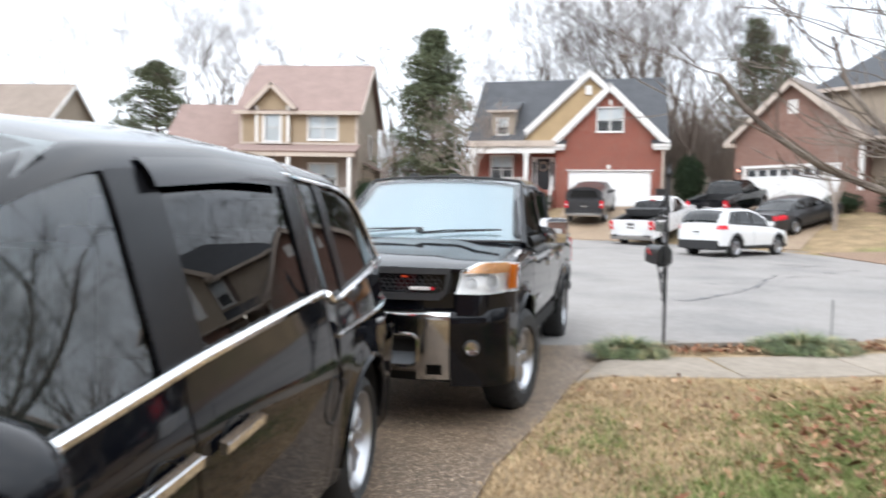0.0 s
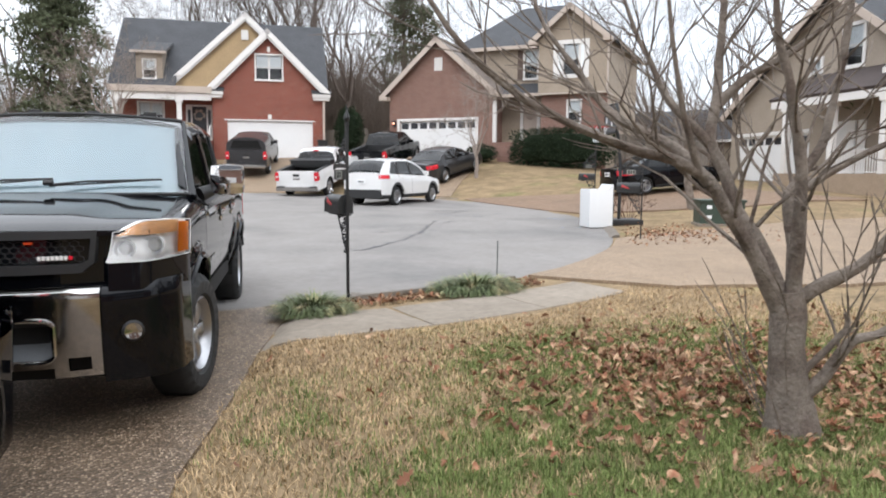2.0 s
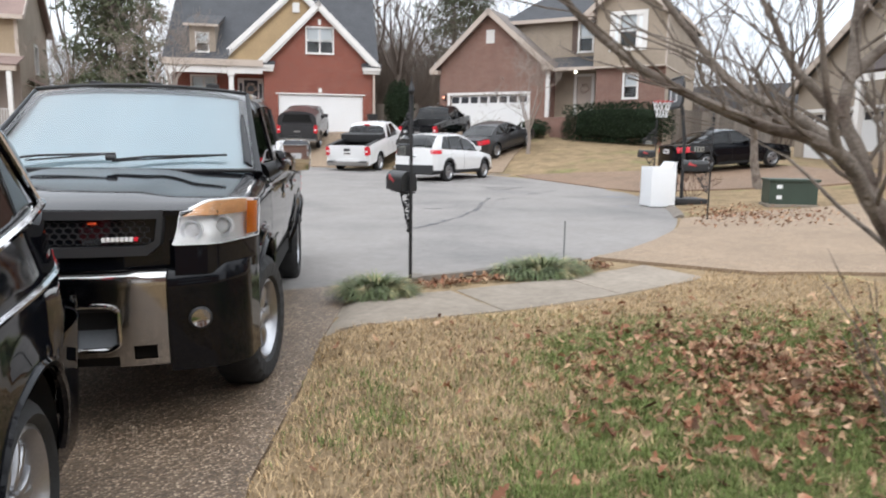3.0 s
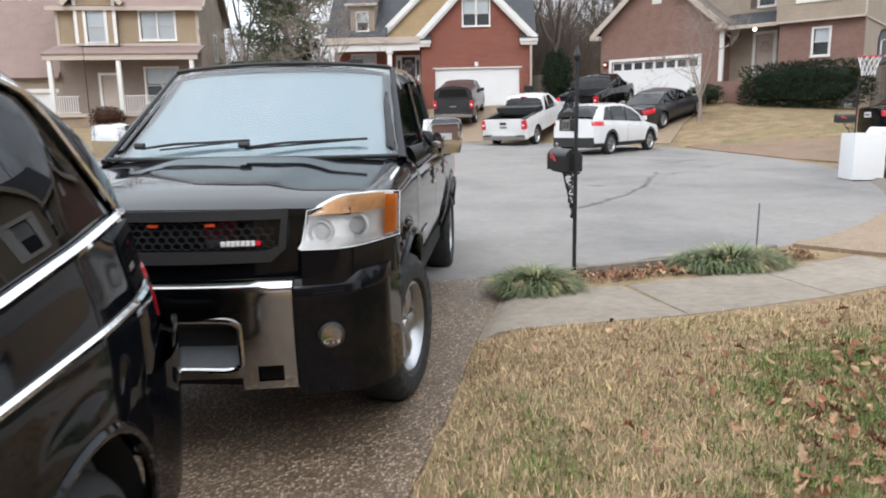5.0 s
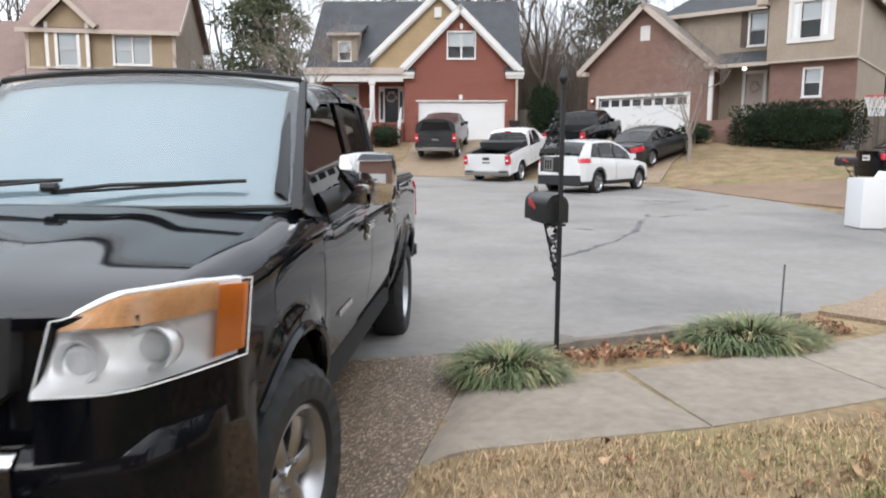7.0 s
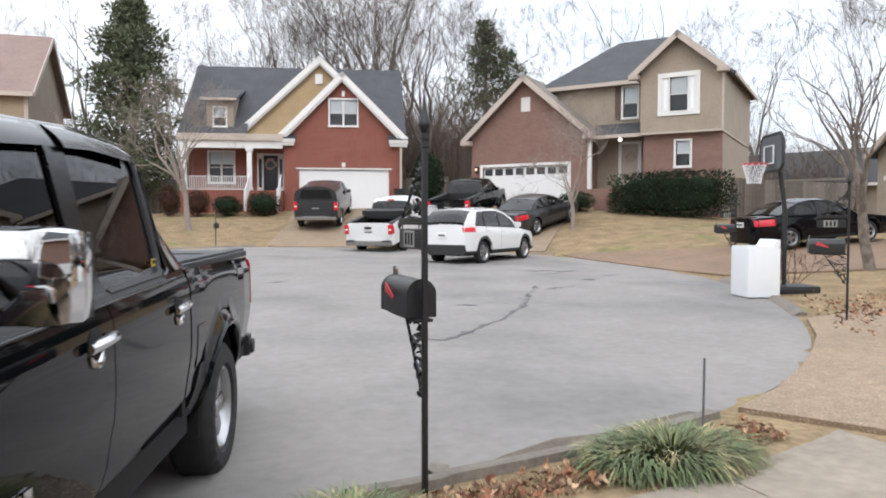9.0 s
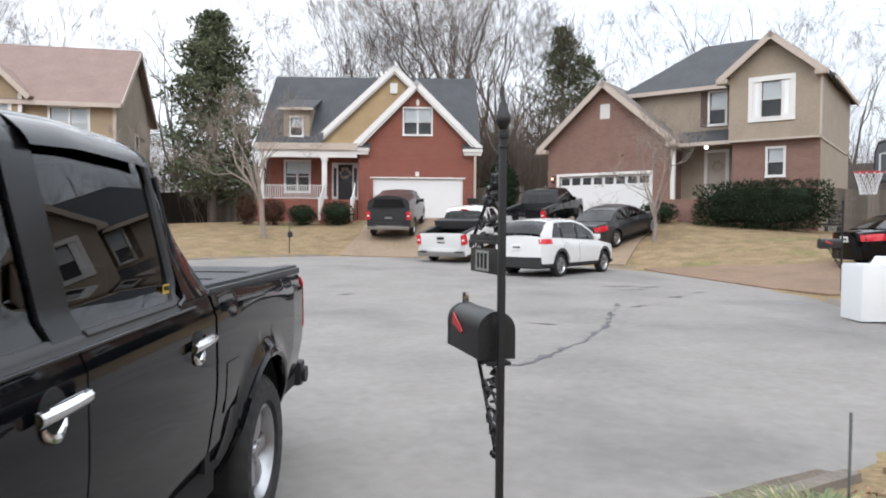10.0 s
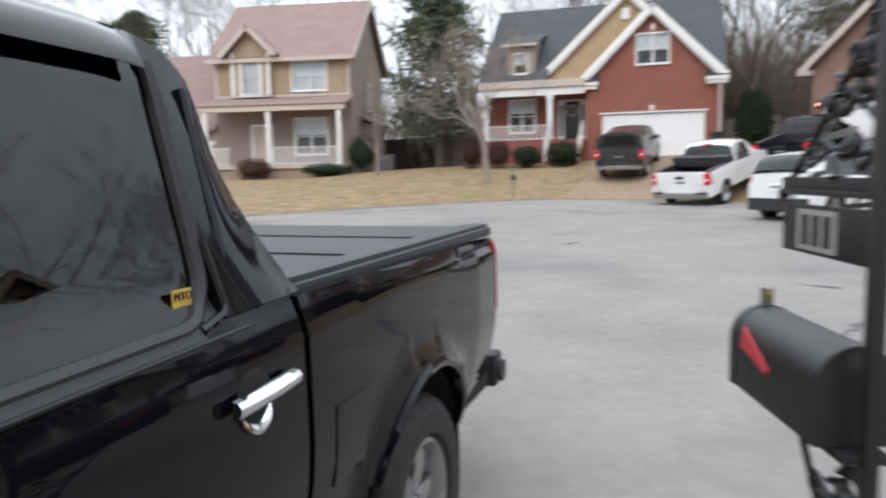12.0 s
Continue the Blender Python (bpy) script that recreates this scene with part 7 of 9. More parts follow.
def leaf_cloud(bm, rnd, centre, size, count, blade, flat=0.5):
    """Small pointed leaf tufts round a centre."""
    for i in range(count):
        v = Vector((rnd.gauss(0, 1), rnd.gauss(0, 1), rnd.gauss(0, 1)))
        v = v.normalized() * rnd.random() ** 0.45
        c = Vector(centre) + Vector((v.x * size[0], v.y * size[1], v.z * size[2]))
        d = (v + Vector((rnd.uniform(-0.7, 0.7), rnd.uniform(-0.7, 0.7), rnd.uniform(-0.2, 0.8)))).normalized()
        s = d.orthogonal().normalized()
        s.rotate(Matrix.Rotation(rnd.uniform(0, 6.283), 3, d))
        L = blade * rnd.uniform(0.6, 1.4)
        a, b, e = bm.verts.new(c - s * L * flat * 0.5), bm.verts.new(c + d * L), bm.verts.new(c + s * L * flat * 0.5)
        f = bm.verts.new(c + d * L * 0.4 + d.cross(s) * L * 0.18)
        bm.faces.new((a, f, b))
        bm.faces.new((f, e, b))


def cedar(x, y, height, width, seed, label, tufts=260):
    rnd = random.Random(seed)
    t = thing("cedar_tree", Matrix.Translation((x, y, ground_z(x, y))), label, "tree")
    bm = tube(bmesh.new(), [(0, 0, -0.2), (0.05, 0, height * 0.5), (0, 0, height * 0.95)], [height * 0.02, height * 0.013, 0.03], 8)
    br, bm = bm, bmesh.new()
    for i in range(tufts):
        k = rnd.random() ** 0.85
        zz = height * (0.10 + 0.90 * k)
        prof = (1 - k) ** 0.55 * (0.7 + 0.3 * min(1, k / 0.15)) * (0.8 + 0.5 * noise.noise((zz * 1.3, seed, i * 0.02))) * (0.8 + 0.3 * math.sin(zz * 2.7 + seed))
        a = rnd.uniform(0, 6.283)
        rr = width * prof * rnd.uniform(0.35, 1.08)
        c = Vector((rr * math.cos(a), rr * math.sin(a), zz + rr * 0.15))
        if rnd.random() < 0.5:
            tube(br, [(0, 0, zz - rr * 0.15), c], [0.05, 0.012], 4)
        leaf_cloud(bm, rnd, c, (0.6, 0.6, 0.2), 24, 0.30, 0.5)
    part("trunk", br, M["bark_far"], t)
    part("crown", bm, M["conifer"], t, "dense dark cedar foliage", 0)
    return t


def shrub(name, x, y, size, seed, label, mat="hedge", count=1500, blade=0.09, z=None, squash=0.35, yaw=0, box=False):
    rnd = random.Random(seed)
    t = thing(name, pose(x, y, ground_z(x, y) if z is None else z, 0, 0, yaw), label, "shrub")
    bm = bmesh.new()
    for i in range(5):
        a = rnd.uniform(0, 6.283)
        tube(bm, [(0, 0, -0.05), (size[0] * 0.4 * math.cos(a), size[1] * 0.4 * math.sin(a), size[2] * 0.7)], [0.03, 0.012], 5)
    part("stem", bm, M["bark_far"], t)
    bm = bmesh.new()
    for i in range(count):
        v = Vector((rnd.gauss(0, 1), rnd.gauss(0, 1), rnd.gauss(0, 1))).normalized()
        if box:
            m = max(abs(v.x), abs(v.y), abs(v.z))
            v = v.lerp(v / m * 0.9, 0.75)
        q = rnd.uniform(0.72, 1.0) * (1 + 0.14 * noise.noise(v * 2.2 + Vector((seed, 0, 0))))
        c = Vector((v.x * size[0] * q, v.y * size[1] * q, size[2] * (0.5 + 0.5 * v.z * q)))
        d = (v + Vector((rnd.uniform(-0.8, 0.8), rnd.uniform(-0.8, 0.8), rnd.uniform(-0.3, 0.8)))).normalized()
        s = d.orthogonal().normalized()
        s.rotate(Matrix.Rotation(rnd.uniform(0, 6.283), 3, d))
        L = blade * rnd.uniform(0.6, 1.5)
        vs = [bm.verts.new(p) for p in (c - s * L * 0.3, c + d * L * 0.45 + d.cross(s) * L * 0.15, c + d * L, c + s * L * 0.3)]
        bm.faces.new((vs[0], vs[1], vs[2]))
        bm.faces.new((vs[1], vs[3], vs[2]))
    # a dense dark heart, so that no light falls through
    core = bmesh.ops.create_icosphere(bm, subdivisions=3, radius=1)["verts"]
    for v in core:
        w = v.co.copy()
        if box:
            w = w.lerp(w / max(abs(w.x), abs(w.y), abs(w.z)) * 0.9, 0.75)
        q = 0.74 * (1 + 0.14 * noise.noise(w * 2.2 + Vector((seed, 0, 0))))
        v.co = Vector((w.x * size[0] * q, w.y * size[1] * q, size[2] * (0.5 + 0.5 * w.z * q)))
    part("foliage", bm, M[mat], t, "", 0)
    return t


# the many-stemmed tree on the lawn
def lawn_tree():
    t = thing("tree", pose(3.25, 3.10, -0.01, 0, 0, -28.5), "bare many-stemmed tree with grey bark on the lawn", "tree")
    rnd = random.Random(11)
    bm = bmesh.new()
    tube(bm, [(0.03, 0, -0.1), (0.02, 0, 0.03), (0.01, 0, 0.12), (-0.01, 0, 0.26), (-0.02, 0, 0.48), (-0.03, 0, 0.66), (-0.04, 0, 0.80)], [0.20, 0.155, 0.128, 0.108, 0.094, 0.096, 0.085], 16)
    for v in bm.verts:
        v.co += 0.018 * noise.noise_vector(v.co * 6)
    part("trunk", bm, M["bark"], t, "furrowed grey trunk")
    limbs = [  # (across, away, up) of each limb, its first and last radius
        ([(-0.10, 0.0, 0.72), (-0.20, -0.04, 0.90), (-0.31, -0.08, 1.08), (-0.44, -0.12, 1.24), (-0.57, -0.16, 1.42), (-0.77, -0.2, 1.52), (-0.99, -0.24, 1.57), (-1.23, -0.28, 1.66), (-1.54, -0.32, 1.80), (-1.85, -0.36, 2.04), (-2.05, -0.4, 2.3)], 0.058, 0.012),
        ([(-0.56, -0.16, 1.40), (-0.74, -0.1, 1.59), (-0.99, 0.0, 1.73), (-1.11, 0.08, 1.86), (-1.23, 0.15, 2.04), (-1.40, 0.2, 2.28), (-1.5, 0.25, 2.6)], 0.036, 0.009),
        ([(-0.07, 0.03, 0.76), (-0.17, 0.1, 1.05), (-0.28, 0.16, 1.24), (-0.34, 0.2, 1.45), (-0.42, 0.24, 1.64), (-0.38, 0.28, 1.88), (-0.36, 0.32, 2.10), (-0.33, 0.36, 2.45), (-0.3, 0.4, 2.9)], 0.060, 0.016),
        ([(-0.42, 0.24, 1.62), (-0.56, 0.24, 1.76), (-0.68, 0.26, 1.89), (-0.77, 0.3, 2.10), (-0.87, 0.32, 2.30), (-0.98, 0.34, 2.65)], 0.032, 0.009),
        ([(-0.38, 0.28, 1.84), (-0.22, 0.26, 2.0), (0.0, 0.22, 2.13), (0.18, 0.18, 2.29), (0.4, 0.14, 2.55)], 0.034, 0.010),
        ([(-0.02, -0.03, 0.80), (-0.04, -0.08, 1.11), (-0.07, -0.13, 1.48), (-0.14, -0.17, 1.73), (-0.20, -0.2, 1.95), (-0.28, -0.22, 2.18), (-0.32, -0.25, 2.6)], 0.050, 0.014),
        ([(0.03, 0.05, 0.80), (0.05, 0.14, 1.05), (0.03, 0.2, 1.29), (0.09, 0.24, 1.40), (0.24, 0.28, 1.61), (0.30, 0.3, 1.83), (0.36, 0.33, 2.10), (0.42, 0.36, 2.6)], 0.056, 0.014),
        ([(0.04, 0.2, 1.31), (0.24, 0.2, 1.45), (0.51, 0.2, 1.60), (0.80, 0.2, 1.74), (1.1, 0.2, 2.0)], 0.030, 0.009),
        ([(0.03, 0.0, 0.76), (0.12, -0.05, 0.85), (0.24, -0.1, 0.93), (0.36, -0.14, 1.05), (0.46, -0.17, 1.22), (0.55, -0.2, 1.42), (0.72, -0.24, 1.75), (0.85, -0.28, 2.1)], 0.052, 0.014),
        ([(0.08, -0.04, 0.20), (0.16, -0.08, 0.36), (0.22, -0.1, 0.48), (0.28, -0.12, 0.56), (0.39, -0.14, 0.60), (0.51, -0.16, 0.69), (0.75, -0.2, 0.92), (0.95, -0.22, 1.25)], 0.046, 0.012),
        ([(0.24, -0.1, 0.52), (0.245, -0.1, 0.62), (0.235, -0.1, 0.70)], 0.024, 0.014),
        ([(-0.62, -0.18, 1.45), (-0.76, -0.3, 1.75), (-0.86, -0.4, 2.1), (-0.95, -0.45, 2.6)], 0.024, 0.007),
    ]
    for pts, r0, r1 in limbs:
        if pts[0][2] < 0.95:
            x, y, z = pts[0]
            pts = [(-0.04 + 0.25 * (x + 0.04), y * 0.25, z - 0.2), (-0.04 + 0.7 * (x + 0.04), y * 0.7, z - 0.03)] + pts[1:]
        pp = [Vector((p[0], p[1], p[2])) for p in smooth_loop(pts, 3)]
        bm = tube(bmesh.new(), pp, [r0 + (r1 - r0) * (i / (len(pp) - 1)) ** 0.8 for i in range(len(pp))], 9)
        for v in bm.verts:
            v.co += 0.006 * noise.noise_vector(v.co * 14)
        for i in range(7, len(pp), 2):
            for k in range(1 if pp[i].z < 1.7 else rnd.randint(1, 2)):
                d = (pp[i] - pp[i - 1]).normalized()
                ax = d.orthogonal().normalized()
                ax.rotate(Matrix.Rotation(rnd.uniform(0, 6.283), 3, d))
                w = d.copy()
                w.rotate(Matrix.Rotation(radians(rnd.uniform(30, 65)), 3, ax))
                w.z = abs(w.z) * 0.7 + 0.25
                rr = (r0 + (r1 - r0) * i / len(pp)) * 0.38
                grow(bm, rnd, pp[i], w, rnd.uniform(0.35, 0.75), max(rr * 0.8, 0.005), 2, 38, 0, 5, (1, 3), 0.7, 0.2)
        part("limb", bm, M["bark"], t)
    for k in range(9):
        a = rnd.uniform(2.0, 4.3)
        bm = bmesh.new()
        grow(bm, rnd, (0.12 * math.cos(a), 0.12 * math.sin(a), rnd.uniform(0.0, 0.3)), (math.cos(a) * 0.7, math.sin(a) * 0.5, 1.0), rnd.uniform(0.3, 0.6), 0.005, 1, 30, 0, 4, (1, 2), 0.7, 0.12)
        part("shoot", bm, M["bark"], t, "thin shoot from the trunk's foot")
    return t


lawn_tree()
bare_tree(2.3, 37.2, 7.4, 3, "small bare tree on the lawn before the porch", 42, 0.12, 8, 0.22, mat="bark_pale")
bare_tree(17.0, 29.6, 5.6, 5, "small bare tree on the lawn by the brick house", 48, 0.085, 8, 0.24, mat="bark_pale")
bare_tree(-3.0, 41.2, 5.2, 12, "slim bare young tree before the ochre porch", 34, 0.07, 7, 0.25, mat="bark_pale")
bare_tree(16.8, 16.2, 5.4, 8, "bare small tree beside the brown driveway", 36, 0.115, 6, 0.33, mat="bark")
# tall bare woods behind the houses, others added round the close: a few kinds, repeated
KINDS = [bare_tree(14.5, 57, 20, 20, "tall bare winter tree behind the houses", 27, 0.19, 8, 0.22), bare_tree(17.5, 62, 23, 21, "tall bare winter tree behind the houses", 30, 0.21, 8, 0.25),
         bare_tree(21, 58, 21, 23, "tall bare winter tree behind the houses", 33, 0.19, 8, 0.2), bare_tree(8.5, 66, 20, 27, "slender bare winter tree behind the houses", 24, 0.15, 8, 0.3)]
wood = random.Random(77)
SPOTS = [(24, 66), (27.5, 60), (11.5, 66), (30, 70), (4.5, 60), (-13, 64), (-18, 60), (-22, 66), (-27, 63), (38, 54), (43, 48), (47, 40), (36, 62), (-1.5, 66), (19, 70), (16, 50), (52, 30), (16.3, 53.5),
         (13.5, 62), (22.5, 73), (15.5, 72), (26, 75), (-34, 62), (-40, 55), (44, 58), (33, 66), (1.5, 72), (6, 76), (54, 46), (50, 52), (-3.5, 60), (17.8, 49), (-16, 57), (-20.5, 61), (-12, 60), (14.5, 66), (12, 58), (20, 64), (9.5, 60)]
# trees mostly out of view, added to the sides and rear for car reflections
SPOTS += [(wood.uniform(34, 60), wood.uniform(-25, 24)) for k in range(13)] + [(wood.uniform(-30, 40), wood.uniform(-48, -26)) for k in range(20)] + [(wood.uniform(-55, -38), wood.uniform(-20, 50)) for k in range(8)]
for i, (x, y) in enumerate(SPOTS):
    copy_thing(KINDS[i % 4], Matrix.Translation((x, y, ground_z(x, y) - 0.1)) @ Matrix.Rotation(wood.uniform(0, 6.28), 4, "Z") @ Matrix.Diagonal((*[wood.uniform(0.8, 1.15)] * 2, wood.uniform(0.75, 1.1), 1)))


def thicket():
    t = thing("thicket", Matrix.Translation((20, 54, ground_z(20, 54))), "grey-brown bare undergrowth at the edge of the woods", "undergrowth", "undergrowth")
    rnd = random.Random(9)
    bm = bmesh.new()
    for k in range(34):
        a, q = rnd.uniform(0, 6.283), rnd.uniform(0, 2.6)
        grow(bm, rnd, (q * math.cos(a), q * math.sin(a), -0.2), (rnd.uniform(-0.3, 0.3), rnd.uniform(-0.3, 0.3), 1), rnd.uniform(1.2, 2.6), 0.035, 3, 30, 0, 4, (2, 3), 0.75, 0.2)
    part("stem", bm, M["thicket"], t)
    return t


bush = thicket()
GAPS_BETWEEN = [(wood.uniform(10, 24), wood.uniform(50, 62)) for k in range(18)] + [(wood.uniform(-5, 5), wood.uniform(56, 64)) for k in range(10)] + [(wood.uniform(28, 44), wood.uniform(38, 54)) for k in range(10)]
for x, y in GAPS_BETWEEN:
    copy_thing(bush, Matrix.Translation((x, y, ground_z(x, y))) @ Matrix.Rotation(wood.uniform(0, 6.28), 4, "Z") @ Matrix.Diagonal((1.3, 1.3, wood.uniform(0.9, 1.7), 1)))
for k in range(44):
    x, y = wood.uniform(11.5, 23), wood.uniform(51, 64)
    copy_thing(bush, Matrix.Translation((x, y, ground_z(x, y))) @ Matrix.Rotation(wood.uniform(0, 6.28), 4, "Z") @ Matrix.Diagonal((1.3, 1.3, wood.uniform(1.2, 2.1), 1)))
for k in range(46):
    a = k / 45
    x, y = (-46 + 100 * a, 60 + 7 * math.sin(a * 9) + wood.uniform(-4, 5)) if k < 30 else (wood.uniform(38, 56), wood.uniform(20, 56))
    copy_thing(bush, Matrix.Translation((x, y, ground_z(x, y))) @ Matrix.Rotation(wood.uniform(0, 6.28), 4, "Z") @ Matrix.Diagonal((1.2, 1.2, wood.uniform(0.7, 1.3), 1)))
cedar(-0.2, 47.0, 11.6, 4.6, 2, "tall dark cedar between the houses", 520)
cedar(-22.6, 58, 12.0, 6.5, 4, "dark cedar behind the ochre house", 420)
cedar(25.5, 56, 15.0, 5.0, 6, "dark cedar behind the brick house")
cedar(29.5, 60, 14.0, 5.0, 7, "dark cedar behind the brick house")
# unseen cedars added on the east side to darken what the cars reflect
for i, (x, y, h) in enumerate([(37, 9, 13), (34, -3, 12), (39, -12, 14), (31, -14, 11), (42, 2, 15), (33, 15, 12)]):
    cedar(x, y, h, 6.0, 40 + i, "unseen dark cedar behind the gabled house, added to darken car reflections", 200)
# undergrowth added out of view among them, for the same darker reflections
for k in range(26):
    x, y = wood.uniform(31, 44), wood.uniform(-24, 16)
    copy_thing(bush, Matrix.Translation((x, y, ground_z(x, y))) @ Matrix.Rotation(wood.uniform(0, 6.28), 4, "Z") @ Matrix.Diagonal((1.5, 1.5, wood.uniform(1.5, 2.3), 1)))
shrub("evergreen_shrub", 14.9, 41.0, (0.85, 0.85, 3.0), 1, "upright dark evergreen at the garage corner", count=2200, blade=0.16)
hd = Vector((0.61, -0.79))
hp = Vector((19.1, 37.4)) + hd * 7.75 + Vector((-0.79, -0.61)) * 1.6
shrub("hedge", hp.x, hp.y, (3.0, 0.95, 2.15), 2, "clipped dark hedge before the brick house", count=5200, blade=0.14, yaw=-52.3, box=True, z=ground_z(hp.x, hp.y) - 0.1)
for i, (x, y, sx, sz) in enumerate([(2.9, 41.9, 0.6, 1.3), (4.3, 41.5, 0.7, 1.0), (6.0, 41.0, 0.85, 1.2), (1.6, 42.6, 0.5, 1.5), (-4.3, 44.6, 0.9, 2.0), (-5.9, 43.1, 1.3, 0.6), (-9.8, 43.2, 0.9, 1.1), (17.9, 35.0, 0.8, 0.8), (19.6, 33.4, 0.9, 0.9)]):
    shrub("evergreen_shrub", x, y, (sx, sx, sz), 30 + i, "rounded evergreen shrub by the house wall", "hedge" if i % 3 else "shrub_brown", 1100, 0.11)


def twig_shrub(x, y):
    t = thing("shrub", Matrix.Translation((x, y, ground_z(x, y))), "small bare brown shrub beside the letter box", "shrub")
    rnd = random.Random(61)
    for k in range(9):
        a = k * 0.7 + rnd.uniform(-0.2, 0.2)
        bm = bmesh.new()
        grow(bm, rnd, (0.1 * math.cos(a), 0.1 * math.sin(a), -0.05), (0.6 * math.cos(a), 0.6 * math.sin(a), 1), 0.4, 0.011, 3, 35, 0, 5, (2, 3), 0.7, 0.25)
        part("stem", bm, M["shrub_brown"], t)


twig_shrub(13.9, 15.9)


# strappy border grass by the road
def border_grass(x, y, rx, ry, h, seed, count, label):
    rnd = random.Random(seed)
    bm = bmesh.new()
    for i in range(count):
        a, q = rnd.uniform(0, 6.283), math.sqrt(rnd.random())
        bx0, by0 = rx * 0.75 * q * math.cos(a), ry * 0.75 * q * math.sin(a)
        out = a + rnd.uniform(-0.9, 0.9)
        L, w = h * rnd.uniform(0.8, 1.7), rnd.uniform(0.006, 0.011)
        lean = 0.5 + 0.95 * q * rnd.uniform(0.4, 1.1)
        px, py = -math.sin(out) * w, math.cos(out) * w
        prev = None
        for k in range(5):
            s = k / 4
            ang = lean * (0.35 + 1.1 * s)
            d, z = L * s * math.sin(min(ang, 1.9)) * 0.9, L * s * math.cos(min(ang, 1.75)) + 0.01
            ww = (1 - s) ** 0.6 if k < 4 else 0.05
            pair = (bm.verts.new((bx0 + d * math.cos(out) + px * ww, by0 + d * math.sin(out) + py * ww, max(z, 0.01))), bm.verts.new((bx0 + d * math.cos(out) - px * ww, by0 + d * math.sin(out) - py * ww, max(z, 0.01))))
            if prev:
                bm.faces.new((prev[0], prev[1], pair[1], pair[0]))
            prev = pair
    return mesh_thing("border_grass", bm, M["strap_leaf"], label, "plant", pose(x, y, ground_z(x, y) + 0.01), kind="", smooth=0)


border_grass(1.98, 7.76, 0.42, 0.32, 0.205, 3, 1500, "clump of green strap-leaved border grass by the walk")
border_grass(4.2, 8.12, 0.70, 0.38, 0.215, 4, 2300, "wide clump of yellowing border grass by the kerb")


# ---- walk, kerbs and the road's marks ----
walk_near = interp([(1.05, 6.50), (2.75, 6.52), (4.2, 6.70), (5.4, 6.98), (6.2, 7.25)])
walk_far = interp([(1.05, 7.62), (2.87, 7.66), (4.3, 7.80), (5.6, 8.12), (6.3, 8.4)])
walk_root = thing("sidewalk", I4, "weathered concrete sidewalk of jointed slabs beside the lawn", "sidewalk", kind="structure")
cuts = [1.05, 2.78, 4.25, 5.75]
for a, b in zip(cuts, cuts[1:]):
    g = 0.006
    first = a < 1.1

    def slab_at(u, v, a=a, b=b, first=first):
        xn, xf = a + g + (b - a - 2 * g) * u, a + g + (b - a - 2 * g) * u + (0.45 * (1 - u) if first else 0.05)
        x = xn + (xf - xn) * v
        y = walk_near(xn) + (walk_far(xf) - walk_near(xn)) * v
        edge = min(u * (b - a), (1 - u) * (b - a), v * 1.1, (1 - v) * 1.1)
        return (x, y, ground_z(x, y) + 0.014 - 0.008 * max(0, 1 - edge / 0.025) + 0.004 * noise.noise((x * 2, y * 2, 3)))
    us = [0, 0.008, 0.02] + lin(0.1, 0.9, 9) + [0.98, 0.992, 1]
    bm = sheet(bmesh.new(), slab_at, us, [0, 0.01, 0.03] + lin(0.12, 0.88, 7) + [0.97, 0.99, 1], (0, 0, -0.12))
    bmesh.ops.recalc_face_normals(bm, faces=bm.faces)
    part("slab", bm, M["concrete"], walk_root)

kerb_root = thing("kerb", I4, "low concrete kerb along the cul-de-sac", "kerb", kind="structure")
GAPS = ((-4.0, 2.0, 7, 9.5), (5.3, 10.6, 8, 13), (12.5, 14.5, 17.6, 26.0), (4.8, 13.6, 26.0, 34))
run = []
runs = []
for i in range(len(KERB) - 1):
    for k in range(4):
        p = KERB[i].lerp(KERB[i + 1], k / 4)
        if any(a < p.x < b and c < p.y < d for a, b, c, d in GAPS) or abs(p.x) > 40:
            if len(run) > 2:
                runs.append(run)
            run = []
        else:
            run.append(p)
if len(run) > 2:
    runs.append(run)
for run in runs:
    loops = []
    for i, p in enumerate(run):
        d = (run[min(i + 1, len(run) - 1)] - run[max(i - 1, 0)]).normalized()
        o = Vector((d.y, -d.x))
        z = road_z(p.x, p.y)
        prof = ((-0.08, -0.05), (-0.08, 0.018), (-0.04, 0.024), (0.03, 0.075), (0.14, 0.08), (0.16, -0.05))
        loops.append([(p.x + o.x * q, p.y + o.y * q, z + h) for q, h in prof])
    bm = rings(bmesh.new(), loops)
    bmesh.ops.recalc_face_normals(bm, faces=bm.faces)
    part("kerb_run", bm, M["kerb"], kerb_root)


def road_strip(name, pts, width, mat, label, seed=0, lift=0.017):
    rnd = random.Random(seed)
    bm = bmesh.new()
    prev = None
    for i, p in enumerate(smooth_loop(pts, 8)):
        w = width * max(0.12, 0.35 + 1.3 * noise.noise((p.x * 3.1, p.y * 3.1, seed + 0.5))) * (1 if 2 < i < 8 * (len(pts) - 1) - 2 else 0.3)
        q = Vector((p.x + rnd.uniform(-0.05, 0.05), p.y + rnd.uniform(-0.05, 0.05)))
        pair = [bm.verts.new((q.x, q.y + s * w, road_z(q.x, q.y) + lift)) for s in (-1, 1)]
        if prev:
            bm.faces.new((prev[0], pair[0], pair[1], prev[1]))
        prev = pair
    return mesh_thing(name, facing(bm, (0, 0, 1)), M[mat], label, "road mark", kind="structure", smooth=0)


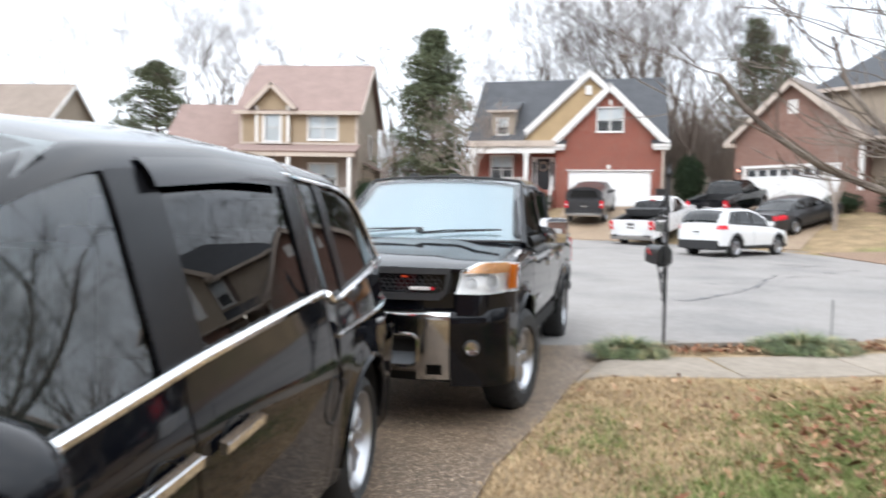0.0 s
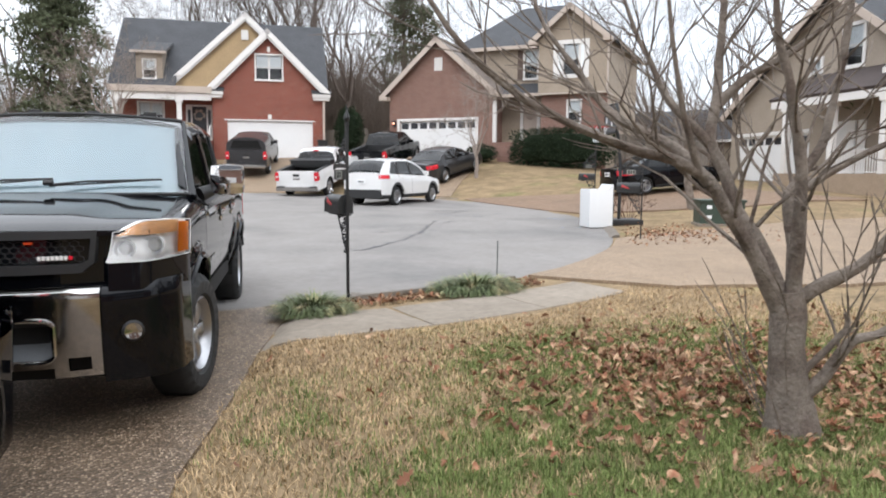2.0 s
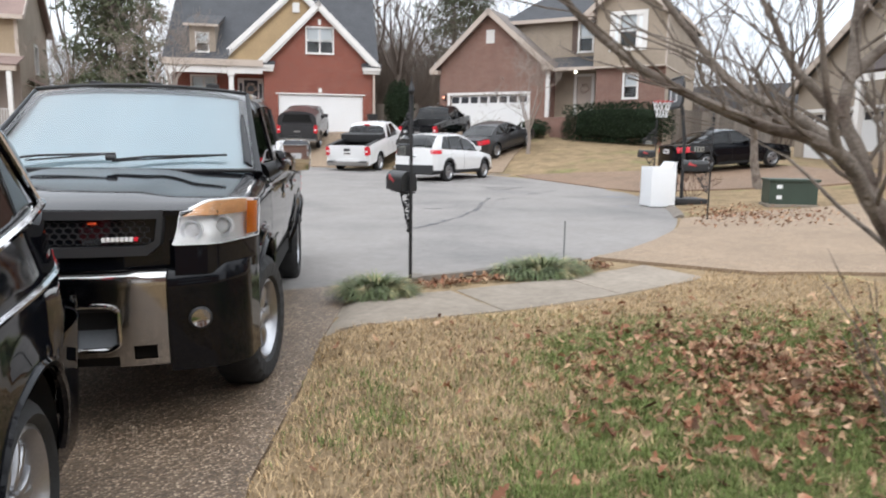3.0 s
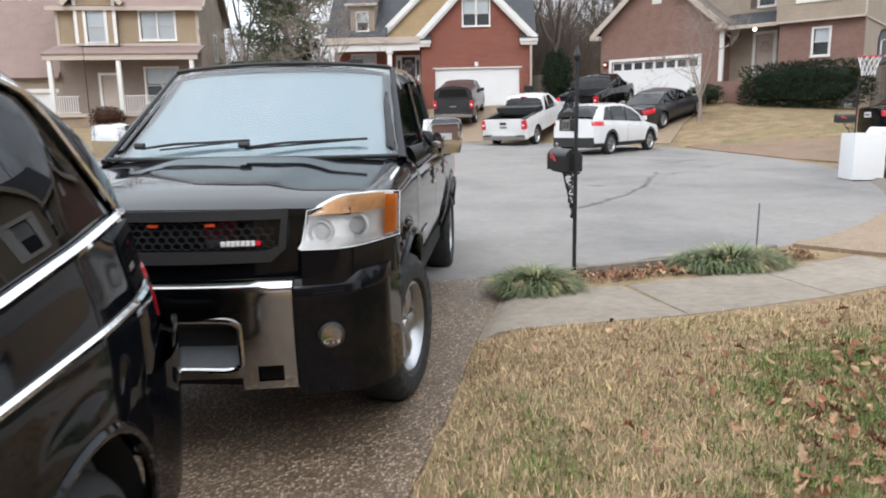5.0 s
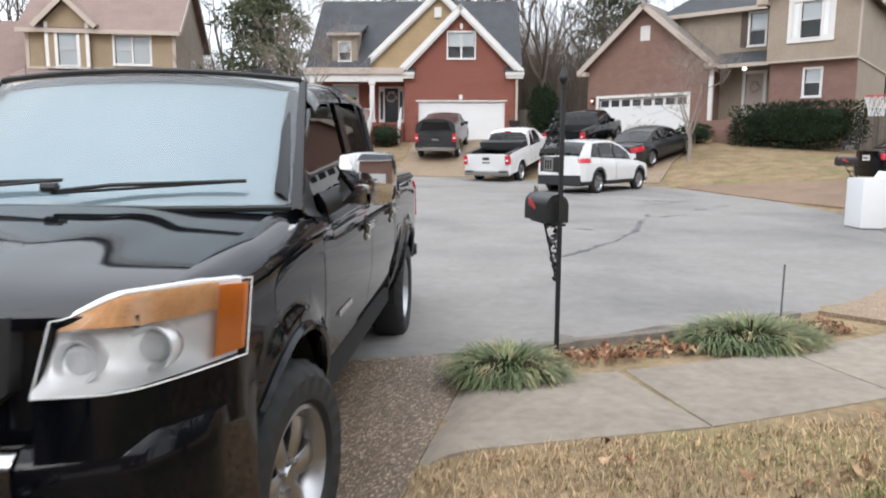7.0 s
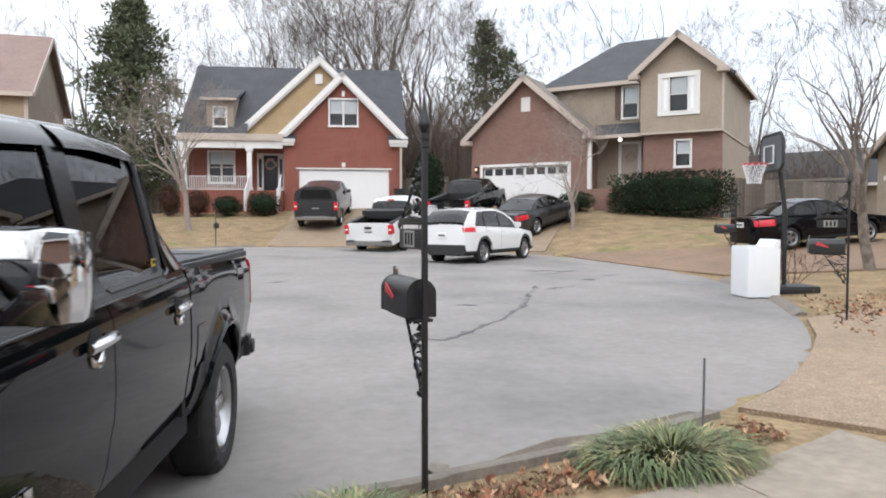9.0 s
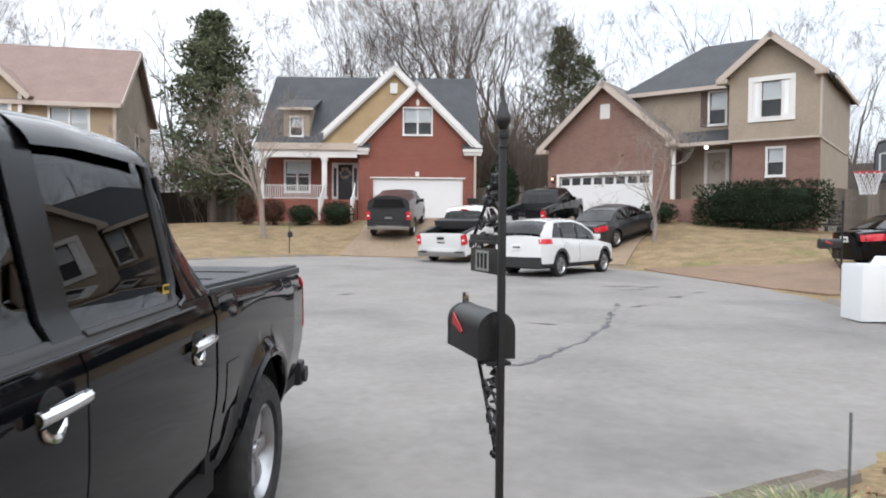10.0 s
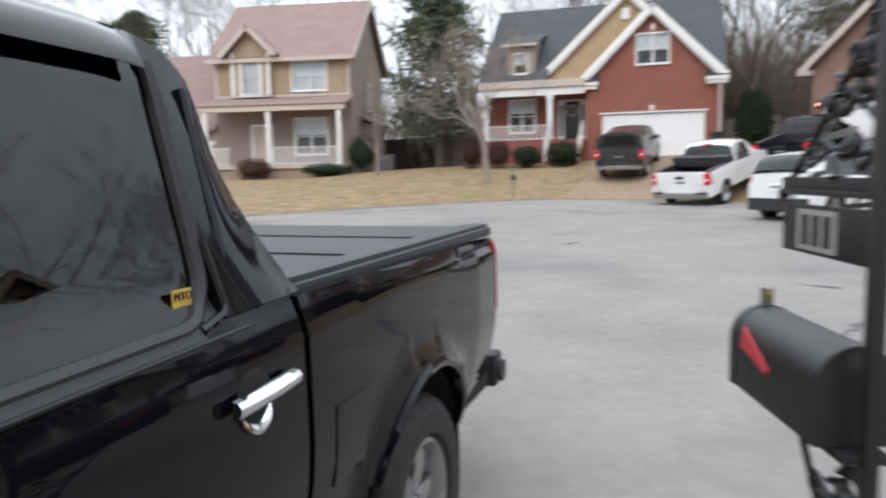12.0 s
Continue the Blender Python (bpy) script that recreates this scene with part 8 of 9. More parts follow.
CRACKS = [[(4.3, 12.95), (4.53, 12.8), (4.99, 13.19), (5.49, 13.64), (6.0, 14.1), (6.51, 14.75), (7.0, 15.3), (7.41, 15.93), (7.8, 16.6), (8.17, 17.05), (8.72, 17.94)], [(5.85, 15.85), (6.05, 15.65), (6.3, 15.55)], [(8.5, 17.25), (9.0, 17.45), (9.5, 17.6)], [(11.4, 19.4), (11.8, 19.5), (12.15, 19.7)], [(10.1, 21.1), (10.5, 21.0), (11.0, 21.1)], [(10.0, 20.3), (10.4, 20.2), (10.9, 20.35)], [(10.9, 20.7), (11.3, 20.8), (11.7, 20.75)], [(10.3, 18.7), (10.9, 18.75)], [(3.2, 20.2), (3.8, 20.4)]]
for i, c in enumerate(CRACKS):
    road_strip("tar_crack", c, 0.11 if i == 0 else 0.10, "tar", "dark tar-filled crack in the asphalt", i)
for pts in ([(12.08, 17.56), (12.4, 17.4), (12.78, 17.21)], [(10.95, 15.17), (11.2, 15.05), (11.44, 14.92)]):
    road_strip("chalk_mark", pts, 0.03, "chalk", "thin blue line marked on the asphalt", 3)
mesh_thing("dirt_patch", flat_sheet([(2.9, 8.52), (3.3, 8.72), (3.8, 8.9), (4.2, 8.88), (4.7, 9.02), (5.2, 9.12), (5.3, 9.02), (4.6, 8.84), (4.0, 8.68)], 0.016, road_z, 0.3), M["dirt"], "washed-out brown dirt in the gutter", "dirt", kind="structure")


# ---- letter boxes ----
def scroll(bm, pts, r, turns=1.0, size=0.05, hand=1, axis="x"):
    """A wrought-iron stem that ends in a curl, in the yz plane."""
    p = [Vector(q) for q in smooth_loop(pts, 4)]
    d = (p[-1] - p[-2]).normalized()
    n = Vector((0, -d.z, d.y)) * hand
    c = p[-1] + n * size
    for k in range(1, 14):
        a = k / 13 * turns * 6.283
        rad = size * (1 - 0.7 * k / 13)
        p.append(c + (-n * math.cos(a) + d * math.sin(a)) * rad)
    tube(bm, p, r, 6)


def ornament(parent, name, lo, hi, reach_lo, reach_hi, y0, seed, label):
    """Cast-iron vine tracery: a bracket whose reach changes from its foot to its head."""
    rnd = random.Random(seed)
    bm = bmesh.new()
    tube(bm, [(0, y0 + reach_lo + (reach_hi - reach_lo) * (s ** 1.1), lo + (hi - lo) * s) for s in lin(0, 1, 8)], 0.009, 6)
    n = 6
    for i in range(n):
        s = (i + 0.5) / n
        z = lo + (hi - lo) * s
        reach = reach_lo + (reach_hi - reach_lo) * s
        if reach < 0.03:
            continue
        scroll(bm, [(0, y0, z - 0.03), (0, y0 + reach * 0.45, z + 0.035 * (1 if i % 2 else -1)), (0, y0 + reach * 0.8, z)], 0.007, 1.1, min(0.028, reach * 0.25), 1 if i % 2 else -1)
        for k in range(5):
            q = Vector((rnd.uniform(-0.008, 0.008), y0 + reach * rnd.uniform(0.1, 1.0), z + rnd.uniform(-0.04, 0.04)))
            m = Matrix.Translation(q) @ Euler((rnd.uniform(0, 3), rnd.uniform(0, 3), rnd.uniform(0, 3))).to_matrix().to_4x4() @ Matrix.Diagonal((0.008, 0.017, 0.026, 1))
            bmesh.ops.create_icosphere(bm, subdivisions=1, radius=1, matrix=m)
    return part(name, bm, M["iron"], parent, label)


def letter_box(m, label, box_mat="box_black", plaque="narrow", tall=2.25):
    t = thing("letter_box", m, label, "mailbox", "letter boxes")
    bm = bx(bmesh.new(), -0.015, 0.015, -0.015, 0.015, -0.1, tall - 0.22, 0.003)
    post = part("post", bm, M["iron"], t)
    for z0, z1, w in ((tall - 0.28, tall - 0.268, 0.021), (tall - 0.235, tall - 0.215, 0.022), (tall - 0.215, tall - 0.2, 0.018)):
        part("collar", bx(bmesh.new(), -w, w, -w, w, z0, z1, 0.004), M["iron"], post)
    bm = turned(bmesh.new(), [(0.015, tall - 0.2), (0.024, tall - 0.185), (0.037, tall - 0.16), (0.034, tall - 0.14), (0.022, tall - 0.105), (0.011, tall - 0.07), (0.006, tall - 0.04), (0.005, tall - 0.01), (0.001, tall)], 10, pose(0, 0, 0, 0, 0, 45))
    part("finial", bm, M["iron"], post, "pointed finial")
    # box: domed tin on a bracket
    w, zb, zs, y0, y1 = 0.088, 1.03, 1.155, 0.05, 0.53
    prof = [(-w, zb), (w, zb), (w, zs)] + [(w * math.cos(a), zs + w * math.sin(a)) for a in lin(0.15, math.pi - 0.15, 15)] + [(-w, zs)]
    bm = rings(bmesh.new(), [[(x * k, y, zb + (z - zb) * k) for x, z in prof] for y, k in ((y0 + 0.004, 0.97), (y0 + 0.006, 1.0), (y1 - 0.012, 1.0), (y1 - 0.012, 0.98))])
    box = part("box", bm, M[box_mat], t, "black domed tin box, scuffed on top")
    bm = rings(bmesh.new(), [[(x * 1.02, y, zb - 0.002 + (z - zb) * 1.02) for x, z in prof] for y in (y1 - 0.03, y1 + 0.004)])
    part("box_door", bm, M[box_mat], box)
    bm = rings(bmesh.new(), [[(x * 1.015, y, zb - 0.001 + (z - zb) * 1.015) for x, z in prof] for y in (y0, y0 + 0.012)])
    part("box_back", bm, M[box_mat], box)
    bm = bx(bmesh.new(), -0.016, 0.016, y1 - 0.02, y1 - 0.008, zs + w, zs + w + 0.05, 0.004)
    part("latch", bm, M["chrome_dull"], box, "small metal latch")
    bm = prism(bmesh.new(), [(0.0, -0.03), (0.02, 0.03), (0.17, -0.045), (0.155, -0.06), (0.03, -0.03)], 0.005, Matrix.Translation((-w - 0.008, y1 - 0.09, zs + 0.02)) @ pose(0, 0, 0, 0, 0, -90))
    part("flag", bm, M["flag_red"], box, "red metal flag")
    bm = bx(bmesh.new(), -0.05, 0.05, 0.0, 0.5, zb - 0.022, zb - 0.004, 0.003)
    part("shelf", bm, M["iron"], t)
    ornament(t, "lower_bracket", 0.58, 1.01, 0.02, 0.30, 0.02, 3, "cast-iron vine bracket")
    ornament(t, "upper_bracket", 1.92, 1.59, 0.01, 0.36, 0.02, 7, "cast-iron vine tracery")
    bm = bx(bmesh.new(), -0.012, 0.012, 0.0, 0.42, 1.562, 1.59, 0.003)
    bx(bm, -0.018, 0.018, 0.0, 0.42, 1.548, 1.562, 0.003)
    scroll(bm, [(0, 0.40, 1.55), (0, 0.43, 1.53)], 0.006, 1.0, 0.018)
    part("arm", bm, M["iron"], t)
    bm = bx(bmesh.new(), -0.006, 0.006, 0.03, 0.42, 1.41, 1.525, 0.002)
    for y in (0.08, 0.37):
        tube(bm, [(0, y, 1.52), (0, y + 0.015, 1.535), (0, y, 1.55)], 0.004, 5)
    sign = part("number_sign", bm, M["iron"], t, "hanging dark number sign")
    for side in (-1, 1):
        bm = bx(bmesh.new(), side * 0.0085 - 0.002, side * 0.0085 + 0.002, 0.15, 0.33, 1.42, 1.515)
        pl = part("number_plate", bm, M["number_plate"], sign, "pale plate with plain bars")
        bm = bmesh.new()
        for k in range(3):
            bx(bm, side * 0.0115 - 0.001, side * 0.0115 + 0.001, 0.17 + k * 0.052, 0.20 + k * 0.052, 1.432, 1.503)
        part("number_bars", bm, M["under"], pl, smooth=0)
    return t


letter_box(pose(2.50, 8.13, -0.065, 0, 0, 0), "black iron letter box post with vine scrolls by the kerb")
letter_box(pose(10.55, 11.88, ground_z(10.55, 11.88), 0, 0, 48), "black iron letter box post near the washer")
letter_box(pose(14.7, 18.3, ground_z(14.7, 18.3), 0, 0, 75), "dark letter box post at the brown driveway's mouth")
t = letter_box(pose(3.2, 34.0, ground_z(3.2, 34.0) - 0.35, 0, 0, 180), "small dark letter box post before the red brick house")


# ---- odds and ends along the road ----
def washer():
    t = thing("washing_machine", pose(11.53, 14.745, 0.03, 0, 0, -18), "white washing machine standing at the kerb", "appliance")
    bm = bx(bmesh.new(), 0, 0.64, 0, 0.68, 0.025, 0.985, 0.018)
    body = part("body", bm, M["white"], t)
    bm = bx(bmesh.new(), 0.012, 0.628, 0.012, 0.668, 0.985, 1.005, 0.008)
    part("lid", bm, M["white"], t)
    bm = prism(bmesh.new(), [(0.50, 1.0), (0.64, 1.0), (0.64, 1.13), (0.59, 1.135)], 0.66, Matrix.Translation((0, 0.01, 0)))
    part("control_panel", bm, M["white"], t, "sloping white control panel")
    bm = bx(bmesh.new(), 0.645, 0.66, 0.03, 0.65, 0.06, 0.96)
    part("back_panel", bm, M["plastic"], t, "dark back panel")
    bm = tube(bmesh.new(), [(0.67, 0.2, 0.7), (0.76, 0.22, 0.6), (0.74, 0.25, 0.3), (0.70, 0.2, 0.05)], 0.018, 8)
    part("hose", bm, M["plastic"], t)
    for x in (0.08, 0.56):
        for y in (0.08, 0.60):
            bm = turned(bmesh.new(), [(0.025, 0), (0.025, 0.02), (0.012, 0.03)], 10, Matrix.Translation((x, y, -0.003)))
            part("foot", bm, M["plastic"], t)
    return t


washer()


def hoop():
    x, y = 12.68, 15.2
    t = thing("basketball_hoop", pose(x, y, ground_z(x, y), 0, 0, 156), "portable basketball hoop with a black-edged backboard", "hoop")
    bm = bx(bmesh.new(), -0.75, 0.35, -0.4, 0.4, 0.0, 0.16, 0.05)
    part("base", bm, M["plastic"], t)
    bm = tube(bmesh.new(), [(-0.2, 0, 0.1), (-0.2, 0, 1.6), (-0.1, 0, 2.4), (0.02, 0, 2.75)], 0.045, 10)
    part("pole", bm, M["plastic"], t)
    hex8 = [(-0.40, 2.45), (0.40, 2.45), (0.53, 2.58), (0.53, 3.02), (0.40, 3.18), (-0.40, 3.18), (-0.53, 3.02), (-0.53, 2.58)]
    mt = Matrix.Translation((0.1, 0, 0)) @ pose(0, 0, 0, 0, 0, 90)
    board = part("backboard", prism(bmesh.new(), hex8, 0.03, mt), M["board"], t, "grey eight-sided backboard")
    bm = bmesh.new()
    pts = [mt @ Vector((a, 0.015, b)) for a, b in hex8]
    tube(bm, pts + pts[:2], 0.035, 6, False)
    part("board_edge", bm, M["plastic"], board)
    bm = bmesh.new()
    sq = [mt @ Vector((a, -0.006, b)) for a, b in ((-0.22, 2.6), (0.22, 2.6), (0.22, 2.95), (-0.22, 2.95))]
    sq2 = [Vector((p.x + 0.042, p.y, p.z)) for p in sq]
    tube(bm, sq2 + sq2[:2], 0.018, 4, False)
    part("board_square", bm, M["white"], board)
    c = Vector((0.43, 0, 2.60))
    bm = tube(bmesh.new(), [c + Vector((0.23 * math.cos(a), 0.23 * math.sin(a), 0)) for a in lin(0, 6.283, 28)], 0.012, 6, False)
    tube(bm, [(0.12, 0, 2.6), (0.21, 0, 2.6)], 0.02, 6)
    rim = part("rim", bm, M["flag_red"], t, "faded red rim")
    bm = bmesh.new()
    for k in range(12):
        for s in (1, -1):
            tube(bm, [c + Vector((r * math.cos(a), r * math.sin(a), z)) for r, a, z in ((0.23, k * 0.5236, 0), (0.19, k * 0.5236 + s * 0.26, -0.13), (0.15, k * 0.5236 + s * 0.52, -0.26), (0.13, k * 0.5236 + s * 0.78, -0.40))], 0.006, 4)
    part("net", bm, M["white"], rim, "white string net")
    return t


hoop()


def utility_box():
    x, y = 13.65, 13.1
    t = thing("utility_box", pose(x, y, ground_z(x, y), 0, 0, -35), "green metal utility cabinet on the ground", "cabinet")
    bm = bx(bmesh.new(), 0, 1.15, 0, 0.8, 0, 0.08, 0.01)
    part("plinth", bm, M["concrete"], t)
    bm = prism(bmesh.new(), [(0.04, 0.08), (1.11, 0.08), (1.11, 0.62), (0.04, 0.62)], 0.72, Matrix.Translation((0, 0.04, 0)))
    part("body", bm, M["cabinet_green"], t)
    bm = bx(bmesh.new(), 0.0, 1.15, 0.0, 0.8, 0.62, 0.68, 0.015)
    part("lid", bm, M["cabinet_green"], t)
    for z in (0.2, 0.45):
        bm = bx(bmesh.new(), 0.2, 0.32, 0.03, 0.042, z, z + 0.09)
        part("warning_label", bm, M["white"], t, "pale label with plain bars", smooth=0)
    return t


utility_box()


def fence(name, a, b, h, label, mat="fence_wood", pitch=0.15, z=None):
    """Close-boarded fence from a to b."""
    a, b = Vector(a), Vector(b)
    d = b - a
    t = thing(name, pose(a.x, a.y, ground_z(a.x, a.y) if z is None else z, 0, 0, math.degrees(math.atan2(d.y, d.x))), label, "fence")
    n = int(d.length / pitch)
    rnd = random.Random(n)
    bm = bx(bmesh.new(), -pitch / 2 + 0.006, pitch / 2 - 0.006, -0.012, 0.012, -0.3, h)
    first = part("board", bm, M[mat], t, smooth=0)
    for i in range(n):
        o = first if i == 0 else new("board", first.data)
        o.parent = t
        o.location = ((i + 0.5) * pitch, rnd.uniform(-0.006, 0.006), rnd.uniform(-0.02, 0.02) + (ground_z(*(a + d * (i / n))) - t.location.z) * 1.0)
    for z0 in (0.3, h - 0.3):
        bm = bx(bmesh.new(), 0, d.length, 0.015, 0.055, z0, z0 + 0.09)
        part("rail", bm, M[mat], t, smooth=0)
    return t


fence("fence", (-4.6, 53.5), (-0.6, 52.3), 2.0, "dark stained board fence between the houses", "fence_dark")
fence("fence", (-0.6, 49.0), (2.3, 46.8), 1.9, "grey weathered board fence beside the cedar")
fence("fence", (14.2, 47.0), (17.5, 44.0), 1.9, "brown board fence between the brick houses")
fence("fence", (27.0, 31.5), (29.6, 26.8), 1.9, "grey board fence beyond the brick house")


def small_item(name, bm, mat, m, label, category):
    return mesh_thing(name, bm, M[mat], label, category, m)


ac = thing("air_conditioner", pose(-3.9, 47.2, ground_z(-3.9, 47.2), 0, 0, -5), "grey air-conditioning unit beside the house", "appliance")
part("casing", bx(bmesh.new(), 0, 0.95, 0, 0.95, 0, 0.95, 0.03), M["cabinet_grey"], ac)
bm = bmesh.new()
for i in range(14):
    bx(bm, 0.05 + i * 0.062, 0.085 + i * 0.062, -0.012, 0.0, 0.08, 0.88)
part("grille", bm, M["alloy"], ac, smooth=0)
shed = thing("shed", pose(-2.2, 58, ground_z(-2.2, 58), 0, 0, -5), "low shed with a white metal roof behind the fence", "shed")
part("wall", box_mesh(-2.6, 2.6, 0, 4, 0, 2.2), M["siding_tan"], shed, smooth=0)
part("roof", slab([(-2.9, -0.4, 2.2), (2.9, -0.4, 2.2), (2.9, 2.2, 3.1), (-2.9, 2.2, 3.1)], 0.08), M["trim"], shed, smooth=0)
part("roof", slab([(-2.9, 2.2, 3.1), (2.9, 2.2, 3.1), (2.9, 4.5, 2.2), (-2.9, 4.5, 2.2)], 0.08), M["trim"], shed, smooth=0)
bin1 = thing("wheeled_bin", pose(13.4, 41.5, ground_z(13.4, 41.5), 0, 0, -15), "dark green wheeled rubbish bin by the garage", "bin")
part("body", rings(bmesh.new(), [[(x * k, y * k, z) for x, y in ((-0.28, -0.3), (0.28, -0.3), (0.28, 0.3), (-0.28, 0.3))] for z, k in ((0.05, 0.8), (0.98, 1.0))]), M["plastic"], bin1)
part("lid", bx(bmesh.new(), -0.31, 0.31, -0.34, 0.33, 0.98, 1.06, 0.02), M["plastic"], bin1)
post = mesh_thing("marker_stake", tube(bmesh.new(), [(0, 0, -0.05), (0.005, 0, 0.62)], 0.009, 6), M["cabinet_grey"], "thin grey stake standing in the border", "stake", pose(4.62, 8.3, ground_z(4.62, 8.3)))
pole = mesh_thing("antenna_pole", tube(bmesh.new(), [(0, 0, -0.05), (0.0, 0, 3.2)], [0.018, 0.008], 6), M["iron"], "thin dark whip pole beyond the road", "pole", pose(-4.9, 20.6, road_z(0, 20.6)))


# ---- the other houses round the close ----
def tan_house():
    h = thing("house", pose(29.2, 22.9, 1.15, 0, 0, -104.5), "tan sided house with white garage door and dark porch roof", "house")
    wall(h, I4, [(-3.0, -0.6), (10.2, -0.6), (10.2, 3.4), (3.5, 7.9), (-3.0, 3.5)], [(-2.44, 2.44, 0, 2.13), (2.3, 2.85, 4.2, 5.2), (4.1, 5.05, 4.75, 6.3), (6.6, 7.5, 4.5, 6.0)], "siding_grey", name="front_wall")
    garage_door(h, I4, -2.44, 2.44, 2.13, lights=1)
    block(h, I4, (-2.6, 2.6, -0.04, 0.0, 2.13, 2.3), "trim", "lintel")
    for x0, x1, z0, z1 in ((2.3, 2.85, 4.2, 5.2), (4.1, 5.05, 4.75, 6.3), (6.6, 7.5, 4.5, 6.0)):
        window(h, I4, x0, x1, z0, z1, 1, 0.14, 0.55)
    for e, z in ((-3.4, 3.2), (10.6, 3.1)):
        roof(h, I4, [(3.5, -0.4, 8.1), (e, -0.4, z), (e, 9.6, z), (3.5, 9.6, 8.1)], "shingle_grey")
        beam(h, I4, (3.5, -0.41, 8.08), (e, -0.41, z - 0.02), 0.05, 0.3, "trim_tan", "rake_board")
    for x in (-3.0, 10.0):
        block(h, I4, (x, x + 0.2, 0.2, 9.0, -0.6, 3.4), "siding_grey", "side_wall")
    wall(h, Matrix.Translation((0, 9.0, 0)), [(-3.0, -0.6), (10.2, -0.6), (10.2, 3.4), (3.5, 7.9), (-3.0, 3.5)], [], "siding_grey", name="back_wall")
    # porch
    roof(h, I4, [(2.6, -2.3, 3.45), (10.6, -2.3, 3.45), (10.6, -0.02, 4.55), (2.6, -0.02, 4.55)], "shingle_dark", 0.12, "porch_roof")
    block(h, I4, (2.7, 10.5, -2.25, -2.05, 3.05, 3.33), "trim", "porch_beam")
    block(h, I4, (3.0, 10.4, -2.2, -0.02, -0.6, 0.35), "concrete_pale", "porch_floor")
    for x in (3.5, 6.0, 8.4, 10.2):
        c = block(h, I4, (x - 0.12, x + 0.12, -2.2, -1.96, 0.35, 3.05), "trim", "column", bevel=0.015)
        block(h, I4, (x - 0.17, x + 0.17, -2.25, -1.91, 2.9, 3.05), "trim", "capital", parent=c)
    d = block(h, I4, (4.0, 5.0, -0.09, -0.03, 0.35, 2.5), "door_white", "front_door", "white front door", bevel=0.01)
    block(h, I4, (5.12, 5.5, -0.07, -0.02, 0.35, 2.5), "trim", "sidelight")
    wreath(d, I4, 6.4, 2.2, -0.1, 0.3)
    railing(h, I4, 6.12, 8.28, -2.08, 0.35, 1.25)
    return h


M["shingle_dark"] = course_material("dark_shingles", (0.06, 0.045, 0.042), 0.11, "Z", 0.9, 0.2)
tan_house()


def plain_house(m, label, length, depth, eave, ridge, wall_mat, roof_mat, windows=(), door=None):
    """A simple gabled house, its ridge along x and its right front corner at the origin."""
    h = thing("house", m, label, "house")
    holes = [(-x - w, -x, z, z + q) for x, z, w, q in windows]
    wall(h, I4, [(-length, -0.8), (0, -0.8), (0, eave), (-length, eave)], holes, wall_mat, name="front_wall")
    for x0, x1, z0, z1 in holes:
        window(h, I4, x0, x1, z0, z1, 2 if x1 - x0 > 1.3 else 1, 0.1, 0.8)
    wall(h, Matrix.Translation((0, depth - 0.2, 0)), [(-length, -0.8), (0, -0.8), (0, eave), (-length, eave)], [], wall_mat, name="back_wall")
    for x in (-length + 0.2, 0):
        hole = [(depth / 2 - 0.45, depth / 2 + 0.45, eave - 0.6, eave + 0.9)] if x == 0 else []
        side = Matrix.Translation((x, 0, 0)) @ pose(0, 0, 0, 0, 0, 90)
        wall(h, side, [(0.2, -0.8), (depth - 0.2, -0.8), (depth - 0.2, eave), (depth / 2, ridge - 0.2), (0.2, eave)], hole, wall_mat, 0.2, "side_wall")
        for k in hole:
            window(h, side, *k, 1, 0.12, 0.8)
        for a, b in (((-0.4, 0, eave - 0.2), (depth / 2, 0, ridge)), ((depth / 2, 0, ridge), (depth + 0.4, 0, eave - 0.2))):
            beam(h, Matrix.Translation((0.31 if x == 0 else -0.5, 0, 0)) @ side, a, b, 0.05, 0.25, "trim", "rake_board")
    for y, z in ((-0.4, eave - 0.2), (depth + 0.4, eave - 0.2)):
        roof(h, I4, [(-length - 0.3, y, z), (0.3, y, z), (0.3, depth / 2, ridge), (-length - 0.3, depth / 2, ridge)], roof_mat)
    block(h, I4, (-length - 0.3, 0.3, -0.46, -0.405, eave - 0.42, eave - 0.22), "trim", "gutter")
    if door:
        garage_door(h, Matrix.Translation((0, -0.18, 0)), -door - 4.9, -door, 2.13)
    return h


plain_house(pose(-28.7, 52.0, 1.2, 0, 0, -5), "far tan house with a brown shingle roof", 13, 8, 6.1, 10.0, "siding_tan", "shingle_tan", [(2, 3.8, 1.5, 1.5), (7, 3.8, 1.5, 1.5)])
plain_house(pose(46, 34, ground_z(46, 34), 0, 0, -70), "low house with a grey roof beyond the fence", 14, 8, 2.7, 5.2, "siding_grey", "shingle_grey")
plain_house(pose(25.0, 4.5, ground_z(25, 4.5), 0, 0, -95), "brown brick gabled house across the side lawn", 11, 9, 5.4, 9.4, "brick_brown", "shingle_grey", [(2, 3.4, 1.0, 1.4), (6.5, 3.4, 1.6, 1.4), (6.5, 1.0, 1.6, 1.4)])
# house added out of view behind the camera, to darken the car reflections
plain_house(pose(-7.0, -6.5, ground_z(-4, -6.5), 0, 0, 165), "unseen brick house added at the head of the driveway for reflections", 16, 9, 5.4, 9.4, "brick_brown", "shingle_grey", [(8, 1.0, 1.6, 1.5), (12.5, 1.0, 1.6, 1.5), (8, 3.5, 1.2, 1.4), (12.5, 3.5, 1.2, 1.4)], 0.9)

# ---- grass and fallen leaves ----
LX, LY = np.linspace(-2, 16, 121), np.linspace(-2, 16, 121)
LZ = np.array([[ground_z(float(a), float(b)) for b in LY] for a in LX])


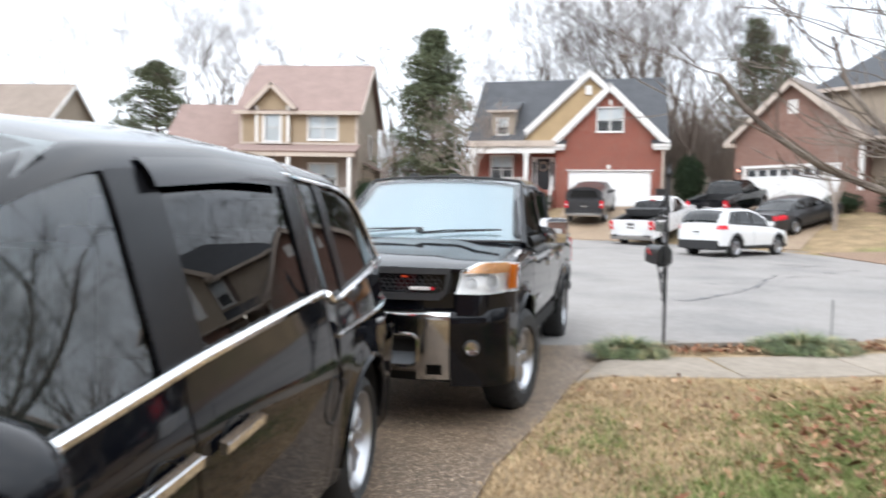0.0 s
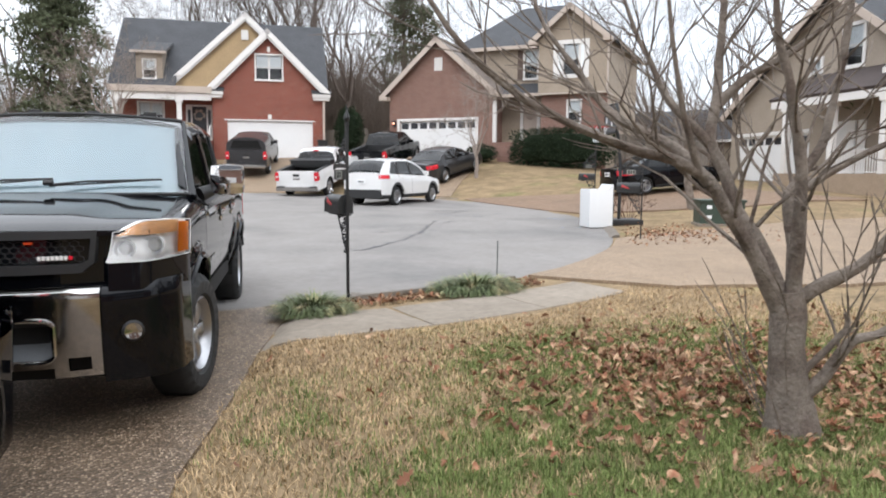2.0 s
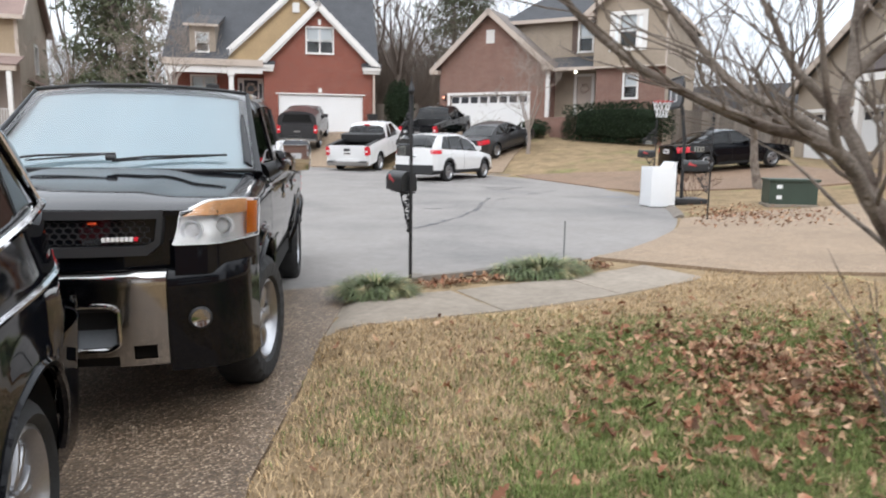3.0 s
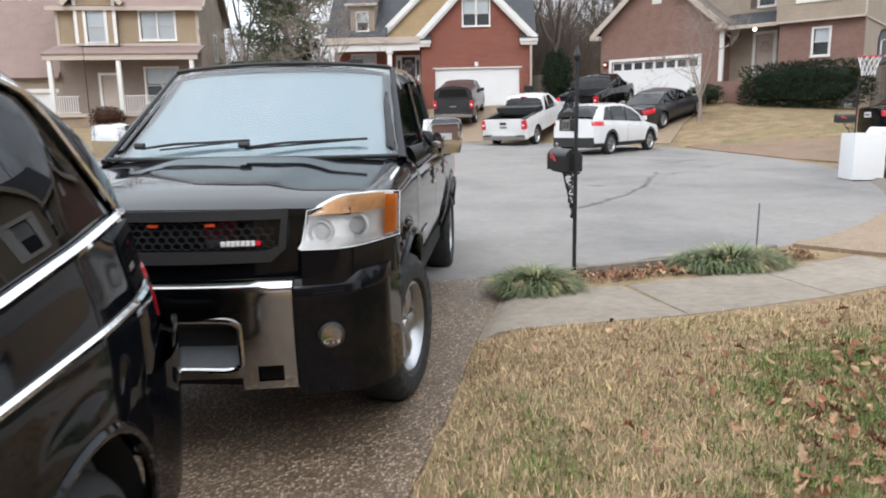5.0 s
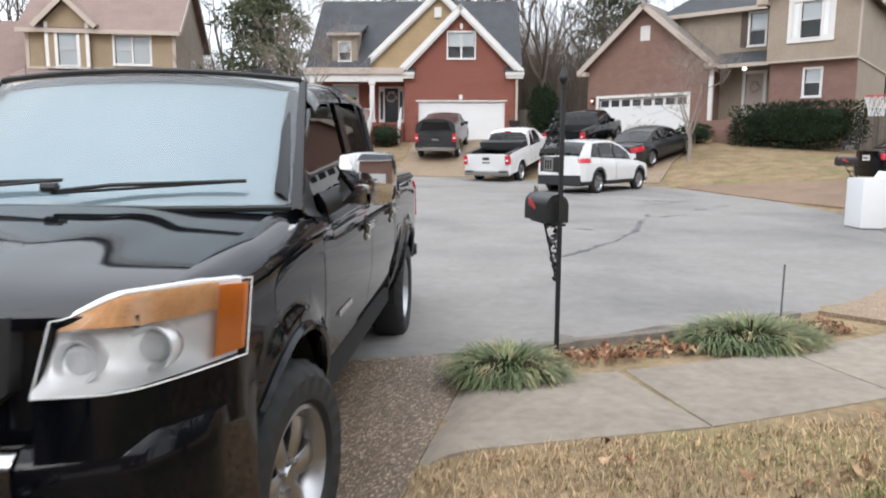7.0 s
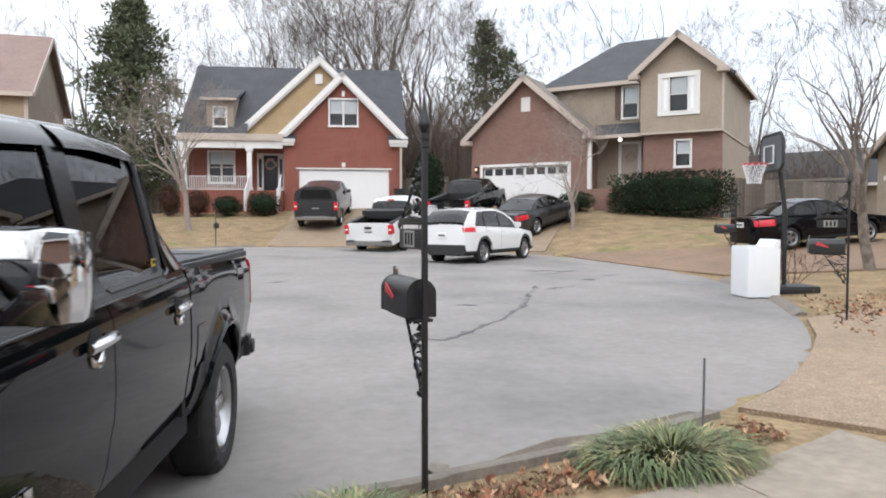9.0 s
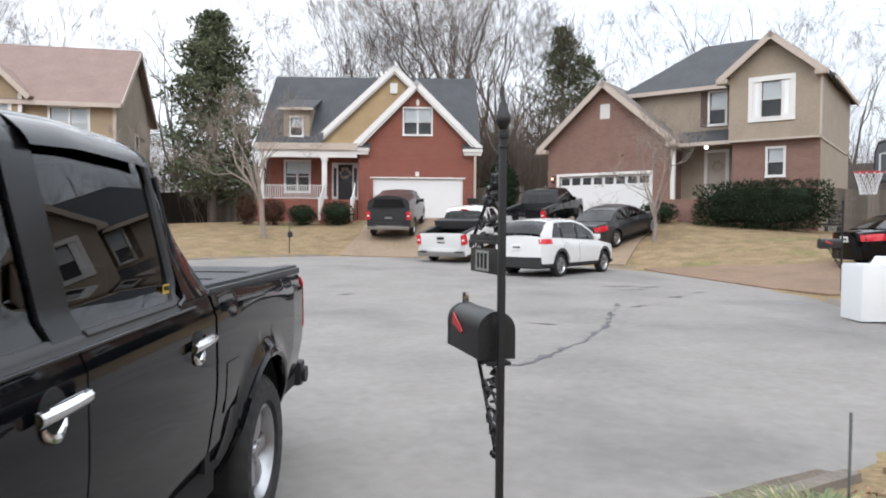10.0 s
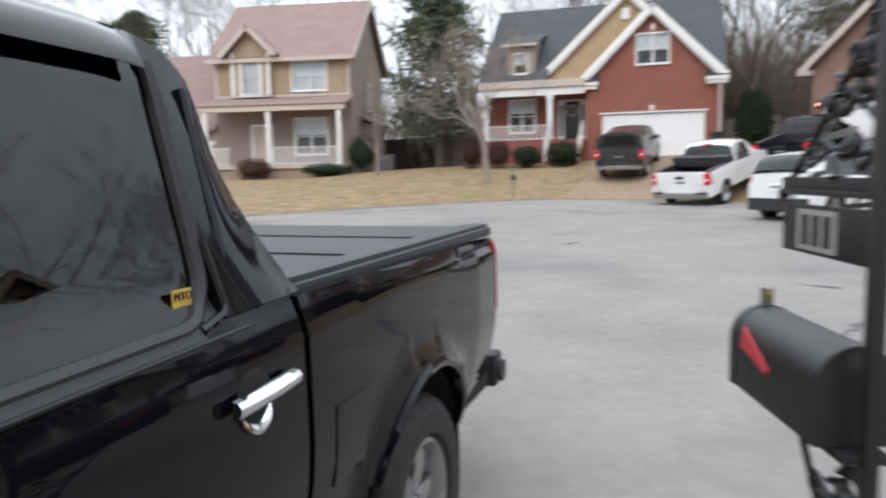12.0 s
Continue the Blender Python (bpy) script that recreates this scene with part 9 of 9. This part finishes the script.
def lawn_height(x, y):
    u, v = (x - LX[0]) / (LX[1] - LX[0]), (y - LY[0]) / (LY[1] - LY[0])
    i, j = np.clip(u.astype(int), 0, 119), np.clip(v.astype(int), 0, 119)
    a, b = u - i, v - j
    return LZ[i, j] * (1 - a) * (1 - b) + LZ[i + 1, j] * a * (1 - b) + LZ[i, j + 1] * (1 - a) * b + LZ[i + 1, j + 1] * a * b


def mesh_from(name, verts, faces, mat, label, category):
    me = bpy.data.meshes.new(name)
    me.from_pydata(verts.tolist(), [], faces.tolist())
    ob = finish(new(name, me), mat, 0)
    return tagged(ob, label, category, kind="stuff")


def on_lawn(x, y):
    """Right of the drive's edge and off the sidewalk, kerb and road."""
    edge = np.interp(y, [q[1] for q in DRIVE_EDGE], [q[0] for q in DRIVE_EDGE])
    near = np.interp(x, [1.0, 2.6, 3.9, 4.5, 5.5, 7.0], [6.42, 6.42, 6.42, 6.62, 7.0, 7.9])
    far = np.interp(x, [1.5, 3.8, 5.2, 7.0], [7.68, 7.93, 8.15, 9.0])
    kerb = np.interp(x, [1.5, 2.75, 4.0, 5.2], [8.12, 8.2, 8.36, 8.6])
    ragged = 0.035 + 0.03 * np.sin(x * 11 + y * 7.3) * np.sin(y * 13.7 - x * 5.1) + 0.02 * np.sin(x * 37 + 2 * np.sin(y * 29))
    return (x > edge - ragged) & ((y < near + ragged) | ((y > far) & (y < kerb) & (x < 5.3)))


def greenness(x, y):
    g = 0.11 / (1 + np.exp(-(x - 1.5) * 5)) / (1 + np.exp((y - 5.4) * 5))
    for cx, cy, r, k in ((3.9, 4.45, 0.8, 1.3), (3.1, 4.9, 0.65, 0.8), (4.9, 4.6, 0.6, 0.8), (1.75, 3.1, 0.6, 1.0), (1.2, 3.4, 0.45, 0.6), (2.6, 2.4, 0.9, 0.9), (3.4, 1.9, 1.0, 0.8), (2.2, 4.1, 0.5, 0.7), (4.6, 3.6, 0.7, 0.9), (0.75, 4.4, 0.3, 0.5), (1.5, 1.6, 0.8, 0.8), (2.2, 3.0, 0.8, 0.6), (2.9, 3.5, 0.7, 0.8), (1.3, 2.4, 0.5, 0.7), (1.0, 5.0, 0.3, 0.4), (5.4, 2.6, 0.9, 0.6), (0.55, 6.35, 0.16, 1.2), (2.6, 5.0, 0.4, 0.7), (3.5, 5.3, 0.4, 0.6)):
        g = g + k * np.exp(-((x - cx) ** 2 + (y - cy) ** 2) / (r * r))
    return np.clip(0.84 * g * (0.7 + 0.7 * np.sin(x * 9.1 + 3 * np.sin(y * 7.3)) * np.sin(y * 8.3 + 2 * np.sin(x * 5.9))), 0, 1)


def grass(name, count, seed, green, mat, label, tall, wide):
    rng = np.random.default_rng(seed)
    many = count * (14 if green else 4)
    x, y = rng.uniform(-0.6, 7.2, many), rng.uniform(-0.5, 8.7, many)
    dens = 1 / (1 + 0.07 * np.hypot(x - 2.2, y - 3.7) ** 2)
    g = greenness(x, y)
    keep = on_lawn(x, y) & (rng.random(len(x)) < dens * (g if green else 1 - 0.85 * g))
    x, y = x[keep][:count], y[keep][:count]
    n = len(x)
    z = lawn_height(x, y)
    a = rng.uniform(0, 6.283, n)
    L = rng.uniform(0.5, 1.5, n) * tall
    lean = rng.uniform(0.15, 1.0, n) if green else rng.uniform(0.5, 1.35, n)
    w = rng.uniform(0.7, 1.4, n) * wide
    ca, sa = np.cos(a), np.sin(a)
    out, up = np.sin(lean) * L, np.cos(lean) * L
    V = np.empty((n, 5, 3))
    for k, (f, h, s) in enumerate(((0, -0.005, -1), (0, -0.005, 1), (0.42, 0.58, -0.8), (0.42, 0.58, 0.8), (1, 1, 0))):
        V[:, k, 0] = x + ca * out * f - sa * w * s
        V[:, k, 1] = y + sa * out * f + ca * w * s
        V[:, k, 2] = z + (up * h if k > 1 else h)
    i = np.arange(n)[:, None] * 5
    F = np.concatenate([i + np.array(q) for q in ((0, 1, 3), (0, 3, 2), (2, 3, 4))])
    return mesh_from(name, V.reshape(-1, 3), F, M[mat], label, "grass")


grass("dormant_grass", 110000, 1, False, "grass_dry", "matted dormant tan lawn grass", 0.050, 0.0026)
grass("green_grass", 125000, 2, True, "grass_green", "patches of short green winter grass", 0.046, 0.0026)


def leaves(name, count, seed, sample, mat, label, size=0.085):
    """Curled, lobed leaves lying loose."""
    rng = np.random.default_rng(seed)
    x, y, z = sample(rng, count)
    n = len(x)
    st = np.array([(0, 0.015), (0.16, 0.13), (0.27, 0.07), (0.42, 0.27), (0.53, 0.13), (0.67, 0.29), (0.78, 0.14), (0.9, 0.16), (1.0, 0.02)])
    yaw, pitch, roll = rng.uniform(0, 6.283, n), rng.normal(0, 0.35, n), rng.normal(0, 0.45, n)
    L = size * rng.uniform(0.6, 1.35, n)
    fat = rng.uniform(0.75, 1.2, n)
    cup, bend = rng.normal(1.1, 1.1, n), rng.normal(0.3, 0.8, n)
    V = np.empty((n, 27, 3))
    for k, (u, hw) in enumerate(st):
        for q in (-1, 0, 1):
            lx, ly = (u - 0.5) * L, q * hw * L * fat
            lz = cup * ly * ly / L * 2.2 + bend * (u - 0.5) ** 2 * L + ly * roll + lx * pitch
            V[:, k * 3 + q + 1, 0] = x + lx * np.cos(yaw) - ly * np.sin(yaw)
            V[:, k * 3 + q + 1, 1] = y + lx * np.sin(yaw) + ly * np.cos(yaw)
            V[:, k * 3 + q + 1, 2] = lz
    V[:, :, 2] += (z - V[:, :, 2].min(axis=1) + 0.004 + rng.uniform(0, 0.03, n))[:, None]
    quads = [(k * 3 + q, k * 3 + q + 1, k * 3 + q + 4, k * 3 + q + 3) for k in range(8) for q in (0, 1)]
    F = np.concatenate([np.arange(n)[:, None] * 27 + np.array(f) for f in quads])
    return mesh_from(name, V.reshape(-1, 3), F, M[mat], label, "leaves")


def lawn_leaves(rng, count):
    x, y = rng.uniform(0.2, 7.0, count * 12), rng.uniform(-0.3, 6.6, count * 12)
    d = np.exp(-(((x - 3.55) / 1.0) ** 2 + ((y - 4.25) / 1.05) ** 2)) + 0.4 * np.exp(-(((x - 4.9) / 1.3) ** 2 + ((y - 3.1) / 1.5) ** 2)) + 0.13 * np.exp(-(((x - 2.5) / 0.75) ** 2 + ((y - 3.2) / 1.0) ** 2)) + 0.012
    clump = 0.5 + 0.5 * np.sin(x * 4.3 + 2 * np.sin(y * 3.1)) * np.sin(y * 5.1 + np.sin(x * 3.7))
    keep = on_lawn(x, y) & (rng.random(len(x)) < d * (0.35 + 0.65 * clump))
    x, y = x[keep][:count], y[keep][:count]
    return x, y, lawn_height(x, y) + 0.012


def strip_leaves(rng, count):
    x, y = rng.uniform(1.6, 5.4, count * 3), rng.uniform(7.5, 8.6, count * 3)
    keep = on_lawn(x, y) & (y > 7.4)
    x, y = x[keep][:count], y[keep][:count]
    return x, y, lawn_height(x, y) + 0.008


def bed_leaves(rng, count):
    x, y = rng.normal(11.9, 1.1, count * 2), rng.normal(12.1, 0.9, count * 2)
    keep = np.array([kerb_distance(float(a), float(b)) > 0.25 for a, b in zip(x, y)])
    x, y = x[keep][:count], y[keep][:count]
    z = np.array([ground_z(float(a), float(b)) for a, b in zip(x, y)])
    return x, y, z + 0.03


leaves("fallen_leaves", 2100, 5, lawn_leaves, "leaf_brown", "brown curled oak leaves strewn over the lawn", 0.070)
leaves("fallen_leaves", 2000, 8, lawn_leaves, "leaf_tan", "pale broken oak leaves strewn over the lawn", 0.052)
leaves("fallen_leaves", 620, 6, strip_leaves, "leaf_brown", "brown leaf litter between the walk and the kerb", 0.07)
leaves("fallen_leaves", 500, 7, bed_leaves, "leaf_brown", "brown leaf litter under the small tree", 0.08)
